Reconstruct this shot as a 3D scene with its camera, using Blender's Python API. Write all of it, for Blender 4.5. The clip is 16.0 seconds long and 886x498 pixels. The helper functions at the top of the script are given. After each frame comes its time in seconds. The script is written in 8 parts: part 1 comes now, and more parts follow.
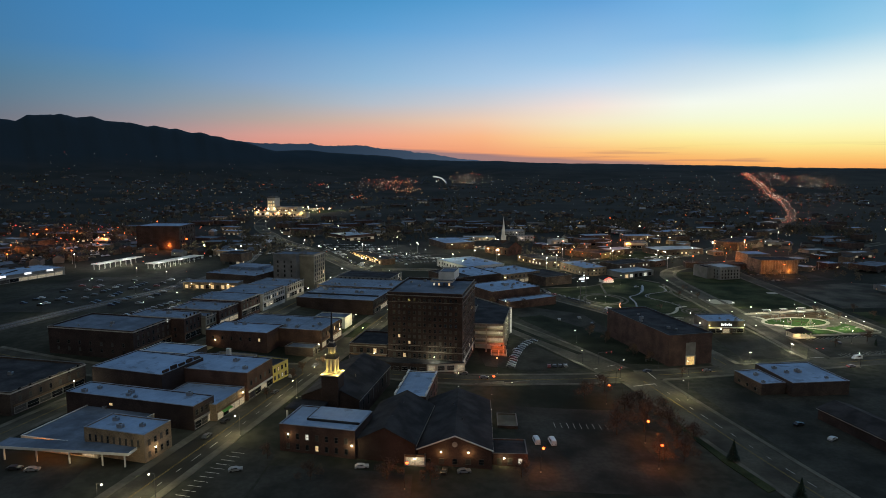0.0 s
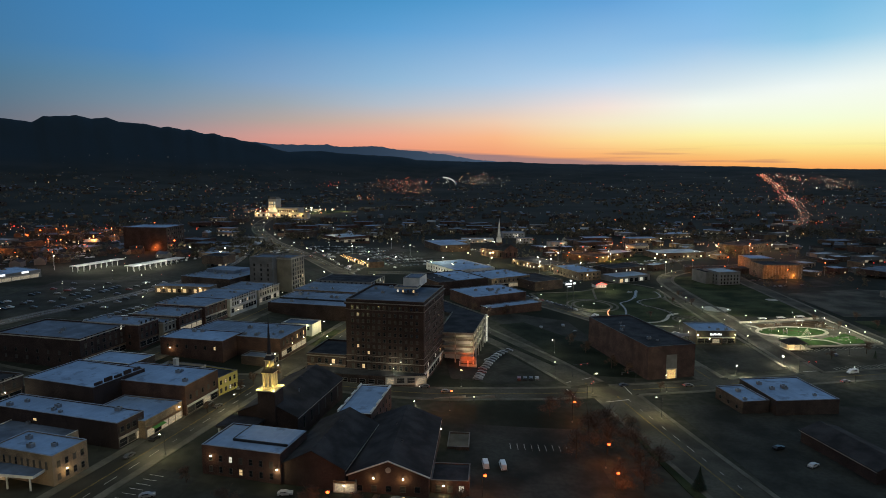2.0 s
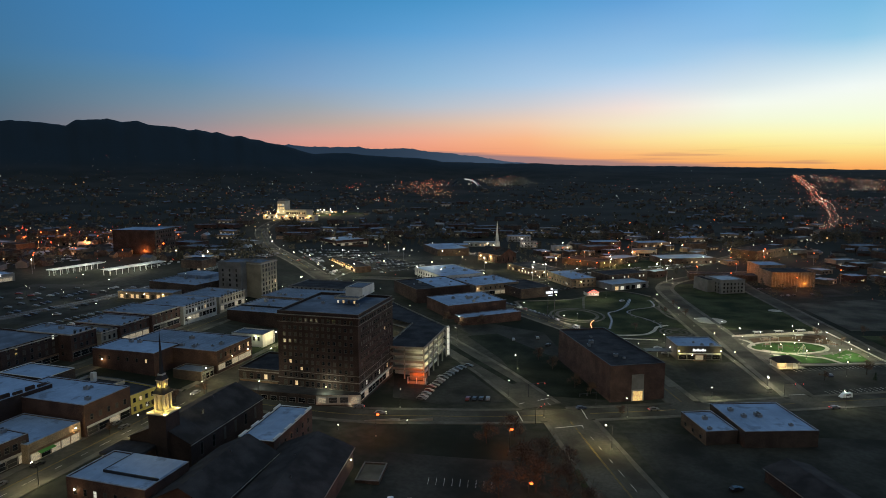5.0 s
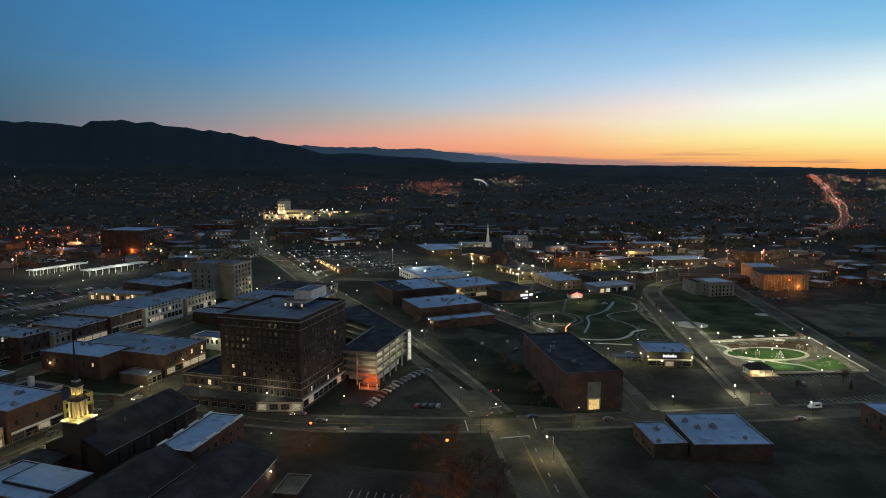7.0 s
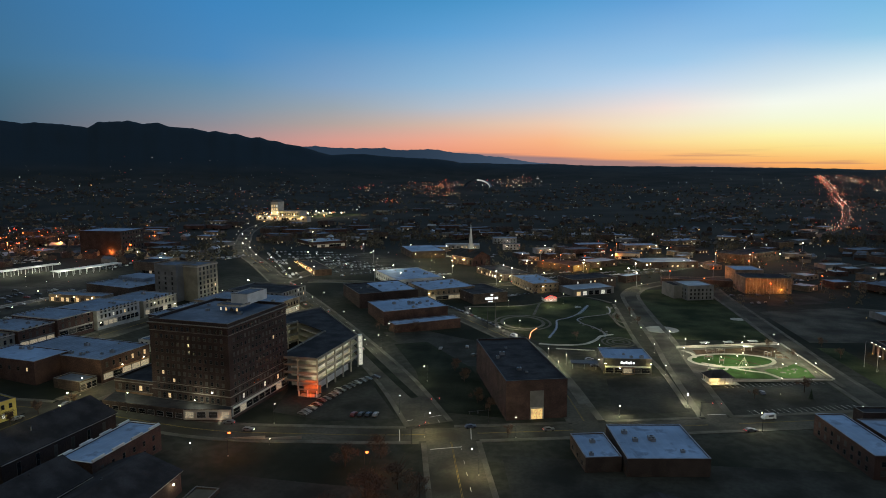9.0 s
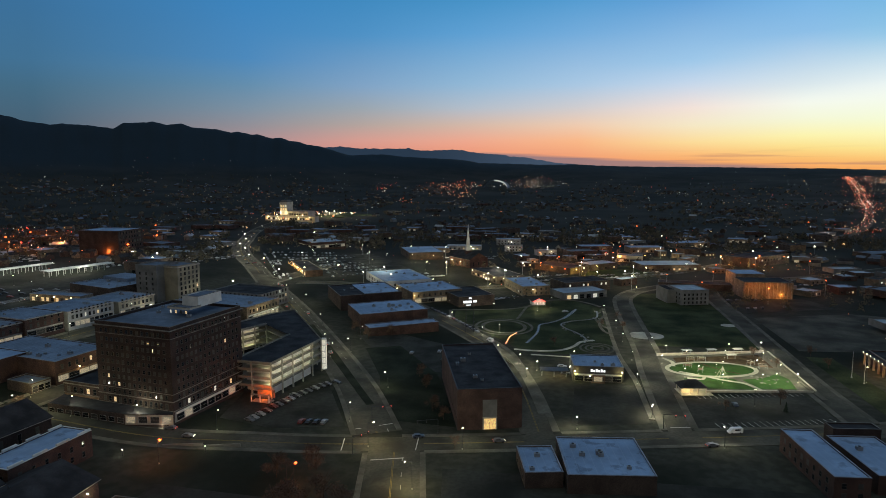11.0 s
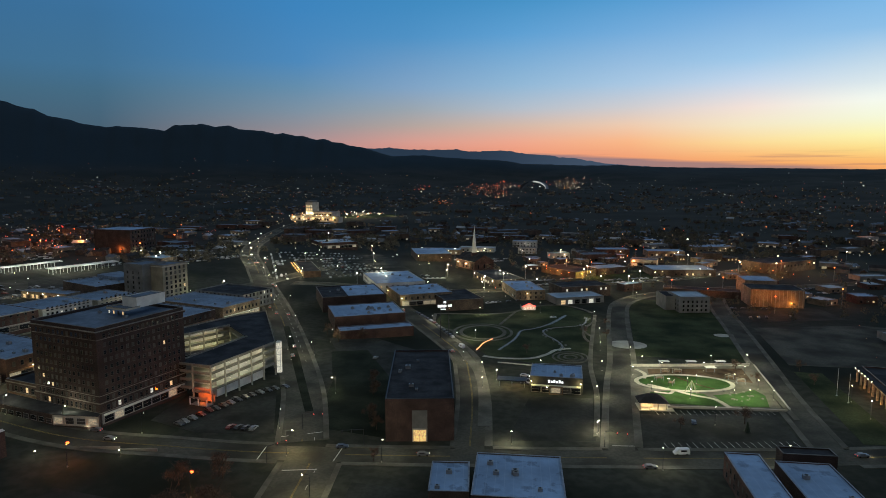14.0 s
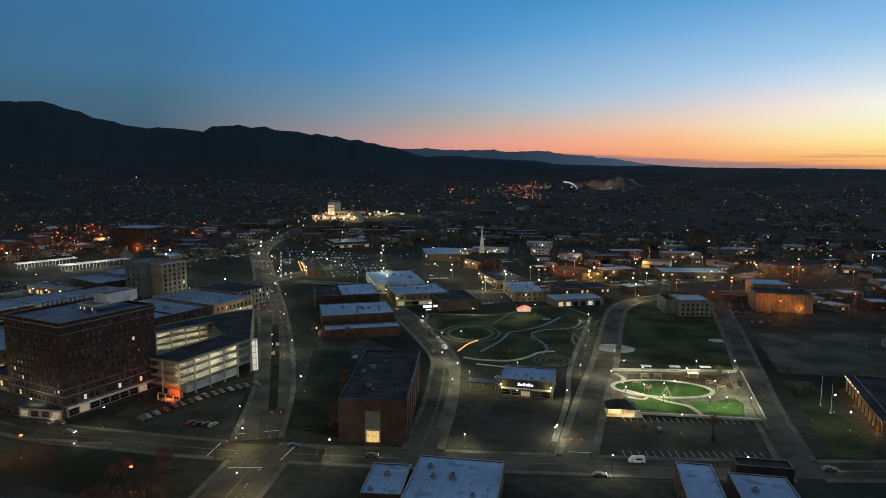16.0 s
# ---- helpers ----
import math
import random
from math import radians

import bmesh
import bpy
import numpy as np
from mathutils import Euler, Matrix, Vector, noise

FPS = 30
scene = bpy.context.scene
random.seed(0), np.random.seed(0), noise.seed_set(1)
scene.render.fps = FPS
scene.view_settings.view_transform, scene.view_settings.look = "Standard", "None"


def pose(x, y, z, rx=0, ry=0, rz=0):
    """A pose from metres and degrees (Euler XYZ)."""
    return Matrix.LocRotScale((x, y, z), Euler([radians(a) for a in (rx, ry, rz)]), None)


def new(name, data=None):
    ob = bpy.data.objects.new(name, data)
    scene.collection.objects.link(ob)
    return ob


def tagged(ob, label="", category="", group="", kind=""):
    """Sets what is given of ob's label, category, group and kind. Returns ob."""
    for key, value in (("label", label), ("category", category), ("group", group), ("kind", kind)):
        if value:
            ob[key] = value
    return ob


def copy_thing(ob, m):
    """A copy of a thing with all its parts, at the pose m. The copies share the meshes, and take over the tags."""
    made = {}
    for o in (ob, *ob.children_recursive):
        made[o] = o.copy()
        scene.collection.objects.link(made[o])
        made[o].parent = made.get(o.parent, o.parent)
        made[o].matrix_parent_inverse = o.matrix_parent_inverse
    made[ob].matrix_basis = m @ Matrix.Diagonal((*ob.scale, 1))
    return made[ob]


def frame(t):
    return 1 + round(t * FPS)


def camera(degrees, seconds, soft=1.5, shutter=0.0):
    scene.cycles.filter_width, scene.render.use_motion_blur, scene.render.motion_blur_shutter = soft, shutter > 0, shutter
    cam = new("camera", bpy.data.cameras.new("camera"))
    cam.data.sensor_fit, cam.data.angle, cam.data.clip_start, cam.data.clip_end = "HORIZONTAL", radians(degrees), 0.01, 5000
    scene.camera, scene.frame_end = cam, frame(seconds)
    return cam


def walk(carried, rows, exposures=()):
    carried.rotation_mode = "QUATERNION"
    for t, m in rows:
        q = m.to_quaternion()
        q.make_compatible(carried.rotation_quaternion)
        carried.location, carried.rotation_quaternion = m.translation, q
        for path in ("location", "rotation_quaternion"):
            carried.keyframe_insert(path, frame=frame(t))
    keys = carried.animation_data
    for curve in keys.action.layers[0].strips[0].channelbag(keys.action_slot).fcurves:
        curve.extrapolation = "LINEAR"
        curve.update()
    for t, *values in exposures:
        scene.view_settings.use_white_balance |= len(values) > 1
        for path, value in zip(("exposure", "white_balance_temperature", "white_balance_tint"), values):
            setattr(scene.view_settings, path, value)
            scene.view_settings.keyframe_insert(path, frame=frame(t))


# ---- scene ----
cam = camera(70.1, 16.0, soft=0.65)
METRES, EYE, TILT, LEAN, TURN = 250.0, 104.0, -7.3, 0.0, 0.0
ROWS = [
    (0.0, 0.0, 0.0, 0.0, 0.0, 0.0, 0.0),
    (0.5, 0.0255, 0.0183, 0.0019, 0.35, 0.01, -0.06),
    (1.0, 0.0508, 0.0371, 0.0039, 0.63, 0.04, -0.1),
    (1.5, 0.076, 0.0562, 0.006, 0.95, 0.06, -0.14),
    (2.0, 0.1012, 0.0756, 0.0079, 1.37, 0.08, -0.2),
    (2.5, 0.1264, 0.0953, 0.0099, 1.87, 0.09, -0.28),
    (3.0, 0.1518, 0.1151, 0.0122, 2.4, 0.11, -0.33),
    (3.5, 0.1775, 0.1349, 0.0142, 2.93, 0.16, -0.38),
    (4.0, 0.2034, 0.1536, 0.0161, 3.38, 0.22, -0.42),
    (6.5, 0.3417, 0.2211, 0.0229, 5.16, 0.21, -0.49),
    (7.0, 0.3705, 0.2334, 0.0238, 5.55, 0.22, -0.54),
    (7.5, 0.3995, 0.2462, 0.025, 5.89, 0.23, -0.59),
    (8.0, 0.4284, 0.2591, 0.0262, 6.07, 0.25, -0.61),
    (8.5, 0.4571, 0.2717, 0.0275, 6.19, 0.27, -0.63),
    (9.0, 0.4855, 0.2846, 0.0285, 6.38, 0.29, -0.67),
    (11.5, 0.625, 0.3506, 0.0359, 9.18, 0.32, -1.08),
    (12.0, 0.6526, 0.3649, 0.0377, 9.82, 0.35, -1.17),
    (12.5, 0.6802, 0.3783, 0.0389, 10.47, 0.36, -1.26),
    (13.0, 0.7085, 0.3907, 0.0402, 11.19, 0.34, -1.36),
    (13.5, 0.7372, 0.4024, 0.0412, 11.96, 0.31, -1.47),
    (14.0, 0.7665, 0.4133, 0.042, 12.79, 0.29, -1.56),
    (14.5, 0.7959, 0.4244, 0.0428, 13.62, 0.27, -1.66),
    (15.0, 0.8254, 0.4347, 0.0434, 14.46, 0.25, -1.78),
    (15.5, 0.8536, 0.4449, 0.044, 15.31, 0.23, -1.9),
    (16.0, 0.8827, 0.4551, 0.0449, 16.07, 0.22, -2.02),
]
walk(cam, [(t, pose(0, 0, EYE, TILT, LEAN, TURN) @ pose(METRES * x, METRES * y, METRES * z, 90 + pitch, roll, yaw)) for t, x, y, z, yaw, pitch, roll in ROWS])

# ---- world: clear dusk sky, the sun just set beyond the hills to the north-east of the view ----


def ramp(nt, stops, fac, interp="EASE"):
    n = nt.nodes.new("ShaderNodeValToRGB")
    n.color_ramp.interpolation = interp
    e = n.color_ramp.elements
    while len(e) < len(stops):
        e.new(0.5)
    for el, (p, c) in zip(e, stops):
        el.position = p
        el.color = (*c, 1) if isinstance(c, tuple) else (c, c, c, 1)
    nt.links.new(fac, n.inputs[0])
    return n.outputs[0]


def maths(nt, op, a, b=None, c=None):
    n = nt.nodes.new("ShaderNodeMath")
    n.operation = op
    for i, v in enumerate((a, b, c)):
        if v is None:
            continue
        if isinstance(v, (int, float)):
            n.inputs[i].default_value = v
        else:
            nt.links.new(v, n.inputs[i])
    return n.outputs[0]


def mixc(nt, fac, a, b, mode="MIX"):
    n = nt.nodes.new("ShaderNodeMix")
    n.data_type, n.blend_type = "RGBA", mode
    for i, v in ((0, fac), (6, a), (7, b)):
        if isinstance(v, tuple):
            n.inputs[i].default_value = (*v, 1)
        elif isinstance(v, (int, float)):
            n.inputs[i].default_value = v
        else:
            nt.links.new(v, n.inputs[i])
    return n.outputs[2]


world = bpy.data.worlds.new("dusk_sky")
scene.world = world
world.use_nodes = True
wt = world.node_tree
wt.nodes.clear()
wc = wt.nodes.new("ShaderNodeTexCoord")
ws = wt.nodes.new("ShaderNodeSeparateXYZ")
wt.links.new(wc.outputs["Generated"], ws.inputs[0])
wx, wy, wz = ws.outputs
elev = maths(wt, "MULTIPLY", maths(wt, "ARCSINE", wz), 180 / math.pi)
azim = maths(wt, "MULTIPLY", maths(wt, "ARCTAN2", wx, wy), 180 / math.pi)
e01 = maths(wt, "DIVIDE", maths(wt, "MAXIMUM", elev, 0.0), 90.0)

def lin(*rgb):
    return tuple(((c / 255 + 0.055) / 1.055) ** 2.4 for c in rgb)


def sky_ramp(rows):
    return ramp(wt, [(e / 90, lin(min(255, c[0] * (0.962 if e > 3 else 0.99)), c[1], min(255, c[2] * 1.015))) for e, c in rows], e01, "LINEAR")


HIGH = [(25, (66, 128, 188)), (60, (138, 143, 142)), (90, (140, 143, 138))]
back_col = [(0.0, (104, 100, 102)), (6, (130, 118, 118)), (14, (136, 127, 128)), (30, (126, 131, 134)), (60, (138, 143, 142)), (90, (140, 143, 138))]
far_col = [(0.0, (66, 78, 90)), (4, (62, 84, 100)), (9, (52, 84, 114)), (14, (44, 86, 134)), (25, (54, 103, 160)), (60, (138, 143, 142)), (90, (140, 143, 138))]
# columns of the sky by azimuth, from behind round the left to the sunset and behind again
COLUMNS = [
    (-130, back_col), (-75, far_col),
    (-41, [(0.0, (84, 96, 108)), (3.4, (76, 97, 113)), (6.4, (71, 107, 130)), (8.4, (68, 113, 146)), (12.2, (62, 112, 152))] + HIGH),
    (-25.4, [(0.0, (186, 138, 132)), (2.6, (172, 141, 141)), (4.0, (152, 143, 148)), (5.4, (130, 145, 160)), (7.3, (105, 142, 170)), (9.5, (80, 137, 185)), (13.9, (64, 132, 186))] + HIGH),
    (-16, [(0.0, (204, 128, 112)), (1.7, (217, 142, 124)), (2.7, (218, 156, 142)), (4.2, (186, 164, 156)), (5.6, (160, 165, 172)), (7.5, (133, 163, 194)), (11.7, (82, 145, 194)), (14.4, (68, 138, 189))] + HIGH),
    (-6.4, [(0.0, (228, 132, 98)), (1.2, (238, 146, 112)), (2.7, (241, 167, 139)), (4.2, (220, 184, 166)), (5.7, (185, 190, 200)), (7.6, (152, 184, 211)), (11.9, (98, 160, 208)), (14.6, (74, 146, 196))] + HIGH),
    (3.3, [(0.0, (236, 134, 88)), (0.9, (241, 151, 110)), (2.7, (252, 184, 134)), (4.1, (248, 204, 174)), (5.6, (215, 205, 205)), (7.5, (176, 200, 224)), (11.7, (120, 172, 216)), (14.4, (88, 156, 206))] + HIGH),
    (12.5, [(0.0, (240, 138, 82)), (1.4, (254, 186, 118)), (2.5, (255, 220, 152)), (3.9, (255, 232, 196)), (5.3, (252, 226, 214)), (7.2, (206, 216, 232)), (9.0, (165, 200, 230)), (13.8, (104, 162, 213))] + HIGH),
    (20.8, [(0.0, (247, 156, 92)), (1.0, (253, 188, 110)), (1.9, (255, 224, 138)), (2.8, (255, 244, 172)), (4.1, (255, 248, 214)), (5.4, (255, 250, 236)), (6.7, (226, 231, 233)), (10.5, (147, 191, 228)), (13.0, (124, 180, 225))] + HIGH),
    (28.1, [(0.0, (251, 164, 90)), (0.9, (255, 200, 114)), (1.8, (255, 234, 148)), (2.8, (255, 249, 184)), (3.8, (255, 253, 212)), (5.0, (255, 252, 230)), (6.2, (252, 250, 242)), (9.8, (152, 200, 228)), (12.1, (125, 185, 222))] + HIGH),
    (40, [(0.0, (253, 170, 92)), (0.9, (255, 208, 118)), (1.8, (255, 240, 152)), (3.0, (255, 252, 194)), (4.4, (255, 253, 222)), (7.2, (254, 253, 240)), (10.5, (172, 212, 234)), (14.2, (128, 186, 224))] + HIGH),
    (78, [(0.0, (206, 112, 92)), (2.0, (236, 160, 126)), (4.4, (204, 190, 188)), (9.2, (108, 168, 213)), (14.2, (62, 134, 204))] + HIGH),
    (130, back_col)]
sky = None
for k, (az_, rows_) in enumerate(COLUMNS):
    col_ = sky_ramp(rows_)
    if sky is None:
        sky = col_
        continue
    a0_ = COLUMNS[k - 1][0]
    t_ = wt.nodes.new("ShaderNodeMapRange")
    t_.interpolation_type = "SMOOTHSTEP" if az_ - a0_ > 30 else "LINEAR"
    t_.inputs["From Min"].default_value, t_.inputs["From Max"].default_value = a0_, az_
    wt.links.new(azim, t_.inputs["Value"])
    sky = mixc(wt, t_.outputs[0], sky, col_)
# thin streaks of cloud low over the sunset
wm = wt.nodes.new("ShaderNodeCombineXYZ")
wt.links.new(maths(wt, "MULTIPLY", azim, 0.09), wm.inputs[0])
wt.links.new(maths(wt, "MULTIPLY", elev, 2.4), wm.inputs[1])
wn = wt.nodes.new("ShaderNodeTexNoise")
wn.inputs["Scale"].default_value, wn.inputs["Detail"].default_value = 1.0, 5.0
wt.links.new(wm.outputs[0], wn.inputs["Vector"])
streak = maths(wt, "MULTIPLY", ramp(wt, [(0.52, 0.0), (0.68, 1.0)], wn.outputs["Fac"]), ramp(wt, [(0.0, 1.0), (0.012, 0.9), (0.024, 0.0)], e01))
sky = mixc(wt, maths(wt, "MULTIPLY", streak, 0.55), sky, (0.40, 0.18, 0.15))
# a flat mauve bank that lies on the far horizon
bank = [(-6, 1.80), (-1.7, 1.58), (3.3, 1.28), (8.4, 1.02), (13.3, 0.80), (18, 0.60), (23, 0.4)]
top = maths(wt, "MULTIPLY", ramp(wt, [((a + 6) / 29, v / 2.5) for a, v in bank], maths(wt, "DIVIDE", maths(wt, "ADD", azim, 6.0), 29.0), "LINEAR"), 2.5)
top = maths(wt, "ADD", top, maths(wt, "MULTIPLY", maths(wt, "SUBTRACT", wn.outputs["Fac"], 0.5), 0.5))
under_ = wt.nodes.new("ShaderNodeMapRange")
under_.inputs["From Min"].default_value, under_.inputs["From Max"].default_value = -0.12, 0.16
wt.links.new(maths(wt, "SUBTRACT", top, elev), under_.inputs["Value"])
ends = maths(wt, "MULTIPLY", ramp(wt, [(0.0, 0.0), (0.10, 1.0), (0.72, 0.85), (0.93, 0.0)], maths(wt, "DIVIDE", maths(wt, "ADD", azim, 7.0), 32.0)), 0.92)
sky = mixc(wt, maths(wt, "MULTIPLY", under_.outputs[0], ends), sky, (0.285, 0.195, 0.21))
# the last blue range, many kilometres beyond the built hills
prof = [(-40, 2.1), (-18.7, 2.24), (-17.3, 2.3), (-16.4, 2.16), (-14.1, 2.12), (-11.7, 2.15), (-10.7, 1.97), (-7.0, 2.03), (-6.0, 1.8), (-4.2, 1.64), (-3.2, 1.58), (-2.5, 1.4), (-1.2, 1.34), (0.3, 1.06), (1.1, 0.9), (2.8, 0.75), (4.4, 0.62), (6.4, 0.45), (20, 0.0)]
ridge = maths(wt, "MULTIPLY", ramp(wt, [((a + 40) / 60, (v - 0.02) / 2.5) for a, v in prof], maths(wt, "DIVIDE", maths(wt, "ADD", azim, 40.0), 60.0), "LINEAR"), 2.5)
wr = wt.nodes.new("ShaderNodeTexNoise")
wr.noise_dimensions = "1D"
wr.inputs["Scale"].default_value, wr.inputs["Detail"].default_value = 1.6, 6.0
wt.links.new(azim, wr.inputs["W"])
ridge = maths(wt, "ADD", ridge, maths(wt, "MULTIPLY", maths(wt, "SUBTRACT", wr.outputs["Fac"], 0.5), 0.20))
behind = maths(wt, "MULTIPLY", maths(wt, "GREATER_THAN", ridge, elev), maths(wt, "LESS_THAN", azim, 16.0))
sky = mixc(wt, behind, sky, mixc(wt, ramp(wt, [(0.0, 0.0), (1.0, 1.0)], maths(wt, "DIVIDE", maths(wt, "ADD", azim, 12.0), 16.0)), (0.022, 0.040, 0.068), (0.055, 0.085, 0.135)))
sky = mixc(wt, maths(wt, "LESS_THAN", elev, -0.3), sky, (0.012, 0.014, 0.018))
wb = wt.nodes.new("ShaderNodeBackground")
wb.inputs[1].default_value = 1.0
wt.links.new(sky, wb.inputs[0])
wo = wt.nodes.new("ShaderNodeOutputWorld")
wt.links.new(wb.outputs[0], wo.inputs[0])


# ---- materials ----
def mat(name, colour, rough=0.85, vary=0.3, big=0.08, fine=1.5, bump=0.25, metal=0.0, tint=None, rand=0.0, spec=0.3):
    """A worn surface: broad stains and fine grain over the base colour, in metres."""
    m = bpy.data.materials.new(name)
    m.use_nodes = True
    nt = m.node_tree
    b = nt.nodes["Principled BSDF"]
    tc = nt.nodes.new("ShaderNodeTexCoord")
    outs = []
    for s, det in ((big, 4.0), (fine, 6.0)):
        n = nt.nodes.new("ShaderNodeTexNoise")
        n.inputs["Scale"].default_value, n.inputs["Detail"].default_value = s, det
        nt.links.new(tc.outputs["Object"], n.inputs["Vector"])
        outs.append(n.outputs["Fac"])
    lo = tuple(c * (1 - vary) for c in colour)
    hi = tuple(min(0.95, c * (1 + vary)) for c in (tint or colour))
    col = mixc(nt, ramp(nt, [(0.3, 0.0), (0.7, 1.0)], outs[0]), lo, hi)
    col = mixc(nt, ramp(nt, [(0.35, 0.0), (0.65, vary * 0.9)], outs[1]), col, tuple(c * 0.55 for c in colour))
    if rand:
        oi = nt.nodes.new("ShaderNodeObjectInfo")
        col = mixc(nt, maths(nt, "MULTIPLY", oi.outputs["Random"], rand), col, tuple(c * 0.35 for c in colour))
    nt.links.new(col, b.inputs["Base Color"])
    b.inputs["Roughness"].default_value, b.inputs["Metallic"].default_value = rough, metal
    b.inputs["Specular IOR Level"].default_value = spec
    if bump:
        bp = nt.nodes.new("ShaderNodeBump")
        bp.inputs["Strength"].default_value, bp.inputs["Distance"].default_value = bump, 0.05
        nt.links.new(outs[1], bp.inputs["Height"])
        nt.links.new(bp.outputs[0], b.inputs["Normal"])
    return m


def brick(name, colour, mortar=(0.28, 0.26, 0.24)):
    """Coursed brickwork at its real size, with stains and a mortar joint."""
    m = mat(name, colour, 0.9, 0.35, 0.15, 2.0, 0.0)
    nt = m.node_tree
    b = nt.nodes["Principled BSDF"]
    tc = nt.nodes.new("ShaderNodeTexCoord")
    sp = nt.nodes.new("ShaderNodeSeparateXYZ")
    nt.links.new(tc.outputs["Object"], sp.inputs[0])
    cb = nt.nodes.new("ShaderNodeCombineXYZ")
    nt.links.new(maths(nt, "ADD", sp.outputs[0], sp.outputs[1]), cb.inputs[0])
    nt.links.new(sp.outputs[2], cb.inputs[1])
    t = nt.nodes.new("ShaderNodeTexBrick")
    nt.links.new(cb.outputs[0], t.inputs["Vector"])
    t.inputs["Scale"].default_value, t.inputs["Brick Width"].default_value, t.inputs["Row Height"].default_value = 1.0, 0.22, 0.075
    t.inputs["Mortar Size"].default_value = 0.008
    t.inputs["Color1"].default_value, t.inputs["Color2"].default_value, t.inputs["Mortar"].default_value = (1, 1, 1, 1), (0.6, 0.6, 0.6, 1), (1.5, 1.45, 1.4, 1)
    src = b.inputs["Base Color"].links[0].from_socket
    nt.links.new(mixc(nt, 1.0, src, t.outputs["Color"], "MULTIPLY"), b.inputs["Base Color"])
    bp = nt.nodes.new("ShaderNodeBump")
    bp.inputs["Strength"].default_value, bp.inputs["Distance"].default_value = 0.4, 0.02
    nt.links.new(t.outputs["Fac"], bp.inputs["Height"])
    bp.invert = True
    nt.links.new(bp.outputs[0], b.inputs["Normal"])
    return m


def glow(name, colour, strength, lights=False, vary=0.0):
    m = bpy.data.materials.new(name)
    m.use_nodes = True
    nt = m.node_tree
    b = nt.nodes["Principled BSDF"]
    b.inputs["Base Color"].default_value = (0.3, 0.3, 0.3, 1)
    b.inputs["Emission Color"].default_value = (*colour, 1)
    b.inputs["Emission Strength"].default_value = strength
    if vary:
        tc = nt.nodes.new("ShaderNodeTexCoord")
        n = nt.nodes.new("ShaderNodeTexNoise")
        n.inputs["Scale"].default_value = 1.7
        nt.links.new(tc.outputs["Object"], n.inputs["Vector"])
        nt.links.new(maths(nt, "MULTIPLY", ramp(nt, [(0.3, 1 - vary), (0.7, 1.0)], n.outputs["Fac"]), strength), b.inputs["Emission Strength"])
    if not lights:
        m.cycles.emission_sampling = "NONE"
    return m


def glass(name, colour=(0.015, 0.018, 0.022)):
    m = mat(name, colour, 0.12, 0.4, 0.3, 3.0, 0.0, spec=0.6)
    return m


ASPHALT = mat("asphalt", (0.062, 0.060, 0.049), 0.85, 0.4, 0.05, 0.8, 0.3, tint=(0.078, 0.075, 0.060), spec=0.03)
LOT = mat("old_asphalt", (0.043, 0.044, 0.038), 0.9, 0.4, 0.06, 0.6, 0.3, spec=0.03)
CONCRETE = mat("concrete", (0.40, 0.38, 0.32), 0.9, 0.25, 0.1, 1.2, 0.2, spec=0.03)
PAVING = mat("pavement_concrete", (0.115, 0.11, 0.09), 0.9, 0.3, 0.12, 1.0, 0.2, spec=0.03)
GRASS = mat("grass", (0.030, 0.044, 0.022), 0.95, 0.45, 0.05, 1.2, 0.5, tint=(0.046, 0.054, 0.026), spec=0.03)
DRY_GRASS = mat("dry_verge", (0.026, 0.031, 0.021), 0.95, 0.45, 0.06, 1.2, 0.5, spec=0.03)
TURF = mat("play_turf", (0.034, 0.080, 0.020), 0.95, 0.3, 0.12, 1.5, 0.4, spec=0.03)
MULCH = mat("mulch", (0.075, 0.05, 0.03), 0.95, 0.4, 0.2, 2.0, 0.6, spec=0.03)
PAINT = mat("road_paint", (0.62, 0.60, 0.55), 0.8, 0.25, 0.3, 2.0, 0.0, spec=0.03)
YELLOW_PAINT = mat("yellow_road_paint", (0.22, 0.165, 0.055), 0.8, 0.25, 0.3, 2.0, 0.0, spec=0.03)
# white membrane with the dusk sky's blue mixed into its base colour
BLUED_WHITE_ROOF = mat("blued_white_membrane", (0.225, 0.325, 0.48), 0.7, 0.22, 0.05, 0.5, 0.15)


def weather_roof(m):
    """Ponding stains with hard rims and pale welded seams on a membrane roof."""
    nt = m.node_tree
    b = nt.nodes["Principled BSDF"]
    tc = nt.nodes.new("ShaderNodeTexCoord")
    n = nt.nodes.new("ShaderNodeTexNoise")
    n.inputs["Scale"].default_value, n.inputs["Detail"].default_value, n.inputs["Roughness"].default_value = 0.16, 6.0, 0.62
    nt.links.new(tc.outputs["Object"], n.inputs["Vector"])
    src = b.inputs["Base Color"].links[0].from_socket
    src = mixc(nt, ramp(nt, [(0.56, 0.0), (0.60, 0.45), (0.70, 0.62)], n.outputs["Fac"], "LINEAR"), src, (0.075, 0.10, 0.14))
    w = nt.nodes.new("ShaderNodeTexWave")
    w.inputs["Scale"].default_value, w.inputs["Distortion"].default_value = 0.11, 0.3
    nt.links.new(tc.outputs["Object"], w.inputs["Vector"])
    src = mixc(nt, ramp(nt, [(0.975, 0.0), (1.0, 0.35)], w.outputs["Fac"], "LINEAR"), src, (0.34, 0.42, 0.54))
    nt.links.new(src, b.inputs["Base Color"])


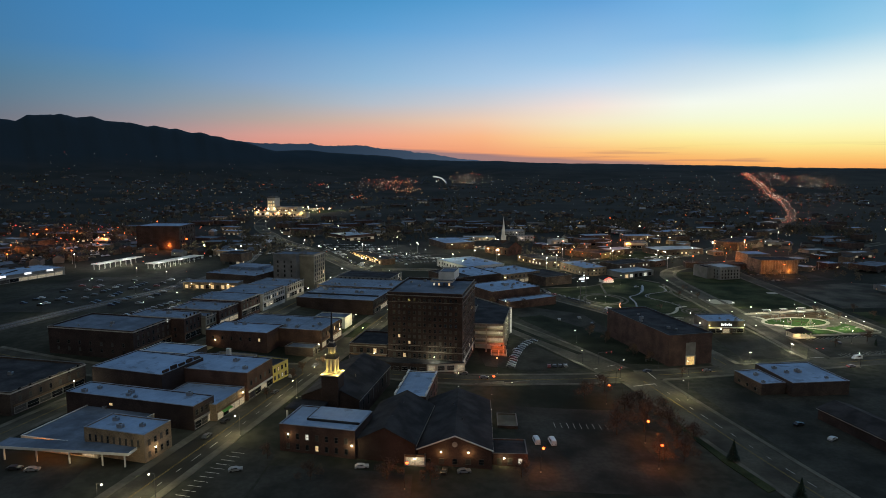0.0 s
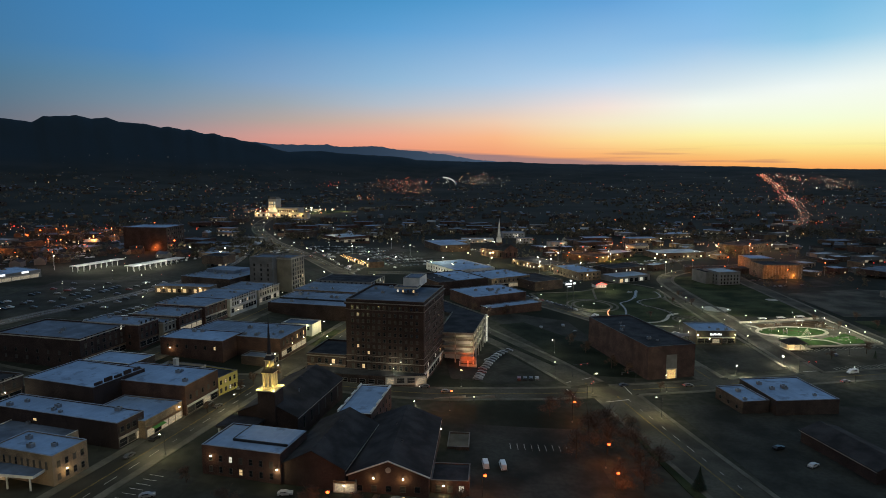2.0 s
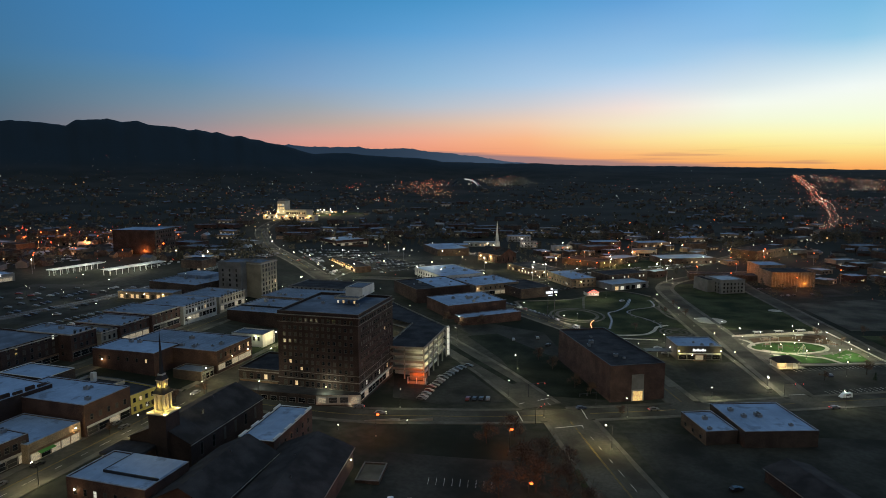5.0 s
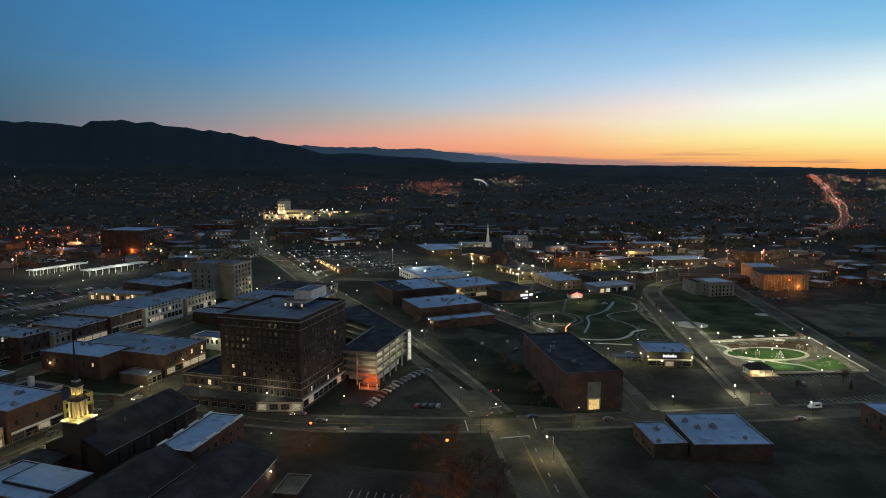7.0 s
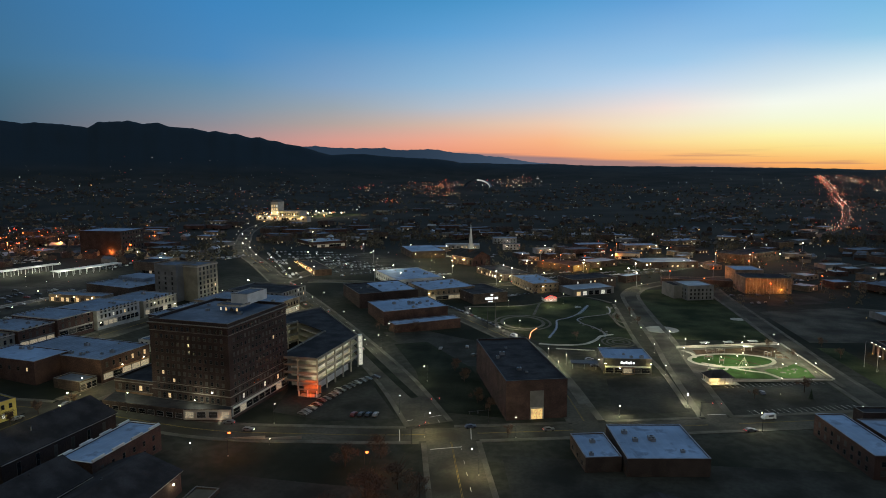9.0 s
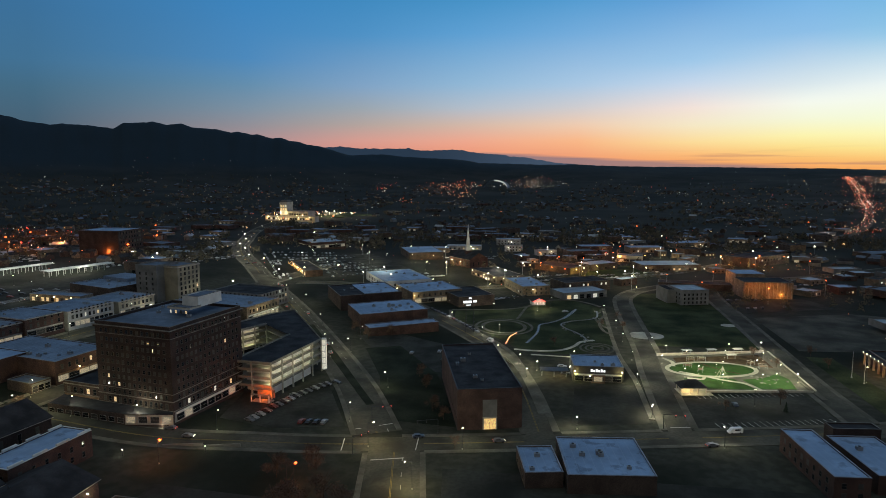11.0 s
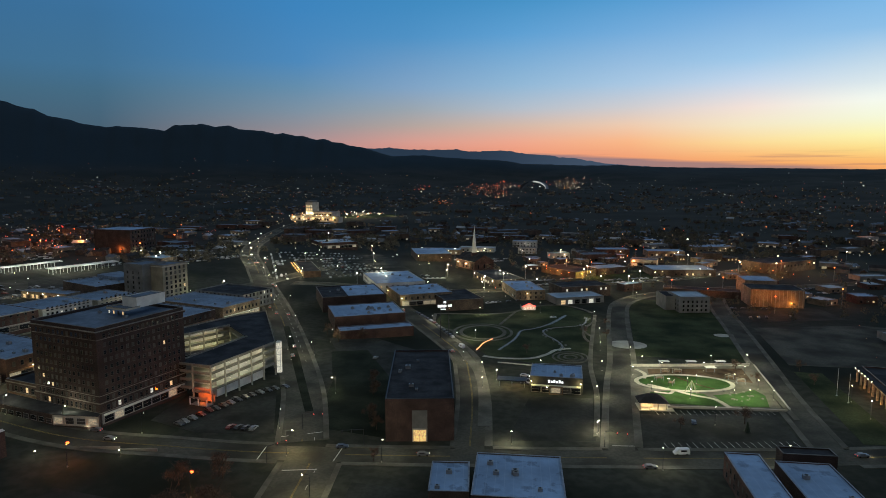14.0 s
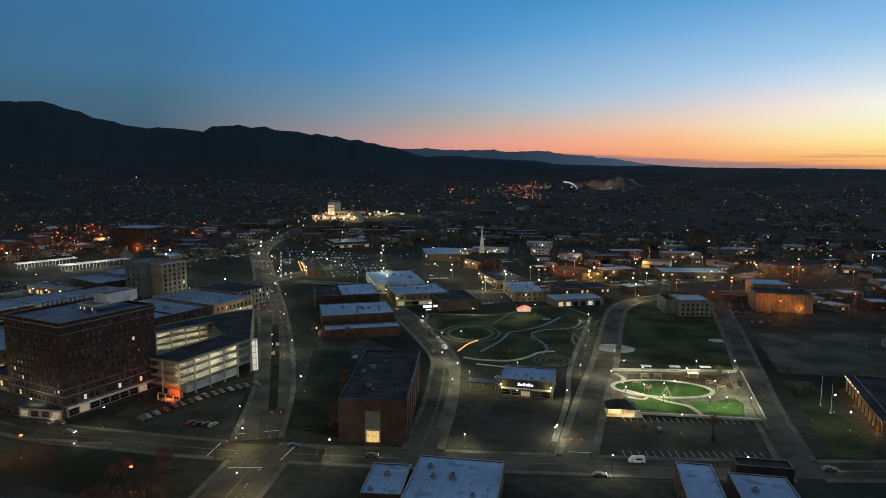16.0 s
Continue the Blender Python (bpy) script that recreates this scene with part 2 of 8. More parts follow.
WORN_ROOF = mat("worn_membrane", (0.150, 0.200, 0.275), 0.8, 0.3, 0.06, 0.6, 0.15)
weather_roof(BLUED_WHITE_ROOF)
weather_roof(WORN_ROOF)
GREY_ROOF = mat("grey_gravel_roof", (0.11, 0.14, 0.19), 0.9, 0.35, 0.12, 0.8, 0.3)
DARK_ROOF = mat("tar_roof", (0.045, 0.046, 0.050), 0.9, 0.4, 0.12, 0.8, 0.3, spec=0.03)
SHINGLE = mat("dark_shingles", (0.045, 0.044, 0.046), 0.92, 0.35, 0.15, 2.5, 0.5, spec=0.03)
TIN = mat("tin_roof", (0.30, 0.33, 0.36), 0.5, 0.25, 0.1, 1.0, 0.1, metal=0.3)
RED_BRICK = brick("red_brick", (0.074, 0.043, 0.035))
HALL_BRICK = brick("plum_brick", (0.072, 0.046, 0.041))
DARK_BRICK = brick("dark_brick", (0.046, 0.031, 0.027))
BROWN_BRICK = brick("brown_brick", (0.075, 0.056, 0.045))
TAN_BRICK = brick("tan_brick", (0.22, 0.17, 0.12))
CREAM = mat("cream_render", (0.50, 0.45, 0.36), 0.85, 0.2, 0.1, 1.0, 0.15)
WHITE_WALL = mat("white_painted_wall", (0.62, 0.62, 0.58), 0.8, 0.2, 0.12, 1.0, 0.15)
YELLOW_WALL = mat("yellow_painted_wall", (0.60, 0.50, 0.14), 0.8, 0.2, 0.12, 1.0, 0.15)
GREY_WALL = mat("grey_panel_wall", (0.17, 0.168, 0.16), 0.8, 0.25, 0.12, 1.0, 0.15)
TRIM = mat("stone_trim", (0.38, 0.35, 0.31), 0.85, 0.25, 0.3, 2.0, 0.2)
COPING = mat("dull_coping", (0.15, 0.145, 0.135), 0.85, 0.3, 0.3, 2.0, 0.2)
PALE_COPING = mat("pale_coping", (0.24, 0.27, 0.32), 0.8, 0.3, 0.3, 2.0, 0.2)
TIMBER = mat("timber", (0.16, 0.10, 0.06), 0.8, 0.35, 0.3, 4.0, 0.3)
STEEL = mat("galvanised_steel", (0.28, 0.29, 0.30), 0.5, 0.2, 0.5, 4.0, 0.0, metal=0.7)
DARK_METAL = mat("dark_metal", (0.04, 0.04, 0.042), 0.5, 0.25, 0.5, 4.0, 0.0, metal=0.4)
FRAME = mat("window_frame", (0.085, 0.08, 0.07), 0.7, 0.2, 0.5, 3.0, 0.0)
GLASS = glass("dark_window_glass")
BLIND = mat("window_with_blind", (0.075, 0.072, 0.066), 0.5, 0.5, 0.9, 4.0, 0.0, rand=0.8)
WARM = glow("lit_window_warm", (1.0, 0.68, 0.30), 0.9, vary=0.5)
COOL = glow("lit_window_cool", (0.95, 0.92, 0.75), 0.8, vary=0.5)
SHOP = glow("lit_shop_window", (1.0, 0.80, 0.48), 0.42, vary=0.9)
SIGN = glow("lit_sign", (0.95, 0.98, 1.0), 1.3)
BULB = glow("lamp_lens_white", (1.0, 0.90, 0.58), 12.0)
ORANGE_BULB = glow("lamp_lens_sodium", (1.0, 0.10, 0.010), 5.5)
RED_LIGHT = glow("red_light", (1.0, 0.03, 0.015), 3.0)
BARK = mat("bark", (0.075, 0.055, 0.04), 0.95, 0.35, 0.8, 6.0, 0.5)
LEAF = mat("bare_spring_crown", (0.11, 0.068, 0.045), 0.9, 0.5, 0.15, 2.0, 0.2)
NEEDLE = mat("conifer_needles", (0.02, 0.032, 0.018), 0.9, 0.4, 0.4, 3.0, 0.2)
WOODS = mat("woods", (0.11, 0.105, 0.078), 0.95, 0.5, 0.02, 0.3, 0.2, tint=(0.13, 0.115, 0.085), spec=0.03)
RUBBER = mat("rubber", (0.02, 0.02, 0.02), 0.8, 0.2, 2.0, 9.0, 0.0)
ROCK = mat("creek_stones", (0.15, 0.145, 0.13), 0.9, 0.4, 0.3, 2.0, 0.5)
WATER = mat("creek_water", (0.07, 0.08, 0.09), 0.3, 0.3, 0.2, 2.0, 0.1, spec=0.6)


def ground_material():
    """Earth, grass and weathered paving in the valley, wooded slopes beyond, hazed blue towards the heights."""
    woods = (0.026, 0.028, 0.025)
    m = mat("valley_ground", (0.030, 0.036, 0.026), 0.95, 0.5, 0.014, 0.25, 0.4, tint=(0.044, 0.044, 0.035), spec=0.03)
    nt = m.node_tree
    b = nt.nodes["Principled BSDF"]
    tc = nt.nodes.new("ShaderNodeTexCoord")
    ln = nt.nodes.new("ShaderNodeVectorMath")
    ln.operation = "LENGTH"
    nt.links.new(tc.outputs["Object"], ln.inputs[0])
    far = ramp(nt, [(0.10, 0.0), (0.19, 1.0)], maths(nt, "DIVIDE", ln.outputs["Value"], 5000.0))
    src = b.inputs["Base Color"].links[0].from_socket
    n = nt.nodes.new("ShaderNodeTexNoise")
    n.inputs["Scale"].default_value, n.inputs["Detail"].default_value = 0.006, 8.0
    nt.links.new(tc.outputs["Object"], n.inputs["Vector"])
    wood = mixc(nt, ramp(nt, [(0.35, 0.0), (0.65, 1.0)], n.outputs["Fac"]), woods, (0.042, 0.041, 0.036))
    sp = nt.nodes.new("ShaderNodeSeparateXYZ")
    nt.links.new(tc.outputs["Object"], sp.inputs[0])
    # distance haze put into the base colour: blue over the high slopes
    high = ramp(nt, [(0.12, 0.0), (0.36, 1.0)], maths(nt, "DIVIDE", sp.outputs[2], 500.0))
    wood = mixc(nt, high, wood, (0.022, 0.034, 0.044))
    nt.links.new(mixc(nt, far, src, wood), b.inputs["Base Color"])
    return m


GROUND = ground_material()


# ---- mesh helpers ----
def ease(v):
    v = min(1.0, max(0.0, v))
    return v * v * (3 - 2 * v)


def gz(x, y):
    """Height of the town's ground: the valley floor, rising to the old main street."""
    return 5.5 * ease((85 - x) / 135) * (1 - ease((y - 650) / 300)) + rise(x, y)


def rise(x, y):
    """The western quarter climbs towards the railway and the warehouses."""
    return 9.5 * ease((-55 - x) / 110) * ease((y - 260) / 170) * (1 - ease((y - 850) / 350))


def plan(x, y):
    """Carry a point of the level town plan up on to the western rise."""
    p = (x, y)
    for _ in range(5):
        k = 1 - rise(*p) / 98.5
        p = (107 + (x - 107) * k, 65 + (y - 65) * k)
    return p


def mesh_of(name, verts, faces, material):
    me = bpy.data.meshes.new(name)
    me.from_pydata(verts, [], faces)
    for m in (material if isinstance(material, (list, tuple)) else [material]):
        me.materials.append(m)
    me.update()
    return me


def put(name, me, parent=None, at=None, label=""):
    ob = new(name, me)
    if parent is not None:
        ob.parent = parent
    if at is not None:
        ob.matrix_basis = at
    if label:
        ob["label"] = label
    return ob


def part(name, bm, material, parent, label="", at=None):
    me = bpy.data.meshes.new(name)
    bm.normal_update()
    bm.to_mesh(me)
    bm.free()
    me.materials.append(material)
    return put(name, me, parent, at, label)


def box(bm, x0, x1, y0, y1, z0, z1, bevel=0.0):
    v = [bm.verts.new(p) for p in ((x0, y0, z0), (x1, y0, z0), (x1, y1, z0), (x0, y1, z0), (x0, y0, z1), (x1, y0, z1), (x1, y1, z1), (x0, y1, z1))]
    fs = [bm.faces.new([v[i] for i in q]) for q in ((3, 2, 1, 0), (4, 5, 6, 7), (0, 1, 5, 4), (1, 2, 6, 5), (2, 3, 7, 6), (3, 0, 4, 7))]
    if bevel:
        bmesh.ops.bevel(bm, geom=list({e for f in fs for e in f.edges}), offset=bevel, segments=1, affect="EDGES")
    return bm


def boxes(*rows, bevel=0.0):
    bm = bmesh.new()
    for r in rows:
        box(bm, *r, bevel=bevel)
    return bm


def prism(bm, poly, z0, z1):
    n = len(poly)
    a = [bm.verts.new((x, y, z0)) for x, y in poly]
    b = [bm.verts.new((x, y, z1)) for x, y in poly]
    bm.faces.new(a[::-1])
    bm.faces.new(b)
    for i in range(n):
        bm.faces.new((a[i], a[(i + 1) % n], b[(i + 1) % n], b[i]))
    return bm


def ring(outer, inner, z0, z1):
    """A hollow rectangular wall: one closed shell."""
    bm = bmesh.new()
    loops = []
    for (a, b), z in ((outer, z0), (outer, z1), (inner, z1), (inner, z0)):
        loops.append([bm.verts.new((sx * a, sy * b, z)) for sx, sy in ((-1, -1), (1, -1), (1, 1), (-1, 1))])
    for i in range(4):
        for l0, l1 in ((0, 1), (1, 2), (2, 3), (3, 0)):
            bm.faces.new((loops[l0][i], loops[l0][(i + 1) % 4], loops[l1][(i + 1) % 4], loops[l1][i]))
    return bm


def cyl(bm, r0, r1, z0, z1, n=8, x=0.0, y=0.0):
    a = [bm.verts.new((x + r0 * math.cos(2 * math.pi * i / n), y + r0 * math.sin(2 * math.pi * i / n), z0)) for i in range(n)]
    b = [bm.verts.new((x + r1 * math.cos(2 * math.pi * i / n), y + r1 * math.sin(2 * math.pi * i / n), z1)) for i in range(n)]
    bm.faces.new(a[::-1])
    bm.faces.new(b)
    for i in range(n):
        bm.faces.new((a[i], a[(i + 1) % n], b[(i + 1) % n], b[i]))
    return bm


def root(name, at, label, category, group="", kind=""):
    return tagged(put(name, None, None, at), label, category, group, kind)


def light(parent, x, y, z, watts, colour, radius=0.3):
    d = bpy.data.lights.new("bulb", "POINT")
    d.energy, d.color, d.shadow_soft_size = watts, colour, radius
    return put("bulb", d, parent, pose(x, y, z))


# ---- ground: one sheet to the rim of the hills ----
RIM = [(-180, 1.0), (-90, 2.5), (-65, 4.6), (-48.7, 5.25), (-46.6, 5.42), (-46.0, 5.27), (-45.2, 4.93), (-44.2, 4.77), (-43.4, 4.34), (-41.9, 4.09), (-41.3, 3.86), (-39.5, 3.63), (-38.6, 3.73), (-36.5, 3.62), (-35.2, 3.46),
       (-34.5, 3.88), (-33.2, 3.94), (-32.3, 4.05), (-31.3, 3.84), (-30.2, 4.0), (-29.3, 3.70), (-27.4, 3.60), (-26.4, 3.34), (-25.7, 3.42), (-24.7, 3.18)]
RIM += [(-24.1, 3.25), (-22.9, 2.88), (-22.2, 2.97), (-21.5, 2.70), (-20.8, 2.66), (-20.0, 2.40), (-18.8, 2.24), (-17.9, 1.95), (-17.0, 1.67), (-16.2, 1.49), (-14.6, 1.56), (-13.1, 1.51), (-11.9, 1.36), (-7.6, 1.18),
        (-6.1, 1.07), (-4.8, 0.84), (-0.5, 0.68), (2.1, 0.63), (3.6, 0.69), (5.7, 0.55), (9.7, 0.45), (14.6, 0.39), (22.9, 0.25), (27.9, 0.07), (34, 0.0), (60, 0.3), (120, 0.8), (180, 1.0)]
HUB, EDGE = (107.0, 65.0), 4720.0


def land(x, y):
    dx, dy = x - HUB[0], y - HUB[1]
    r, az = math.hypot(dx, dy), math.degrees(math.atan2(dx, dy))
    e = np.interp(az, [a for a, _ in RIM], [v for _, v in RIM])
    top = 102 + EDGE * math.tan(math.radians(e))
    s = ease((r - 1500) / (EDGE - 1500))
    h = (top * 0.35 * s + top * 0.65 * ease((r - 2700) / (EDGE - 2700)) ** 1.25) if r > 1500 else 0.0
    if r > 1300:
        k = ease((r - 1300) / 1200)
        bumps = noise.fractal((x / 620, y / 620, 3.1), 1.0, 2.1, 5)
        h += k * (14 * bumps + 22 * k * noise.noise((x / 900, y / 900, 7.7))) * (1 - ease((r - 3900) / 820)) + ease((r - 3600) / 900) * (1 - ease((r - 4300) / 400)) * (3 + 0.03 * top) * bumps
    if r > 3300:
        h += ease((r - 3300) / 1300) * ((0.055 * (top - 90) * (1 - ease((r - 4000) / 700)) + 1.0) * noise.fractal((az / 2.3, r / 700, 1.7), 0.9, 2.1, 4) + (0.003 * (top - 90) + 2.2) * noise.fractal((az / 0.5, r / 900, 5.2), 1.0, 2.0, 3))
    if r > EDGE:
        h -= (r - EDGE) * 0.25
    h += 12 * math.exp(-((x + 330) ** 2 + (y - 1290) ** 2) / (2 * 150 ** 2))
    return gz(x, y) + max(h, 0.0)


def steps(lo, hi, fine, far, grow=1.16):
    vals = list(np.arange(lo, hi + 0.1, fine))
    for sign, start in ((-1, lo), (1, hi)):
        d, p = fine, start
        while abs(p - start) < far:
            d = min(d * grow, 62.0)
            p += sign * d
            vals.append(p)
    return sorted(vals)


GX, GY = steps(-400, 420, 9.0, 5000), steps(120, 800, 9.0, 5000)
def under(x, y):
    """The valley sheet dips below the finer sheet of the outer hills."""
    return land(x, y) - 45 * ease((math.hypot(x - HUB[0], y - HUB[1]) - 2650) / 250)


gv = [(x, y, under(x, y)) for y in GY for x in GX]
nx = len(GX)
gf = [(j * nx + i, j * nx + i + 1, (j + 1) * nx + i + 1, (j + 1) * nx + i) for j in range(len(GY) - 1) for i in range(nx - 1)]
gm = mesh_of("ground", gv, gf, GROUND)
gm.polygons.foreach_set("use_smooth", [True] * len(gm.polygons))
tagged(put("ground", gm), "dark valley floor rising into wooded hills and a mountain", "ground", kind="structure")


# the outer hills and the mountain, in a finer sheet that rises out of the valley
HA, HR = np.arange(-72, 66.1, 0.14), [2500, 2620, 2740, 2860, 3000, 3150, 3300, 3450, 3600, 3750, 3900, 4030, 4150, 4260, 4360, 4450, 4530, 4600, 4660, 4720, 4790, 4900, 5100]
hv = []
for r in HR:
    for a in HA:
        x, y = HUB[0] + r * math.sin(radians(a)), HUB[1] + r * math.cos(radians(a))
        hv.append((x, y, land(x, y) - (6 if r == 2500 else 0)))
na = len(HA)
hf = [(j * na + i, (j + 1) * na + i, (j + 1) * na + i + 1, j * na + i + 1) for j in range(len(HR) - 1) for i in range(na - 1)]
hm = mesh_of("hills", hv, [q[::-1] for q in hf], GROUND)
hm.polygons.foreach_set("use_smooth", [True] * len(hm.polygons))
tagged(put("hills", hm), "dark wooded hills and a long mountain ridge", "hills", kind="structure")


# ---- roads, pavements, lawns ----
def smooth(pts, step=5.0):
    out = []
    pts = [plan(*q) for q in pts]
    for i in range(len(pts) - 1):
        p = [Vector(pts[max(0, min(len(pts) - 1, i + k))]) for k in (-1, 0, 1, 2)]
        n = max(2, int((p[2] - p[1]).length / step))
        for k in range(n):
            t = k / n
            out.append(0.5 * ((2 * p[1]) + (p[2] - p[0]) * t + (2 * p[0] - 5 * p[1] + 4 * p[2] - p[3]) * t * t + (3 * p[1] - p[0] - 3 * p[2] + p[3]) * t ** 3))
    out.append(Vector(pts[-1]))
    return out


def ribbon(line, a, b, z0, z1):
    """A strip between the offsets a and b to the right of a line, draped on the ground, from z0 to z1 over it."""
    verts, faces = [], []
    for i, p in enumerate(line):
        d = (line[min(i + 1, len(line) - 1)] - line[max(i - 1, 0)]).normalized()
        nrm = Vector((d.y, -d.x))
        for o, z in ((a, z0), (a, z1), (b, z1), (b, z0)):
            q = p + nrm * o
            verts.append((q.x, q.y, land(q.x, q.y) + z))
        if i:
            k = 4 * i
            faces += [(k - 4 + j, k - 4 + j + 1, k + j + 1, k + j)[::-1] for j in range(3)]
    n = len(verts)
    return verts, faces + [(0, 1, 2, 3), (n - 1, n - 2, n - 3, n - 4)]


def strip(name, line, a, b, z0, z1, material, parent=None, label="", category="", kind="structure"):
    v, f = ribbon(line, a, b, z0, z1)
    ob = put(name, mesh_of(name, v, f, material), parent)
    if parent is None:
        tagged(ob, label, category, kind=kind)
    elif label:
        ob["label"] = label
    return ob


def dashes(line, off, width, on, gap, parent, material, top, name="lane_dash"):
    acc, verts, faces = 0.0, [], []
    run = []
    for i in range(len(line) - 1):
        acc += (line[i + 1] - line[i]).length
        if acc % (on + gap) < on:
            v, f = ribbon([line[i], line[i + 1]], off - width / 2, off + width / 2, 0.02, top)
            faces += [tuple(k + len(verts) for k in q) for q in f]
            verts += v
    put(name, mesh_of(name, verts, faces, material), parent)


ROADS = []


def road(pts, width, label, walk_l=2.2, walk_r=2.2, centre="yellow", lanes=()):
    ROADS.append((pts, width, label, walk_l, walk_r, centre, lanes))


def pieces(line, off, me_too):
    """The runs of a line, shifted sideways, that lie on no other road."""
    run, out = [], []
    for i, p in enumerate(line):
        d = (line[min(i + 1, len(line) - 1)] - line[max(i - 1, 0)]).normalized()
        q = p + Vector((d.y, -d.x)) * off
        clear = all(k == me_too or min((q - c).length for c in cl) > w / 2 + 0.8 for k, (cl, w) in enumerate(CENTRES))
        if clear:
            run.append(p)
        if not clear or i == len(line) - 1:
            if len(run) > 2:
                out.append(run)
            run = []
    return out


CENTRES = []


def lay_roads():
    for pts, width, *_ in ROADS:
        CENTRES.append((smooth(pts, 4.0), width))
    for k, (pts, width, label, walk_l, walk_r, centre, lanes) in enumerate(ROADS):
        line, w = smooth(pts, 2.5), width / 2
        lift = 0.05 + 0.008 * k
        r = strip("road", line, -w, w, -0.3, lift, ASPHALT, None, label, "road")
        if centre:
            for run in pieces(line, 0.0, k):
                for o in (-0.2, 0.2):
                    strip("centre_line", run, o - 0.08, o + 0.08, 0.02, lift + 0.012, YELLOW_PAINT, r, "yellow centre line")
            for o in lanes:
                dashes(line, o, 0.16, 3.0, 7.0, r, PAINT, lift + 0.012)
        for o, s in ((walk_l, -1), (walk_r, 1)):
            if o:
                a, b = sorted((s * w, s * (w + o)))
                for run in pieces(line, (a + b) / 2, k):
                    strip("pavement", run, a, b, -0.3, 0.2, PAVING, None, "concrete pavement with a kerb along the street", "pavement")


MAIN = [(-118, 80), (-104, 140), (-90.5, 196), (-80, 240), (-71, 280), (-61, 322), (-51, 365), (-40, 415), (-28, 468), (-18, 505)]
SECOND = [(-195, 100), (-180, 165), (-165, 226), (-153, 275), (-139, 338), (-124, 405), (-111, 468), (-94, 555), (-78, 640), (-60, 740)]
CROSS = [(-250, 330), (-170, 300), (-110, 303), (-66, 302), (0, 293), (45, 299), (90, 306), (130, 313), (205, 328), (260, 340), (320, 356), (420, 385), (600, 440)]
AVENUE = [(153, 60), (130, 150), (119.5, 195), (115, 215), (110, 240), (104.5, 268), (98, 303)]
FRANKLIN = [(88, 316), (65, 366), (34, 420), (-10, 490), (-58, 562), (-128, 680), (-200, 800), (-270, 950), (-330, 1150), (-330, 1500)]
MUSEUM_RD = [(152, 319), (144, 370), (135, 410), (126, 440), (104, 478), (64, 540), (28, 596), (0, 616)]
PARK_RD = [(206, 330), (209, 407), (212, 455), (215, 570), (222, 615), (245, 650), (300, 690), (420, 740), (620, 880)]
EAST_RD = [(281, 343), (281, 405), (284, 460), (288, 540), (291, 612), (300, 688)]
NORTH_RD = [(-60, 610), (20, 620), (110, 640), (200, 690), (300, 760), (420, 900), (682, 1241), (862, 1580), (1089, 2083), (1423, 2866), (1630, 3433)]

road(MAIN, 13, "worn asphalt main street through the old town", 3.4, 3.0, lanes=(3.4,))
road(SECOND, 10, "dark asphalt street along a row of brick shops", 2.5, 2.5)
road(CROSS, 12, "dark asphalt cross street before the hotel", 2.4, 2.4, lanes=())
road(AVENUE, 19, "wide lamp-lit asphalt avenue with a turning lane", 2.0, 2.0, lanes=(3.2,))
road(FRANKLIN, 16, "curving divided asphalt avenue with a grass median", 2.2, 2.2, lanes=(4.6,))
road(MUSEUM_RD, 11, "asphalt street with parked cars beside the park", 2.0, 3.0)
road(PARK_RD, 9.5, "asphalt park street with pale pavements", 3.0, 3.0, centre="")
road(EAST_RD, 10, "dark asphalt street on the far side of the park", 2.4, 2.4, centre="")
road(NORTH_RD, 11, "far asphalt street towards the highway", 2.0, 2.0)
lay_roads()


def patch(name, poly, lift, material, label, category, parent=None):
    """A flat area, cut into a fan of short facets and draped on the ground."""
    bm = bmesh.new()
    prism(bm, [plan(*q) for q in poly], 0.0, 1.0)
    bmesh.ops.triangulate(bm, faces=[f for f in bm.faces if len(f.verts) > 4])
    for _ in range(6):
        long = [e for e in bm.edges if e.calc_length() > 12]
        if not long:
            break
        bmesh.ops.subdivide_edges(bm, edges=long, cuts=1)
        bmesh.ops.triangulate(bm, faces=[f for f in bm.faces if len(f.verts) > 3])
    for v in bm.verts:
        v.co.z = land(v.co.x, v.co.y) + (lift if v.co.z > 0.5 else -0.3)
    me = bpy.data.meshes.new(name)
    bm.normal_update()
    bm.to_mesh(me)
    bm.free()
    me.materials.append(material)
    ob = put(name, me, parent)
    return tagged(ob, label, category, kind="structure") if parent is None else ob


def oval(cx, cy, a, b, turn=0.0, n=40):
    c, s = math.cos(radians(turn)), math.sin(radians(turn))
    return [(cx + a * math.cos(k) * c - b * math.sin(k) * s, cy + a * math.cos(k) * s + b * math.sin(k) * c) for k in (2 * math.pi * i / n for i in range(n))]


def stalls(name, x0, y0, x1, y1, n, depth, parent_label):
    """A row of painted parking stalls."""
    r = root(name, pose(0, 0, 0), parent_label, "road markings", kind="structure")
    d = Vector((x1 - x0, y1 - y0))
    u = d.normalized()
    nv = Vector((-u.y, u.x))
    for i in range(n + 1):
        p = Vector((x0, y0)) + d * (i / n)
        v, f = ribbon([p, p + nv * depth], -0.06, 0.06, 0.02, 0.085)
        put("stall_line", mesh_of("stall_line", v, f, PAINT), r)


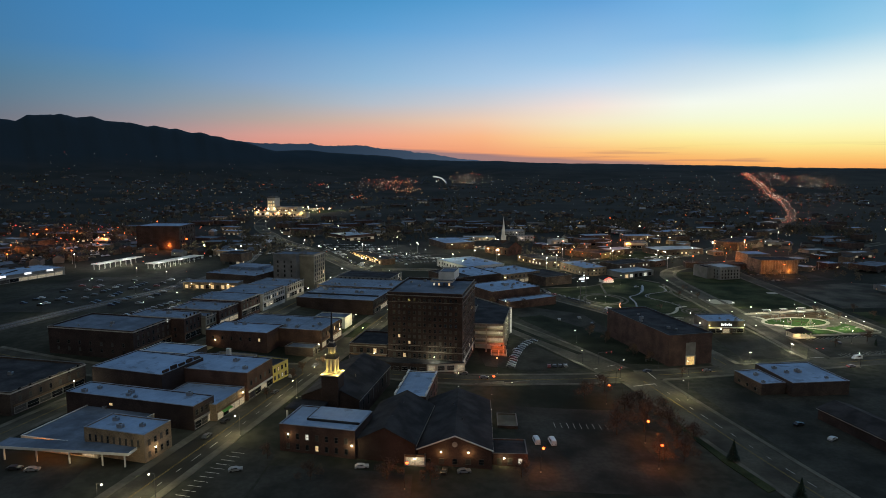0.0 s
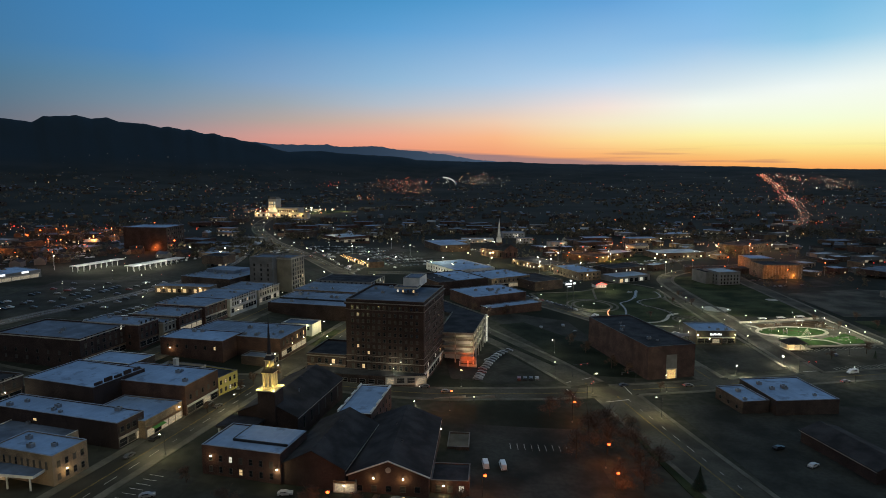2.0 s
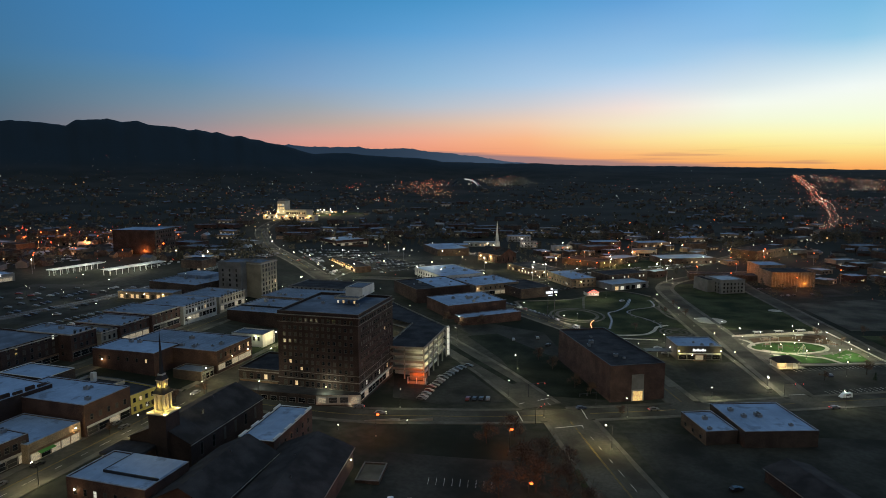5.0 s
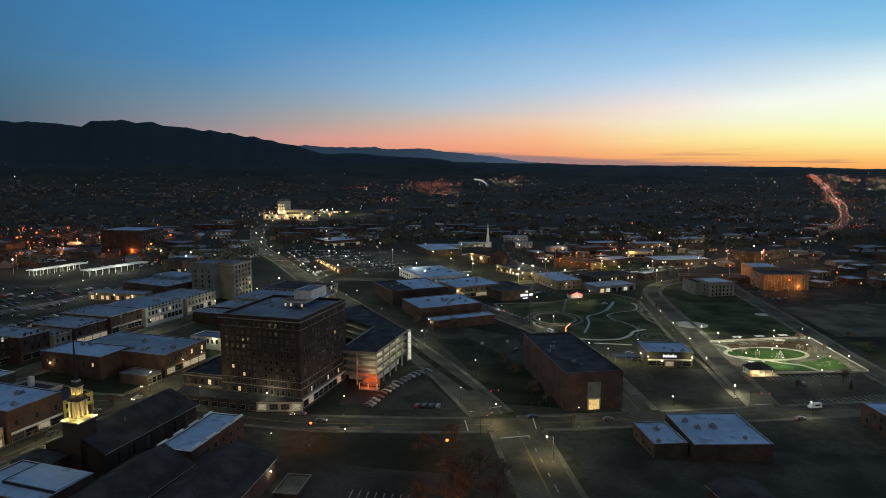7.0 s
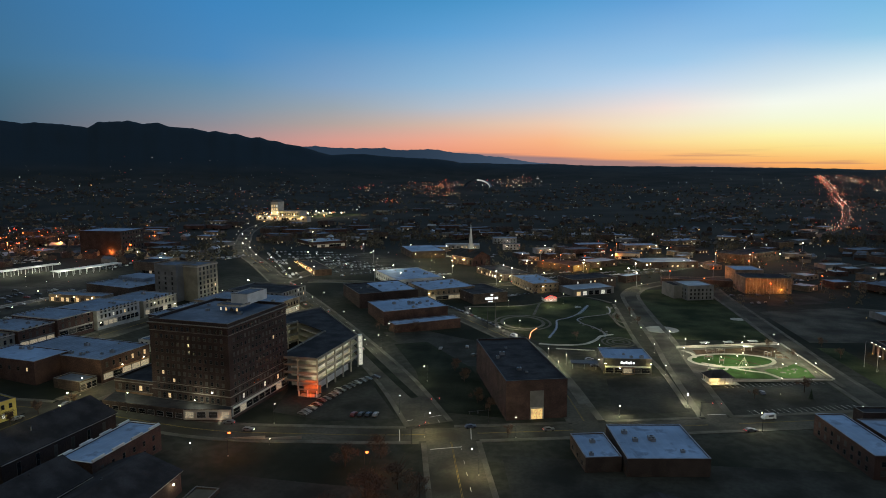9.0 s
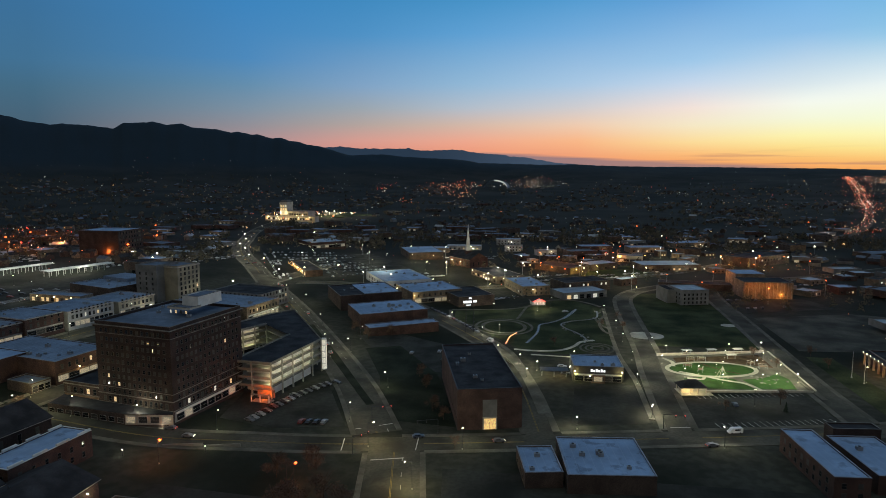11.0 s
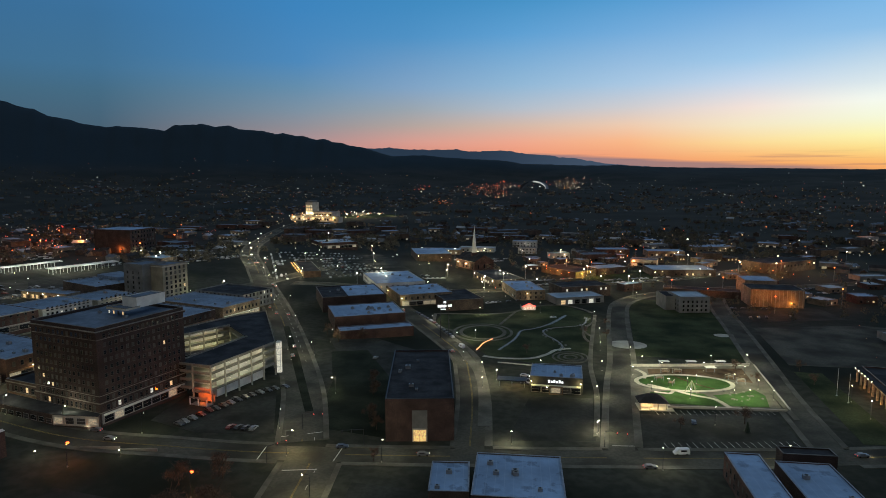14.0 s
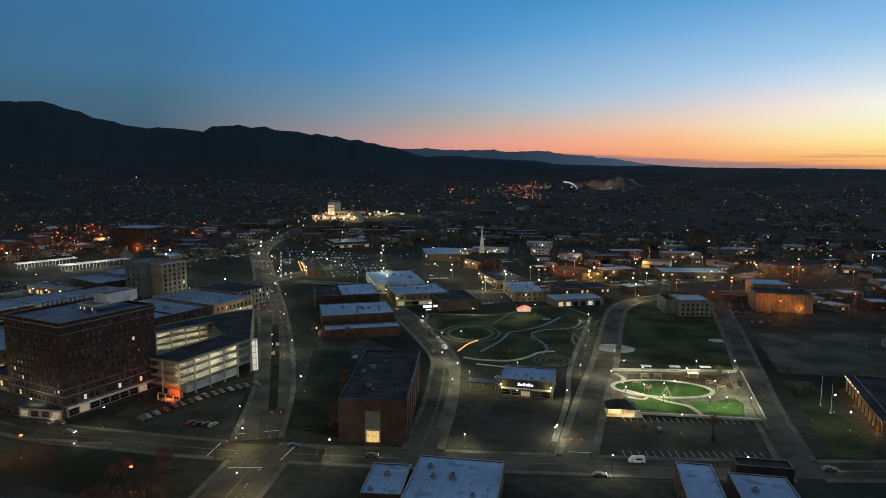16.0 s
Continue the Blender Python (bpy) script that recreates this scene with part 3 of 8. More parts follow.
patch("car_park", [(18, 350), (35, 357), (49, 371), (74, 320), (45, 312), (22, 316)], 0.05, LOT, "small asphalt car park behind the garage", "car park")
patch("car_park", [(214, 338), (214, 373), (271, 386), (273, 351)], 0.05, LOT, "asphalt car park with painted stalls by the playground", "car park")
patch("car_park", [(164, 334), (168, 384), (196, 388), (197, 341)], 0.05, LOT, "dark car park in front of the lit restaurant", "car park")
patch("car_park", [(78, 395), (108, 395), (100, 445), (60, 470), (40, 455)], 0.05, LOT, "dark car park beside the brick hall", "car park")
patch("car_park", [(28, 190), (78, 190), (74, 262), (28, 262)], 0.05, LOT, "unlit car park behind the church hall", "car park")
patch("car_park", [(-84, 150), (-62, 150), (-58, 208), (-72, 214)], 0.05, LOT, "car park with painted bays beside main street", "car park")
patch("car_park", [(-60, 150), (-10, 150), (-10, 196), (-58, 200)], 0.05, LOT, "dark car park before the church", "car park")
patch("car_park", [(-62, 640), (-126, 770), (-60, 850), (30, 700)], 0.05, LOT, "busy lamp-lit car park among shops", "car park")
patch("car_park", [(-330, 420), (-205, 420), (-235, 560), (-335, 560)], 0.05, LOT, "large car park beside the railway sidings", "car park")
patch("car_park", [(-240, 380), (-180, 380), (-160, 450), (-215, 460)], 0.05, LOT, "car park full of cars behind the brick row", "car park")
patch("car_park", [(-165, 180), (-118, 175), (-118, 205), (-158, 212)], 0.05, LOT, "forecourt under the filling canopy", "car park")
patch("car_park", [(296, 560), (370, 585), (362, 622), (300, 612)], 0.05, LOT, "sodium-lit yard before a metal building", "car park")
patch("yard", [(298, 462), (300, 546), (372, 568), (426, 552), (424, 470)], 0.05, ASPHALT, "worn pale asphalt yard east of the park", "yard")
patch("car_park", [(132, 180), (230, 180), (250, 290), (118, 290)], 0.04, LOT, "dark unlit yard beside the avenue", "car park")
stalls("parking_stalls", 222, 378.5, 270, 389, 18, -5.0, "row of white painted parking stall lines")
stalls("parking_stalls", 222, 345, 270, 357, 18, -5.0, "row of white painted parking stall lines")
stalls("parking_stalls", -82, 178, -74, 210, 11, -5.0, "slanting white parking bays on asphalt")
stalls("parking_stalls", 45, 246, 66, 246, 8, -5.0, "faint white parking stall lines in the dark")
stalls("parking_stalls", -50, 176, -26, 176, 8, -5.0, "faint white parking stall lines in the dark")
patch("lawn", [(220, 462), (224, 600), (232, 625), (286, 640), (279, 490), (277, 462)], 0.10, GRASS, "broad dark mown lawn", "lawn")
patch("lawn", [(142, 440), (122, 472), (92, 518), (90, 542), (128, 549), (150, 576), (164, 588), (178, 588), (196, 566), (195, 455), (172, 436)], 0.08, GRASS, "undulating park lawn with winding paths", "lawn")
patch("lawn", [(205, 690), (260, 725), (330, 790), (240, 790), (190, 730)], 0.08, GRASS, "green verge beyond the far street", "lawn")
patch("lawn", [(86, 330), (118, 326), (100, 392), (70, 440), (52, 430), (72, 384)], 0.07, DRY_GRASS, "grass bank between the avenue and the hall", "lawn")
patch("grass_median", [(94.5, 256), (96, 238), (100, 212), (105, 192), (108.5, 194), (103.5, 213), (98.5, 238), (96, 257)], 0.26, GRASS, "narrow grass median with a pale kerb", "median")
patch("grass_median", [(76, 344), (79, 346), (40, 414), (6, 470), (3, 468), (36, 412)], 0.20, DRY_GRASS, "long grass median in the avenue", "median")
patch("lawn", [(-70, 365), (-52, 360), (-46, 395), (-62, 402)], 0.07, GRASS, "small lawn beside a lit white building", "lawn")
patch("lawn", [(295, 360), (310, 362), (310, 450), (297, 450)], 0.07, GRASS, "dark grass before the lit arcade", "lawn")
patch("lawn", [(-420, 1330), (-250, 1330), (-230, 1560), (-380, 1600)], 0.3, GRASS, "floodlit field beside the mill", "field")


# ---- buildings ----
rng = random.Random(5)
TAKEN = [(-60, 720, 62), (-10, 705, 40), (-92, 790, 50), (-60, 660, 30)]
WIN = {}
WARM_BULB = glow("warm_string_bulb", (1.0, 0.5, 0.13), 3.0)


def window_mesh(w, h, trim):
    """Frame with head, sill and a glazing bar; faces -y."""
    key = (round(w, 2), round(h, 2), trim.name)
    if key not in WIN:
        t = 0.09
        bm = boxes((-w / 2 - t, -w / 2, -0.09, 0.02, 0, h), (w / 2, w / 2 + t, -0.09, 0.02, 0, h), (-w / 2 - t, w / 2 + t, -0.09, 0.02, h, h + t),
                   (-w / 2 - 0.16, w / 2 + 0.16, -0.16, 0.02, -0.12, 0), (-w / 2, w / 2, -0.07, 0.0, h * 0.5 - 0.03, h * 0.5 + 0.03))
        me = bpy.data.meshes.new("window")
        bm.to_mesh(me)
        bm.free()
        me.materials.append(trim)
        panes = {}
        for m in (GLASS, BLIND, WARM, COOL, SHOP):
            panes[m.name] = mesh_of("pane", [(-w / 2, -0.05, 0), (w / 2, -0.05, 0), (w / 2, -0.05, h), (-w / 2, -0.05, h), (-w / 2, 0.0, 0), (w / 2, 0.0, 0), (w / 2, 0.0, h), (-w / 2, 0.0, h)],
                                    [(0, 1, 2, 3), (0, 4, 5, 1), (3, 2, 6, 7), (0, 3, 7, 4), (1, 5, 6, 2)], m)
        WIN[key] = (me, panes)
    return WIN[key]


def face_pose(face, w, d, s, z, off=0.0):
    """Pose on a wall: s runs along it from its middle, off stands out from it."""
    if face == "f":
        return pose(s, -d / 2 - off, z)
    if face == "b":
        return pose(-s, d / 2 + off, z, 0, 0, 180)
    if face == "r":
        return pose(w / 2 + off, s, z, 0, 0, 90)
    return pose(-w / 2 - off, -s, z, 0, 0, -90)


def glaze(b, face, w, d, n, z, ww, wh, lit=0.06, trim=None, span=0.9, blind=0.25, kinds=(None, None), shift=0.0):
    trim = trim or FRAME
    me, panes = window_mesh(ww, wh, trim)
    length = (w if face in "fb" else d) * span
    for i in range(n):
        s = -length / 2 + length * (i + 0.5) / n + shift
        k = rng.random()
        m = (rng.choice((WARM, WARM, COOL)) if kinds[0] is None else kinds[0]) if k < lit else BLIND if k < lit + blind else (kinds[1] or GLASS)
        win = put("window", me, b, face_pose(face, w, d, s, z))
        put("pane", panes[m.name], win, None, "lit pane" if m in (WARM, COOL, SHOP) else "")


def building(name, label, x, y, w, d, ang, h, wall, roof, anchor=(0, 0), parapet=0.7, category="building", group="", cap=None, base=None):
    """A flat-roofed block on the ground: walls with a parapet, a sunk roof and a coping. anchor: which corner (x, y) is."""
    c = Matrix.Rotation(radians(ang), 2) @ Vector((-anchor[0] * w / 2, -anchor[1] * d / 2))
    if base is None:
        x, y = plan(x, y)
    x, y = x + c.x, y + c.y
    if roof in (BLUED_WHITE_ROOF, WORN_ROOF):
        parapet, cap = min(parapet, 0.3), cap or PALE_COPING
    low = min(gz(x + i * w / 2, y + j * d / 2) for i in (-1, 1) for j in (-1, 1))
    z = gz(x, y) if base is None else base
    if base is None:
        TAKEN.append((x, y, max(w, d) * 0.55))
    b = root(name, pose(x, y, z, 0, 0, ang), label, category, group)
    lo, t, top = low - z - 0.5, 0.35, h + parapet
    o = 0.05
    part("wall", ring((w / 2, d / 2), (w / 2 - t, d / 2 - t), lo, top), wall, b)
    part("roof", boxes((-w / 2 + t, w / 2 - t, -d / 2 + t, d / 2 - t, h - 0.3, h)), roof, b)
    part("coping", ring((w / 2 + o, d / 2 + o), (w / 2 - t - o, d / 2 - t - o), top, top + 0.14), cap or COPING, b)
    b["size"] = (w, d, h)
    return b


def band(b, z, hh=0.35, out=0.14, material=None, name="cornice"):
    w, d, _ = b["size"]
    part(name, ring((w / 2 + out, d / 2 + out), (w / 2 - 0.05, d / 2 - 0.05), z, z + hh), material or TRIM, b)


def win(b, face, n, rows, z0, dz, ww=1.1, wh=1.7, **k):
    w, d, _ = b["size"]
    for r in range(rows):
        glaze(b, face, w, d, n, z0 + r * dz, ww, wh, **k)


def shopfront(b, face, n, lit=0.5, hh=2.6, span=0.94):
    """Shop windows with an awning board over them."""
    w, d, _ = b["size"]
    length = (w if face in "fb" else d)
    glaze(b, face, w, d, n, 0.5, length * span / n - 0.5, hh, lit, TRIM, span, 0.1, (SHOP, None))
    part("fascia", boxes((-length * span / 2, length * span / 2, -0.35, 0.0, 0, 0.7)), rng.choice((TRIM, GREY_WALL, WHITE_WALL, TIMBER)), b, "", face_pose(face, w, d, 0, 3.4))


def roof_unit(b, x, y, s=1.0, kind=0):
    """An air-conditioning unit or a vent on a flat roof."""
    m = b.matrix_basis @ pose(x, y, b["size"][2])
    u = root("roof_unit", m, "grey metal air-conditioning unit on a flat roof", "roof unit", "roof units")
    part("casing", boxes((-0.9 * s, 0.9 * s, -0.7 * s, 0.7 * s, 0.0, 1.2 * s), bevel=0.06), STEEL, u)
    bm = cyl(bmesh.new(), 0.45 * s, 0.45 * s, 1.2 * s, 1.32 * s, 10)
    part("fan_guard", bm, DARK_METAL, u)


def clutter(b, n, seed=1):
    r = random.Random(seed)
    w, d, _ = b["size"]
    for _ in range(n):
        roof_unit(b, r.uniform(-0.4, 0.4) * w, r.uniform(-0.38, 0.38) * d, r.uniform(0.6, 1.3))


def wall_lamp(b, face, s, z, watts=220, colour=(1.0, 0.62, 0.25), bulb=None):
    """A lamp on a wall: bracket, hood and a glowing lens."""
    w, d, _ = b["size"]
    m = b.matrix_basis @ face_pose(face, w, d, s, z)
    u = root("wall_lamp", m, "small glowing lamp on a building wall", "wall lamp", "wall lamps")
    part("bracket", boxes((-0.06, 0.06, -0.5, 0.0, 0.15, 0.25)), DARK_METAL, u)
    part("hood", boxes((-0.2, 0.2, -0.75, -0.35, 0.1, 0.25), bevel=0.03), DARK_METAL, u)
    bm = bmesh.new()
    bmesh.ops.create_icosphere(bm, subdivisions=2, radius=0.30, matrix=Matrix.Translation((0, -0.6, -0.12)))
    part("lens", bm, bulb or BULB, u)
    light(u, 0, -1.1, -0.4, watts * 0.6, colour, 0.25)


def gable(name, label, x, y, w, d, ang, eave, ridge, wall, roof, anchor=(0, 0), category="building", over=0.5, along="y"):
    """A block with a pitched roof, its ridge along y."""
    c = Matrix.Rotation(radians(ang), 2) @ Vector((-anchor[0] * w / 2, -anchor[1] * d / 2))
    x, y = x + c.x, y + c.y
    TAKEN.append((x, y, max(w, d) * 0.55))
    b = root(name, pose(x, y, gz(x, y), 0, 0, ang), label, category)
    bm = bmesh.new()
    prof = [(-w / 2, -1.5), (w / 2, -1.5), (w / 2, eave), (0, ridge), (-w / 2, eave)]
    a = [bm.verts.new((px, -d / 2, pz)) for px, pz in prof]
    e = [bm.verts.new((px, d / 2, pz)) for px, pz in prof]
    bm.faces.new(a)
    bm.faces.new(e[::-1])
    for i in range(5):
        bm.faces.new((a[i], e[i], e[(i + 1) % 5], a[(i + 1) % 5]))
    bmesh.ops.recalc_face_normals(bm, faces=bm.faces)
    part("wall", bm, wall, b)
    k = (ridge - eave) / (w / 2)
    for s in (-1, 1):
        bm = bmesh.new()
        q = [(0, ridge + 0.05), (s * (w / 2 + over), eave - over * k + 0.05), (s * (w / 2 + over), eave - over * k + 0.3), (0, ridge + 0.3)]
        a = [bm.verts.new((px, -d / 2 - over, pz)) for px, pz in q]
        e = [bm.verts.new((px, d / 2 + over, pz)) for px, pz in q]
        bm.faces.new(a)
        bm.faces.new(e[::-1])
        for i in range(4):
            bm.faces.new((a[i], e[i], e[(i + 1) % 4], a[(i + 1) % 4]))
        bmesh.ops.recalc_face_normals(bm, faces=bm.faces)
        part("roof_slope", bm, roof, b)
        part("gutter", boxes((s * (w / 2 + over) - 0.1, s * (w / 2 + over) + 0.1, -d / 2 - over, d / 2 + over, eave - over * k - 0.12, eave - over * k + 0.04)), TRIM, b)
    b["size"] = (w, d, eave)
    return b


# hotel: ten brick storeys over a two-storey stone base
A = -11.0
hotel = building("hotel", "ten-storey dark brick hotel tower with stone bands and rows of windows", 9.5, 304, 38, 43, A, 37.4, DARK_BRICK, GREY_ROOF, (1, -1), 1.1, "hotel")
STONE = mat("darker_stone", (0.19, 0.175, 0.155), 0.9, 0.35, 0.3, 2.0, 0.2)
for z, hh, o in ((36.9, 0.28, 0.8), (33.6, 0.22, 0.2), (8.4, 0.35, 0.3), (4.6, 0.3, 0.25), (11.4, 0.2, 0.15)):
    band(hotel, z, hh, o, STONE)
band(hotel, 36.1, 0.8, 0.55, DARK_BRICK)
for f, n in (("f", 13), ("r", 15)):
    win(hotel, f, n, 8, 9.3, 3.05, 1.05, 1.45, lit=0.02 if f == "f" else 0.01, blind=0.35)
    win(hotel, f, n, 1, 34.2, 3.0, 1.15, 1.5, lit=0.0)
    win(hotel, f, n, 1, 5.4, 3.0, 1.3, 2.0, lit=0.06)
shopfront(hotel, "r", 9, 0.3)
pent = building("penthouse", "pale rendered lift house on the hotel roof", 0, 0, 12, 7, A, 3.4, CREAM, GREY_ROOF, (0, 0), 0.4, "penthouse", base=0.0)
pent.matrix_basis = hotel.matrix_basis @ pose(4.5, 3.0, 37.4)
win(pent, "f", 4, 1, 1.2, 3, 0.9, 1.3, lit=0.6)
pent2 = building("penthouse", "tall pale stair tower on the hotel roof", 0, 0, 8.5, 15, A, 7.2, WHITE_WALL, GREY_ROOF, (0, 0), 0.4, "penthouse", base=0.0)
pent2.matrix_basis = hotel.matrix_basis @ pose(6.0, 12.5, 37.4)
clutter(hotel, 5, 3)
part("shop_wall", boxes((19.0, 19.03, -21, 21.4, 0.1, 4.3)), GREY_WALL, hotel, "white-painted shop wall")
podium = building("hotel_wing", "two-storey dark brick hotel wing on the corner", -28.5, 312.5, 20, 26, A, 8.6, DARK_BRICK, DARK_ROOF, (1, -1), 0.8, "hotel wing")
band(podium, 8.2, 0.4, 0.25, STONE)
band(podium, 4.3, 0.25, 0.2, STONE)
win(podium, "f", 5, 1, 5.0, 3, 1.6, 2.2, lit=0.25)
shopfront(podium, "f", 4, 0.5)
shopfront(podium, "l", 5, 0.4)
terrace = root("terrace", pose(0, 0, gz(-15, 304)), "low dark terrace with lit shopfronts along the pavement", "terrace")
TP = [(10.8, 301.2), (9.6, 303.6), (-28.4, 311.2), (-48.5, 315.5), (-47, 305.5), (-8, 299.0)]
part("terrace_wall", prism(bmesh.new(), TP, -3, 4.2), BROWN_BRICK, terrace)
part("terrace_deck", prism(bmesh.new(), [(a * 0.985, b + 0.15) for a, b in TP], 4.2, 4.35), DARK_ROOF, terrace)
for i in range(9):
    t0 = i / 9
    p = Vector((-8, 299.0)).lerp(Vector((-47, 305.5)), t0 + 0.055)
    me, panes = window_mesh(3.0, 1.9, TRIM)
    wdw = put("window", me, terrace, pose(p.x, p.y, 0.6, 0, 0, -9.5))
    put("pane", panes[(GLASS if i % 3 else BLIND).name], wdw)
part("shop_wall", boxes((0, 19.0, -0.1, 0.02, 0.1, 4.1)), CREAM, terrace, "white-painted shop wall", pose(-8, 298.98, 0, 0, 0, 6.7))
for i in range(4):
    p = Vector((10.8, 301.2)).lerp(Vector((-8, 299.0)), (i + 0.5) / 4)
    me, panes = window_mesh(3.4, 2.4, WHITE_WALL)
    wdw = put("window", me, terrace, pose(p.x + 0.02, p.y - 0.14, 0.9, 0, 0, 6.7))
    put("pane", panes[(SHOP if i in (0, 3) else BLIND).name], wdw)

# parking garage: open decks with lit soffits
gar = root("parking_garage", pose(0, 0, gz(20, 360)), "pale concrete parking garage with open lit decks", "parking garage")
FRONT = [(14.5, 343), (33.5, 341), (41.5, 384), (22, 391)]
BACK = [(-14, 383), (0, 411), (22, 391), (41.5, 384), (36, 393), (2, 448), (-9, 434), (-24, 392)]


SPANDREL = mat("weathered_concrete", (0.20, 0.19, 0.165), 0.9, 0.3, 0.1, 1.2, 0.2)


def deck_edges(poly, skip=()):
    for i in range(len(poly)):
        if i not in skip:
            yield Vector(poly[i]), Vector(poly[(i + 1) % len(poly)])


for poly, skip in ((FRONT, (2,)), (BACK, (1, 2))):
    for z in (4.2, 7.9, 11.6, 14.8):
        part("deck", prism(bmesh.new(), poly, z, z + 0.35), CONCRETE if z < 14 else DARK_ROOF, gar)
    # white inner walls, added to catch the deck lights behind the openings
    if poly is FRONT:
        c = sum((Vector(p) for p in poly), Vector((0, 0))) / len(poly)
        part("core_wall", prism(bmesh.new(), [tuple(c + (Vector(p) - c) * 0.72) for p in poly], -2, 14.7), WHITE_WALL, gar)
    else:
        part("core_wall", boxes((0, 31, 6.0, 6.3, -2, 14.7)), WHITE_WALL, gar, "", pose(-14, 383, 0, 0, 0, 63.4))
    for p, q in deck_edges(poly, skip):
        d = q - p
        ln = d.length
        a = math.degrees(math.atan2(d.y, d.x))
        for z in (4.2, 7.9, 11.6, 14.8):
            part("spandrel", boxes((0, ln, -0.12, 0.12, -0.35, 0.85)), SPANDREL, gar, "", pose(p.x, p.y, z + 0.3, 0, 0, a))
        n = max(1, round(ln / 8.5))
        for i in range(n + 1):
            r = p + d * (i / n)
            part("column", boxes((-0.3, 0.3, -0.3, 0.3, -2, 15.6)), CONCRETE, gar, "", pose(r.x, r.y, 0, 0, 0, a))
for x, y in ((31, 344.5), (23, 356), (35.5, 352), (37.5, 363), (39.5, 376), (-14.5, 387.5), (-10, 396), (-5.5, 405)):
    for z in (7.1, 10.8, 14.0):
        p = part("tube_light", boxes((-0.9, 0.9, -0.1, 0.1, 0, 0.1)), COOL, gar, "", pose(x, y, z))
        if z < 14.5:
            light(gar, x, y, z - 0.15, 420, (1.0, 0.92, 0.55), 0.4)
tower = root("stair_tower", pose(41.8, 387.5, gz(41, 387), 0, 0, 10), "glowing glazed stair tower at the garage corner", "stair tower")
part("shaft", boxes((-1.1, 1.1, -1.1, 1.1, -1, 16.2)), WHITE_WALL, tower)
for i in range(5):
    part("pane", boxes((-0.9, 0.9, -1.18, -1.1, 0.4 + i * 3.1, 3.1 + i * 3.1)), COOL, tower, "brightly lit pane")
    part("pane", boxes((1.1, 1.18, -0.9, 0.9, 0.4 + i * 3.1, 3.1 + i * 3.1)), COOL, tower, "brightly lit pane")
bay = root("garage_entry", pose(27.5, 340.3, gz(27, 340), 0, 0, -4), "low entry bay under the garage lit orange", "garage entry")
part("floor_slab", boxes((-1, 8, -4.5, -0.6, -0.5, 0.1)), SPANDREL, bay)
part("back_wall", boxes((-1, 7.5, 1.2, 1.5, 0, 3.6)), SPANDREL, bay)
part("beam", boxes((-1, 8, -4.7, -4.3, 3.1, 3.7)), SPANDREL, bay)
for s in (-0.8, 3.4, 7.6):
    part("post", boxes((s - 0.2, s + 0.2, -4.7, -4.3, 0, 3.1)), WHITE_WALL, bay)
light(bay, 3.4, -1.2, 2.4, 1900, (1.0, 0.11, 0.006), 0.3)

# brick hall beyond the crossroads, with a lit doorway
hall = building("brick_hall", "tall windowless red-brick hall with a dark flat roof", 119, 323, 26, 66, 14, 16.2, HALL_BRICK, DARK_ROOF, (-1, -1), 0.6, "hall", cap=DARK_METAL)
band(hall, 4.0, 0.3, 0.1, HALL_BRICK)
part("grey_panel", boxes((-2.9, 2.9, -33.18, -33.0, 5.2, 12.2)), GREY_WALL, hall, "pale grey panel over the doorway")
part("door_surround", boxes((-2.9, -2.4, -33.4, -33.0, 0, 5.2), (2.4, 2.9, -33.4, -33.0, 0, 5.2), (-2.9, 2.9, -33.4, -33.0, 4.6, 5.2)), TRIM, hall)
part("door", boxes((-2.4, -0.05, -33.12, -33.0, 0, 4.6), (0.05, 2.4, -33.12, -33.0, 0, 4.6)), glow("lit_doorway", (1.0, 0.62, 0.18), 1.1, vary=0.6), hall, "yellow lit double door")
for i in range(7):
    part("pilaster", boxes((12.98, 13.25, -30 + i * 9.5, -29.2 + i * 9.5, -1, 15.6)), HALL_BRICK, hall)
clutter(hall, 6, 7)

# restaurant by the park
CHARCOAL = mat("charcoal_cladding", (0.05, 0.048, 0.046), 0.7, 0.3, 0.2, 1.5, 0.15)
cafe = building("restaurant", "low dark restaurant with a pale roof and a lit sign", 167.5, 390, 24, 20, 2, 7.6, CHARCOAL, BLUED_WHITE_ROOF, (-1, -1), 0.9, "restaurant")
shopfront(cafe, "f", 5, 0.6)
win(cafe, "r", 4, 1, 1.0, 3, 1.6, 2.0, lit=0.3)
part("entrance", boxes((-3.2, 3.2, -11.6, -10, 0, 0.2), (-3.2, 3.2, -11.8, -10, 3.3, 3.7), (-3.1, -2.8, -11.7, -11.4, 0.2, 3.3), (2.8, 3.1, -11.7, -11.4, 0.2, 3.3)), TIMBER, cafe)
for k in range(6):
    part("sign_bar", boxes((-3.6 + k * 1.2, -2.7 + k * 1.2, -10.3, -10.05, 5.2, 6.5 - 0.4 * (k % 2))), SIGN, cafe, "glowing white sign bar")
for s in (-11.2, 11.2):
    wall_lamp(cafe, "f", s, 5.6, 900, (1.0, 0.82, 0.28))
wall_lamp(cafe, "f", -4, 3.2, 220, (1.0, 0.75, 0.35))
wall_lamp(cafe, "l", 0, 4.5, 250, (1.0, 0.9, 0.7))
clutter(cafe, 4, 9)
pat = root("drive_in_awning", pose(158.5, 396, 0, 0, 0, 2), "flat drive-through awning lit from below", "awning")
part("slab", boxes((-7, 7, -3, 3, 3.6, 4.0)), DARK_METAL, pat)
for s in (-6, 0, 6):
    part("post", boxes((s - 0.15, s + 0.15, -0.15, 0.15, 0, 3.6)), STEEL, pat)
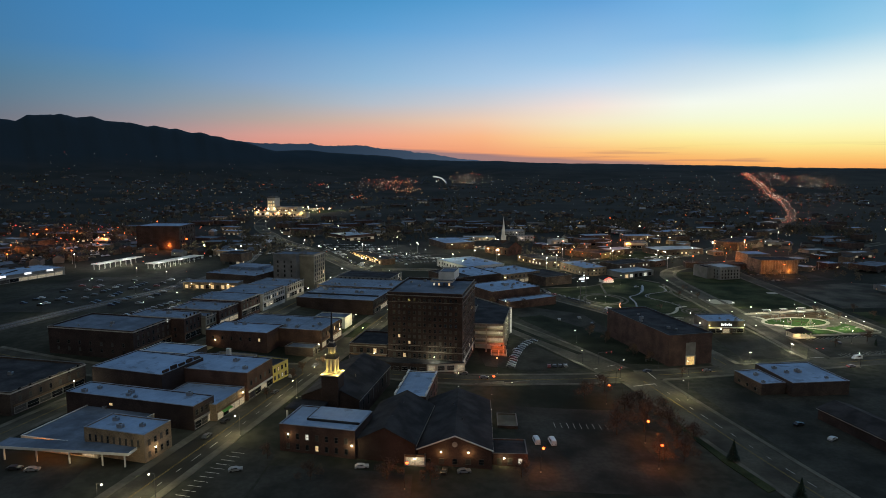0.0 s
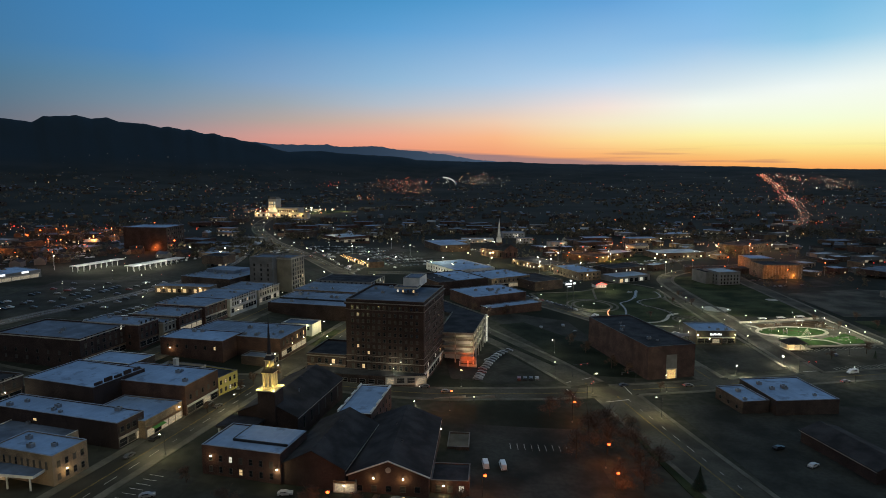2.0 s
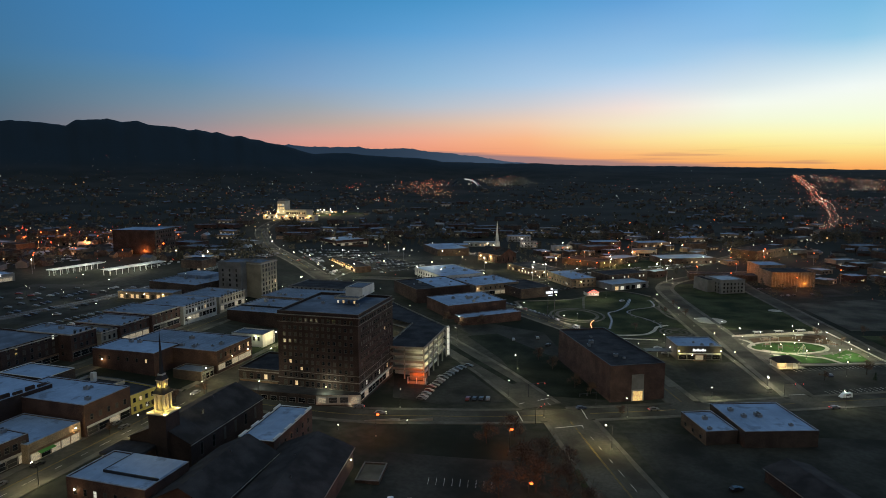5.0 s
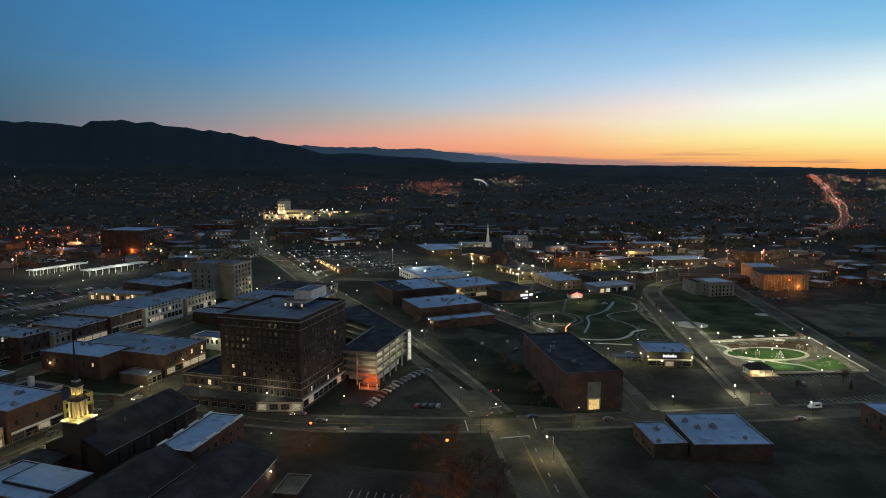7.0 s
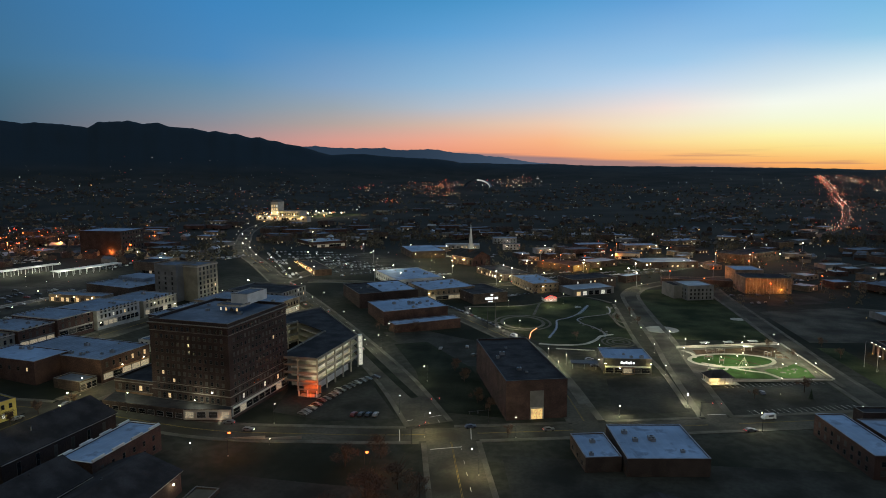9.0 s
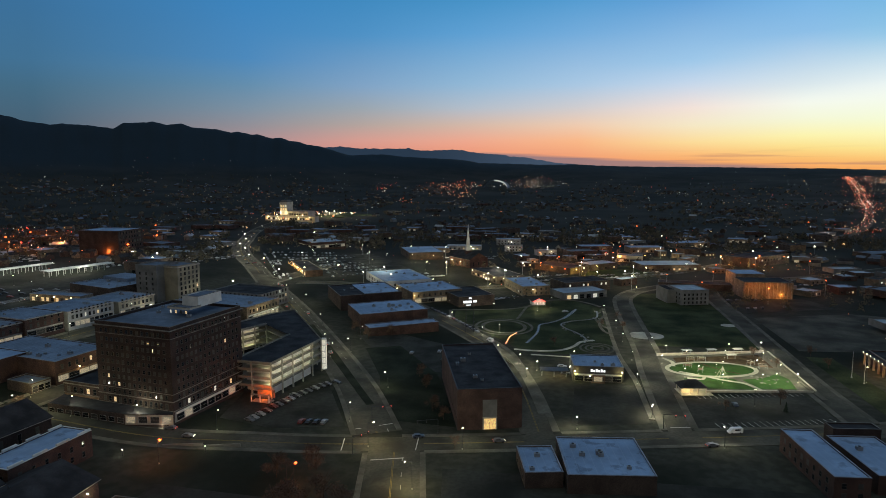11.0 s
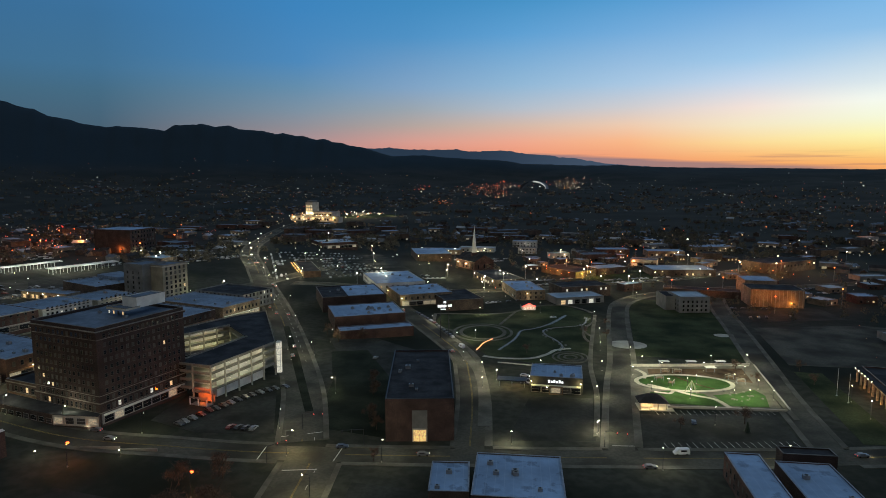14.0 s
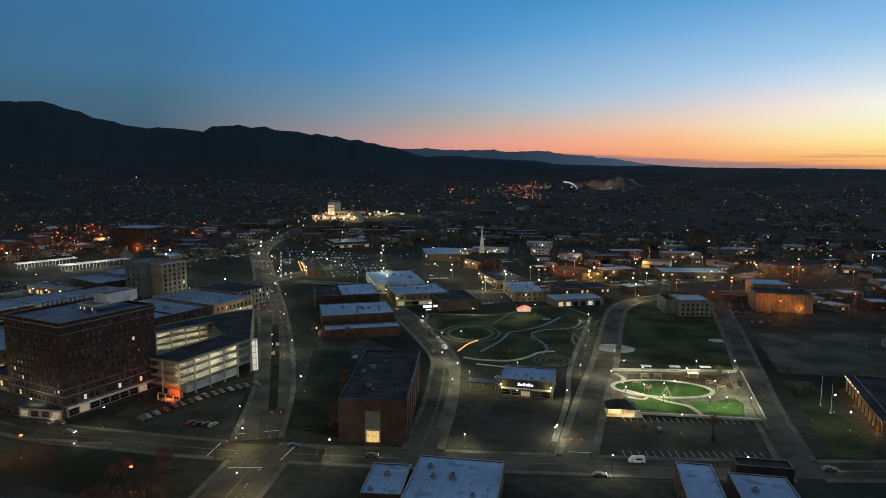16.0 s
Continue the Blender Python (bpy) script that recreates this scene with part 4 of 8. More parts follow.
light(pat, -3, 0, 3.2, 420, (1.0, 0.70, 0.36))
light(pat, 3, 0, 3.2, 420, (1.0, 0.70, 0.36))

# pale-roofed low blocks by the avenue
b = building("low_office", "low brick block with a stained white membrane roof", 160, 278.5, 28, 29, 6, 6.2, BROWN_BRICK, BLUED_WHITE_ROOF, (-1, -1), 0.3)
clutter(b, 5, 11)
b = building("low_office", "small brick annexe with a patched white roof", 146.5, 280, 12.5, 20, 10, 5.2, BROWN_BRICK, BLUED_WHITE_ROOF, (-1, -1), 0.3)
win(b, "l", 3, 1, 1.2, 3, 1.6, 1.4, lit=0)
clutter(b, 2, 12)
b = building("low_office", "long brick block with a smooth pale roof", 252, 286, 11, 37, 4, 8, RED_BRICK, BLUED_WHITE_ROOF, (1, -1), 0.4)
win(b, "l", 8, 2, 1.4, 3.2, 1.4, 1.7, lit=0)
win(b, "f", 2, 2, 1.4, 3.2, 1.4, 1.7, lit=0)
b = building("low_office", "brick block with a pale roof and dark rear wall", 257, 292, 17, 31, 5, 6.2, RED_BRICK, BLUED_WHITE_ROOF, (-1, -1), 0.4)
win(b, "r", 6, 1, 1.4, 3.2, 1.4, 1.7, lit=0)
clutter(b, 2, 13)
b = building("stair_block", "dark rear block over a pale-roofed building", 257, 324, 17, 6, 5, 8.4, DARK_BRICK, DARK_ROOF, (-1, -1), 0.4)
g = gable("long_shed", "long dark gabled shed beside the yard", 168, 238, 16, 34, 12, 4.6, 7.2, DARK_BRICK, SHINGLE)

# church of the lit cupola, with its halls
nave = gable("church", "dark slate-roofed brick church below a floodlit cupola", -40.5, 262, 24, 44, A, 8.4, 13.6, DARK_BRICK, SHINGLE, category="church")
win(nave, "r", 6, 1, 2.5, 3, 1.2, 4.2, lit=0)
win(nave, "l", 6, 1, 2.5, 3, 1.2, 4.2, lit=0)
cup = root("cupola", pose(-43.8, 242.2, 5.4, 0, 0, A), "floodlit cream cupola with open belfry, lantern and thin spire", "cupola")
part("tower_base", boxes((-3.4, 3.4, -3.4, 3.4, -1, 17.8)), DARK_BRICK, cup)
part("ledge", boxes((-3.8, 3.8, -3.8, 3.8, 17.8, 18.2)), CREAM, cup)
part("plinth", boxes((-2.2, 2.2, -2.2, 2.2, 18.2, 18.9)), CREAM, cup)


def tier(half, z0, z1, n, r):
    """Square open stage: square posts along each side, a dark core and a cornice."""
    part("belfry_core", boxes((-half * 0.55, half * 0.55, -half * 0.55, half * 0.55, z0, z1)), CREAM, cup)
    spots = [-half + r + (2 * half - 2 * r) * i / n for i in range(n + 1)]
    for sx in spots:
        for sy in spots:
            if abs(sx) > half - r - 0.01 or abs(sy) > half - r - 0.01:
                part("belfry_post", boxes((sx - r, sx + r, sy - r, sy + r, z0, z1)), CREAM, cup)
    part("cornice", boxes((-half - 0.25, half + 0.25, -half - 0.25, half + 0.25, z1, z1 + 0.35)), CREAM, cup)


def hip(r0, r1, z0, z1, name):
    b_ = cyl(bmesh.new(), r0 * 1.414, r1 * 1.414, z0, z1, 4)
    b_.transform(Matrix.Rotation(math.pi / 4, 4, "Z"))
    part(name, b_, SHINGLE, cup)


tier(1.95, 18.9, 24.0, 2, 0.33)
hip(2.3, 1.3, 24.35, 26.3, "belfry_roof")
tier(1.2, 26.3, 28.6, 3, 0.16)
hip(1.55, 0.9, 28.95, 30.4, "lantern_roof")
part("cap", boxes((-0.95, 0.95, -0.95, 0.95, 30.4, 30.9)), TRIM, cup)
part("spire", cyl(bmesh.new(), 0.75, 0.05, 30.9, 45.5, 8), SHINGLE, cup)
for sx, sy in ((-3.3, -3.3), (3.3, -3.3), (3.3, 3.3), (-3.3, 3.3)):
    light(cup, sx, sy, 18.7, 800, (1.0, 0.74, 0.16), 0.25)
for sx, sy in ((0, -1.75), (1.75, 0)):
    light(cup, sx, sy, 26.6, 110, (1.0, 0.74, 0.16), 0.15)
porch = root("portico", pose(-53, 236, 5.4, 0, 0, A), "dark-roofed church portico with white columns", "portico")
part("pediment", boxes((-7, 7, -5, 5, 6.6, 7.4)), SHINGLE, porch)
for s in (-6.2, -2.2, 2.2, 6.2):
    part("column", cyl(bmesh.new(), 0.45, 0.4, 0, 6.6, 10, s, -4.3), WHITE_WALL, porch)
part("rear_wall", boxes((-7, 7, 4, 5, -1, 6.6)), DARK_BRICK, porch)
b = building("church_hall", "brick church hall with a white roof in two levels", -30, 205, 28, 18, -13, 9.6, RED_BRICK, BLUED_WHITE_ROOF, (1, -1), 0.3, "hall")
part("roof_step", boxes((-6, 13.6, -3, 8.6, 9.6, 10.3)), BLUED_WHITE_ROOF, b)
part("roof_edge", boxes((-6.2, -5.9, -3.2, 8.6, 9.6, 10.45), (-6.2, 13.6, -3.3, -3.0, 9.6, 10.45)), DARK_METAL, b)
win(b, "f", 7, 2, 1.2, 3.8, 1.1, 1.9, lit=0.06)
win(b, "r", 5, 2, 1.2, 3.8, 1.1, 1.9, lit=0)
wall_lamp(b, "f", -10.5, 6.8, 200)
wall_lamp(b, "f", 13, 5.0, 600, (1.0, 0.8, 0.4))
b = building("parapet_hall", "narrow brick hall with a pale roof and stepped white parapets", -6.8, 243, 13, 31, -8, 8.6, RED_BRICK, BLUED_WHITE_ROOF, (1, -1), 0.5, "hall", cap=WHITE_WALL)
for s in (-1, 1):
    for k in range(4):
        part("raised_coping", boxes((s * 6.3 - 0.32, s * 6.3 + 0.32, -15.2 + k * 8.4, -10.2 + k * 8.4, 9.2, 9.75)), WHITE_WALL, b)
win(b, "r", 6, 2, 1.0, 3.6, 1.1, 1.8, lit=0)
win(b, "f", 3, 2, 1.0, 3.6, 1.1, 1.8, lit=0)
g = gable("church_wing", "dark shingled church wing with a deep roof", -17, 222, 21, 36, -9, 7.0, 12.2, DARK_BRICK, SHINGLE)
win(g, "r", 7, 1, 2.0, 3, 1.0, 2.0, lit=0.15)
wall_lamp(g, "r", 6, 4.2, 260)
wall_lamp(g, "r", 12, 4.2, 160)
hall2 = gable("brick_hall", "broad red-brick gabled hall with a round vent and two lamps", 5.2, 226, 25, 46, -3, 6.2, 11.0, RED_BRICK, SHINGLE, category="hall")
part("round_vent", cyl(bmesh.new(), 0.9, 0.9, 0, 0.2, 16), TRIM, hall2, "", pose(0, -23, 8.0, 90, 0, 0))
part("bargeboard", boxes((0, 13.9, -0.2, 0.1, -0.15, 0.2)), WHITE_WALL, hall2, "", pose(0, -23.5, 11.1, 0, 21.0, 0))
part("bargeboard", boxes((-13.9, 0, -0.2, 0.1, -0.15, 0.2)), WHITE_WALL, hall2, "", pose(0, -23.5, 11.1, 0, -21.0, 0))
win(hall2, "f", 5, 1, 1.0, 3, 1.6, 1.8, lit=0.2)
for s in (-4.6, 4.6):
    wall_lamp(hall2, "f", s, 5.6, 420, (1.0, 0.65, 0.25))
wing = building("entrance_block", "low brick entrance block with a lit porch", 17, 206, 12, 12, -3, 4.2, RED_BRICK, DARK_ROOF, (-1, -1), 0.3)
wall_lamp(wing, "f", -2, 3.2, 420, (1.0, 0.75, 0.35))
win(wing, "f", 3, 1, 0.8, 3, 1.5, 2.0, lit=0.6)
lob = building("glazed_lobby", "small glazed lobby glowing warm at the hall corner", -9.5, 202, 7, 6, -3, 3.4, TRIM, DARK_ROOF, (0, -1), 0.2)
shopfront(lob, "f", 2, 1.0)
wall_lamp(lob, "f", 0, 2.9, 160, (1.0, 0.85, 0.5))
porch2 = building("side_porch", "raised concrete side porch lit by a wall lamp", 21.5, 238, 8, 13, -3, 0.6, BROWN_BRICK, PAVING, (-1, -1), 0.5)
wall_lamp(hall2, "r", 18, 4.4, 420, (1.0, 0.95, 0.6))

for x_, y_, z_ in ((-36.5, 255, 13.0), (-38.5, 268, 13.0), (-15, 228, 11.6), (-18, 214, 11.6), (4, 232, 10.4), (7, 218, 10.4)):
    u = root("roof_vent", pose(x_, y_, gz(x_, y_) + z_ - 0.9, 0, 0, A), "small metal roof vent on dark shingles", "roof vent", "roof vents")
    part("flue", cyl(bmesh.new(), 0.22, 0.22, 0, 1.5, 8), STEEL, u)
    part("cowl", cyl(bmesh.new(), 0.42, 0.1, 1.5, 1.85, 8), DARK_METAL, u)

# old main street, west side, from the filling canopy up
b = building("street_office", "two-storey tan brick corner building with narrow windows", -100, 201.5, 25, 13, -16, 9.6, TAN_BRICK, BLUED_WHITE_ROOF, (1, -1), 0.5)
win(b, "f", 9, 1, 5.4, 3, 0.7, 2.3, lit=0)
win(b, "r", 4, 2, 1.4, 4.2, 1.1, 1.9, lit=0.1)
wall_lamp(b, "r", -2, 4.2, 300)
clutter(b, 3, 21)
canopy = building("filling_station", "low flat-roofed garage with a white-edged roof", -118, 205, 32, 34, -14, 4.6, CREAM, GREY_ROOF, (1, -1), 0.25, "garage", cap=WHITE_WALL)
shopfront(canopy, "f", 6, 0.65)
clutter(canopy, 4, 22)
cn = root("canopy", pose(-127, 204.5, 6.3, 0, 0, -7), "long thin white-edged forecourt canopy lit from below", "canopy")
light(cn, -12, 1.5, 3.0, 700, (1.0, 0.30, 0.06), 0.4)
light(cn, 4, -1, 3.2, 260, (1.0, 0.8, 0.45), 0.4)
part("slab", boxes((-25, 24, -4, 3, 4.0, 4.4)), GREY_ROOF, cn)
part("fascia", boxes((-25.1, 24.1, -4.15, -4.0, 3.7, 4.6), (24.0, 24.15, -4, 3, 3.7, 4.6)), WHITE_WALL, cn)
for s in (-22, -10, 2, 14, 22):
    part("post", boxes((s - 0.2, s + 0.2, -3.2, -2.8, -1, 4.0)), WHITE_WALL, cn)
light(cn, -3, -1, 3.2, 420, (1.0, 0.30, 0.06), 0.4)
light(cn, 3, -1, 3.2, 300, (1.0, 0.36, 0.08), 0.4)
light(cn, -18, -1, 3.4, 160, (1.0, 0.85, 0.55), 0.4)
b = building("shop_row", "long two-storey dark brick shop with a pale roof", -94, 228, 60, 12.5, -16, 9.2, DARK_BRICK, BLUED_WHITE_ROOF, (1, -1), 0.6)
win(b, "r", 4, 1, 5.6, 3, 1.6, 2.0, lit=0)
shopfront(b, "r", 3, 0.7)
win(b, "f", 1, 1, 6.0, 3, 1.6, 0.9, lit=1.0, shift=-8)
wall_lamp(b, "r", 4, 3.6, 350)
clutter(b, 6, 23)
b = building("shop", "single-storey tan shopfront with a green awning", -88.5, 236.5, 27, 21, -13, 6.6, TAN_BRICK, BLUED_WHITE_ROOF, (1, -1), 0.5, "shop")
shopfront(b, "r", 5, 0.6)
part("awning", boxes((0, 6, -1.6, 0, -0.1, 0.1)), mat("green_awning", (0.10, 0.30, 0.06), 0.8), b, "green awning", b.matrix_basis.inverted() @ b.matrix_basis @ face_pose("r", 27, 21, -7, 3.2) @ pose(0, 0, 0, 14, 0, 0))
wall_lamp(b, "r", 8, 5.6, 500)
b = building("brick_block", "tall plain brick block with a broad white roof", -83, 258.5, 42, 22, -13, 12.0, RED_BRICK, BLUED_WHITE_ROOF, (1, -1), 0.5)
shopfront(b, "r", 4, 0.4)
win(b, "r", 5, 1, 6.0, 3, 1.2, 2.0, lit=0)
clutter(b, 4, 24)
b = building("brick_block", "high brick block with a clean white roof and stepped parapet", -116.5, 252.5, 37, 26, -18, 13.2, DARK_BRICK, BLUED_WHITE_ROOF, (1, -1), 0.8)
for k in range(5):
    part("parapet_step", boxes((17.9, 18.6, -12 + k * 4.8, -8.5 + k * 4.8, 13.9, 14.9 + 0.5 * (k % 2))), DARK_BRICK, b)
win(b, "l", 6, 2, 5.5, 3.6, 1.1, 1.9, lit=0)
b = building("brick_block", "small brick block with a white roof and pale parapet", -121, 289, 26, 15, -14, 10.5, BROWN_BRICK, BLUED_WHITE_ROOF, (1, -1), 1.0, cap=WHITE_WALL)
b = building("white_block", "low white-walled rear block with stepped parapets", -92, 287, 20, 9, -14, 8.2, CREAM, DARK_ROOF, (1, -1), 1.0)
part("chimney", boxes((-4, -2.2, 0, 1.8, 8.2, 12.2)), WHITE_WALL, b)
b = building("yellow_shop", "yellow-painted two-storey shop lit by a street lamp", -78.5, 280, 20, 13, -20, 7.6, YELLOW_WALL, DARK_ROOF, (1, -1), 0.5, "shop")
win(b, "r", 4, 2, 1.2, 3.6, 1.1, 1.7, lit=0.1)
win(b, "f", 5, 2, 1.2, 3.6, 1.1, 1.7, lit=0.0)
b = building("brick_block", "brick block with white roof above a lamp-lit yard wall", -95, 328, 36, 19, -12, 9.6, RED_BRICK, BLUED_WHITE_ROOF, (1, -1), 0.6)
wall_lamp(b, "f", -12, 5.0, 420)
win(b, "f", 6, 1, 5.0, 3, 1.1, 1.7, lit=0.05)
clutter(b, 2, 25)
b = building("small_shop", "low white-trimmed shop with red signs", -68.5, 321.5, 16, 9, -14, 4.2, BROWN_BRICK, GREY_ROOF, (1, -1), 0.4, "shop")
shopfront(b, "r", 3, 0.4)
b = building("corner_block", "two-storey red-brick corner block with a patched pale roof", -66, 333, 56, 29, -13, 9.8, RED_BRICK, WORN_ROOF, (1, -1), 0.7)
win(b, "r", 7, 1, 6.0, 3, 1.2, 2.2, lit=0.1)
shopfront(b, "r", 5, 0.6)
wall_lamp(b, "r", -3, 5.0, 500)
wall_lamp(b, "r", 10, 5.0, 220)
clutter(b, 7, 26)
b = building("white_hall", "pale-fronted hall bathed in greenish light", -60.5, 380, 20, 12, -13, 6.4, WHITE_WALL, GREY_ROOF, (1, -1), 0.5)
win(b, "f", 6, 1, 3.5, 3, 1.2, 2.0, lit=0)
wall_lamp(b, "f", 6, 6.2, 520, (0.95, 1.0, 0.55))
b = building("main_street_block", "long brick block with pale roofs in strips", -47, 417, 56, 40, -13, 9.2, DARK_BRICK, WORN_ROOF, (1, -1), 0.6)
shopfront(b, "r", 8, 0.6)
win(b, "r", 9, 1, 5.6, 3, 1.2, 2.0, lit=0.05)
clutter(b, 8, 27)
part("roof_ridge", boxes((-27, 27, -6, -5.4, 9.2, 10.2)), DARK_METAL, b)
b = building("main_street_block", "white-fronted shops with pale roof on main street", -35.5, 461, 62, 34, -13, 9.6, TAN_BRICK, WORN_ROOF, (1, -1), 0.6)
shopfront(b, "r", 7, 0.6)
win(b, "r", 9, 1, 5.6, 3, 1.2, 2.0, lit=0.05)
clutter(b, 6, 28)
b = building("main_street_block", "three-storey pale brick block with rows of dark windows", -42, 497, 46, 32, -13, 10.5, GREY_WALL, DARK_ROOF, (1, -1), 0.6)
win(b, "r", 8, 3, 1.5, 3.6, 1.3, 2.0, lit=0.03)
win(b, "f", 11, 2, 5.0, 3.6, 1.3, 2.0, lit=0.02)

DULL_WHITE = mat("dull_white_paint", (0.36, 0.36, 0.34), 0.85, 0.3, 0.12, 1.0, 0.15)
DULL_CREAM = mat("dull_cream_paint", (0.30, 0.27, 0.21), 0.85, 0.3, 0.12, 1.0, 0.15)
# second street, west side
for nm, lb, x, y, w, d, h, wall, roof, sh, wn in (
        ("brick_row", "dark two-storey brick building with a blue-grey roof", -184, 205, 50, 30, 8.2, DARK_BRICK, WORN_ROOF, 0.3, 5),
        ("brick_row", "two-storey tan brick row with tall windows", -172.5, 242, 52, 39, 9.2, BROWN_BRICK, DARK_ROOF, 0.15, 7),
        ("brick_row", "three-storey dark brick block with stone bands", -161, 314, 52, 31, 13.0, DARK_BRICK, GREY_ROOF, 0.1, 7),
        ("brick_row", "three-storey red-brick corner block with pale roof", -150.5, 346.5, 36, 16, 12.2, RED_BRICK, WORN_ROOF, 0.3, 4),
        ("brick_row", "cream-fronted two-storey shop in the row", -146, 364, 24, 11, 9.0, DULL_CREAM, GREY_ROOF, 0.3, 3),
        ("brick_row", "two-storey red-brick row with white shopfronts", -143, 376.5, 32, 22, 9.4, RED_BRICK, WORN_ROOF, 0.7, 5),
        ("brick_row", "two-storey red-brick row with big pale windows", -137.5, 399.5, 36, 24, 10.0, RED_BRICK, WORN_ROOF, 0.6, 5),
        ("brick_row", "white two-storey shop with a grid of windows", -131, 425, 34, 33, 9.4, DULL_WHITE, WORN_ROOF, 0.2, 10),
        ("brick_row", "pale two-storey shops stepping down the street", -122.5, 460, 32, 30, 9.0, DULL_CREAM, WORN_ROOF, 0.3, 8)):
    k = 1 - rise(*plan(x, y)) / 98.5
    w, d = round(w * k, 1), round(d * k, 1)
    b = building(nm, lb, x, y, w, d, -13, h, wall, roof, (1, -1), 0.7, "shop row", "brick shop row")
    shopfront(b, "r", max(3, wn - 1), sh)
    for r in range(int((h - 5) // 3.3) + 1):
        win(b, "r", wn, 1, 5.0 + r * 3.4, 3, 1.2, 2.0, lit=0.02, blind=0.4)
    win(b, "f", max(3, int(w // 7)), max(1, int(h // 4) - 1), 1.6, 3.6, 1.1, 1.7, lit=0.02)
    band(b, h - 0.2, 0.5, 0.25)
    clutter(b, 3, int(y))
b = building("market_hall", "brick market hall with pale roofs on two levels", -168, 516, 46, 48, -20, 7.0, BROWN_BRICK, WORN_ROOF, (1, -1), 0.5)
part("clerestory", boxes((-20, 8, 0, 18, 7.0, 9.4)), WORN_ROOF, b)
clutter(b, 8, 31)
b = building("arcade", "low restaurant with a row of warm-lit arches", -178, 498, 42, 11, -6, 4.8, TAN_BRICK, WORN_ROOF, (1, -1), 0.4)
w, d, _ = b["size"]
glaze(b, "f", w, d, 10, 0.5, 2.3, 2.6, 0.8, TAN_BRICK, 0.95, 0.1, (WARM, None))
for s in (-14, 0, 14):
    wall_lamp(b, "f", s, 4.0, 220, (1.0, 0.62, 0.2))
TAN_WALL = mat("tan_render", (0.24, 0.215, 0.16), 0.85, 0.25, 0.1, 1.0, 0.15)
b = building("office_tower", "seven-storey pale office block with a windowless flank", -110, 509, 18, 22, -12, 25.5, TAN_WALL, GREY_ROOF, (1, -1), 0.8, "office block")
win(b, "r", 5, 7, 2.0, 3.4, 1.6, 2.1, lit=0.05)
win(b, "f", 1, 6, 4.0, 3.4, 1.2, 1.8, lit=0.0, shift=-6)
band(b, 25.0, 0.6, 0.4)
b2 = building("office_tower", "lower grey rear block of the office tower", -128, 512.5, 19, 21, -12, 24.5, GREY_WALL, GREY_ROOF, (1, -1), 0.8, "office block")
win(b2, "f", 3, 5, 4.0, 3.6, 1.2, 1.8, lit=0.02)

# beyond the avenue
b = building("brick_store", "long brick store with a pale gravel roof", 77, 494, 46, 36, 30, 9.6, RED_BRICK, BLUED_WHITE_ROOF, (1, -1), 0.7)
win(b, "f", 6, 1, 2.0, 3, 1.4, 1.6, lit=0.05)
clutter(b, 9, 33)
b = building("brick_store", "low brick lean-to with a pale roof strip", 87, 478, 46, 11, 30, 5.6, RED_BRICK, BLUED_WHITE_ROOF, (1, -1), 0.4)
b = building("brick_store", "dark brick warehouse with a pale roof at one end", 50, 537, 46, 46, 30, 10.6, DARK_BRICK, DARK_ROOF, (1, -1), 0.6)
part("roof_patch", boxes((-4, 22.4, -18, 22, 10.6, 10.8)), BLUED_WHITE_ROOF, b)
clutter(b, 6, 34)
b = building("shop_block", "two-storey white-cornered shop with pale roof", 60, 612, 42, 60, 30, 8.8, WHITE_WALL, BLUED_WHITE_ROOF, (1, -1), 0.6)
win(b, "f", 8, 2, 1.4, 3.6, 1.4, 1.9, lit=0.1)
win(b, "l", 10, 2, 1.4, 3.6, 1.4, 1.9, lit=0.05)
wall_lamp(b, "r", -24, 6, 600, (1.0, 0.85, 0.5))
clutter(b, 6, 35)
b = building("shop_block", "brick shop block with a lamp-lit gable and pale roof", 90, 580, 42, 40, 32, 8.6, TAN_BRICK, BLUED_WHITE_ROOF, (1, -1), 0.6)
shopfront(b, "f", 7, 0.5)
win(b, "f", 8, 1, 5.2, 3, 1.3, 1.8, lit=0.05)
wall_lamp(b, "f", -20, 6.5, 900, (1.0, 0.80, 0.35))
wall_lamp(b, "l", -16, 6.5, 900, (1.0, 0.80, 0.35))
clutter(b, 5, 36)
b = building("shop_block", "dark flat-roofed hall beside the park", 117, 566, 30, 40, 30, 7.6, BROWN_BRICK, DARK_ROOF, (1, -1), 0.4)
sg = root("billboard", pose(107.5, 476, gz(107, 476), 0, 0, 24), "tall lit roadside sign of white panels on two steel posts", "sign")
for x_ in (-2.6, 2.6):
    part("sign_post", cyl(bmesh.new(), 0.28, 0.22, -0.3, 21.5, 8, x_, 0.0), DARK_METAL, sg)
for x0_, x1_, z0_, z1_ in ((-4.4, 1.0, 19.6, 21.1), (2.0, 4.4, 19.8, 21.1), (-0.8, 0.9, 22.1, 23.2), (-2.6, 0.6, 18.0, 18.6)):
    part("sign_back", boxes((x0_ - 0.15, x1_ + 0.15, -0.25, 0.35, z0_ - 0.15, z1_ + 0.15)), DARK_METAL, sg)
    part("sign_face", boxes((x0_, x1_, -0.33, -0.25, z0_, z1_)), SIGN, sg, "glowing white sign face")
b = building("shop_block", "brick shop with a pale blue roof and lit gable", 160, 611, 24, 46, 22, 7.8, TAN_BRICK, BLUED_WHITE_ROOF, (1, -1), 0.5)
wall_lamp(b, "f", -3, 5.5, 700, (1.0, 0.75, 0.35))
win(b, "f", 5, 2, 1.4, 3.4, 1.2, 1.6, lit=0.1)
win(b, "l", 8, 1, 2.0, 3.4, 1.4, 1.6, lit=0.1)
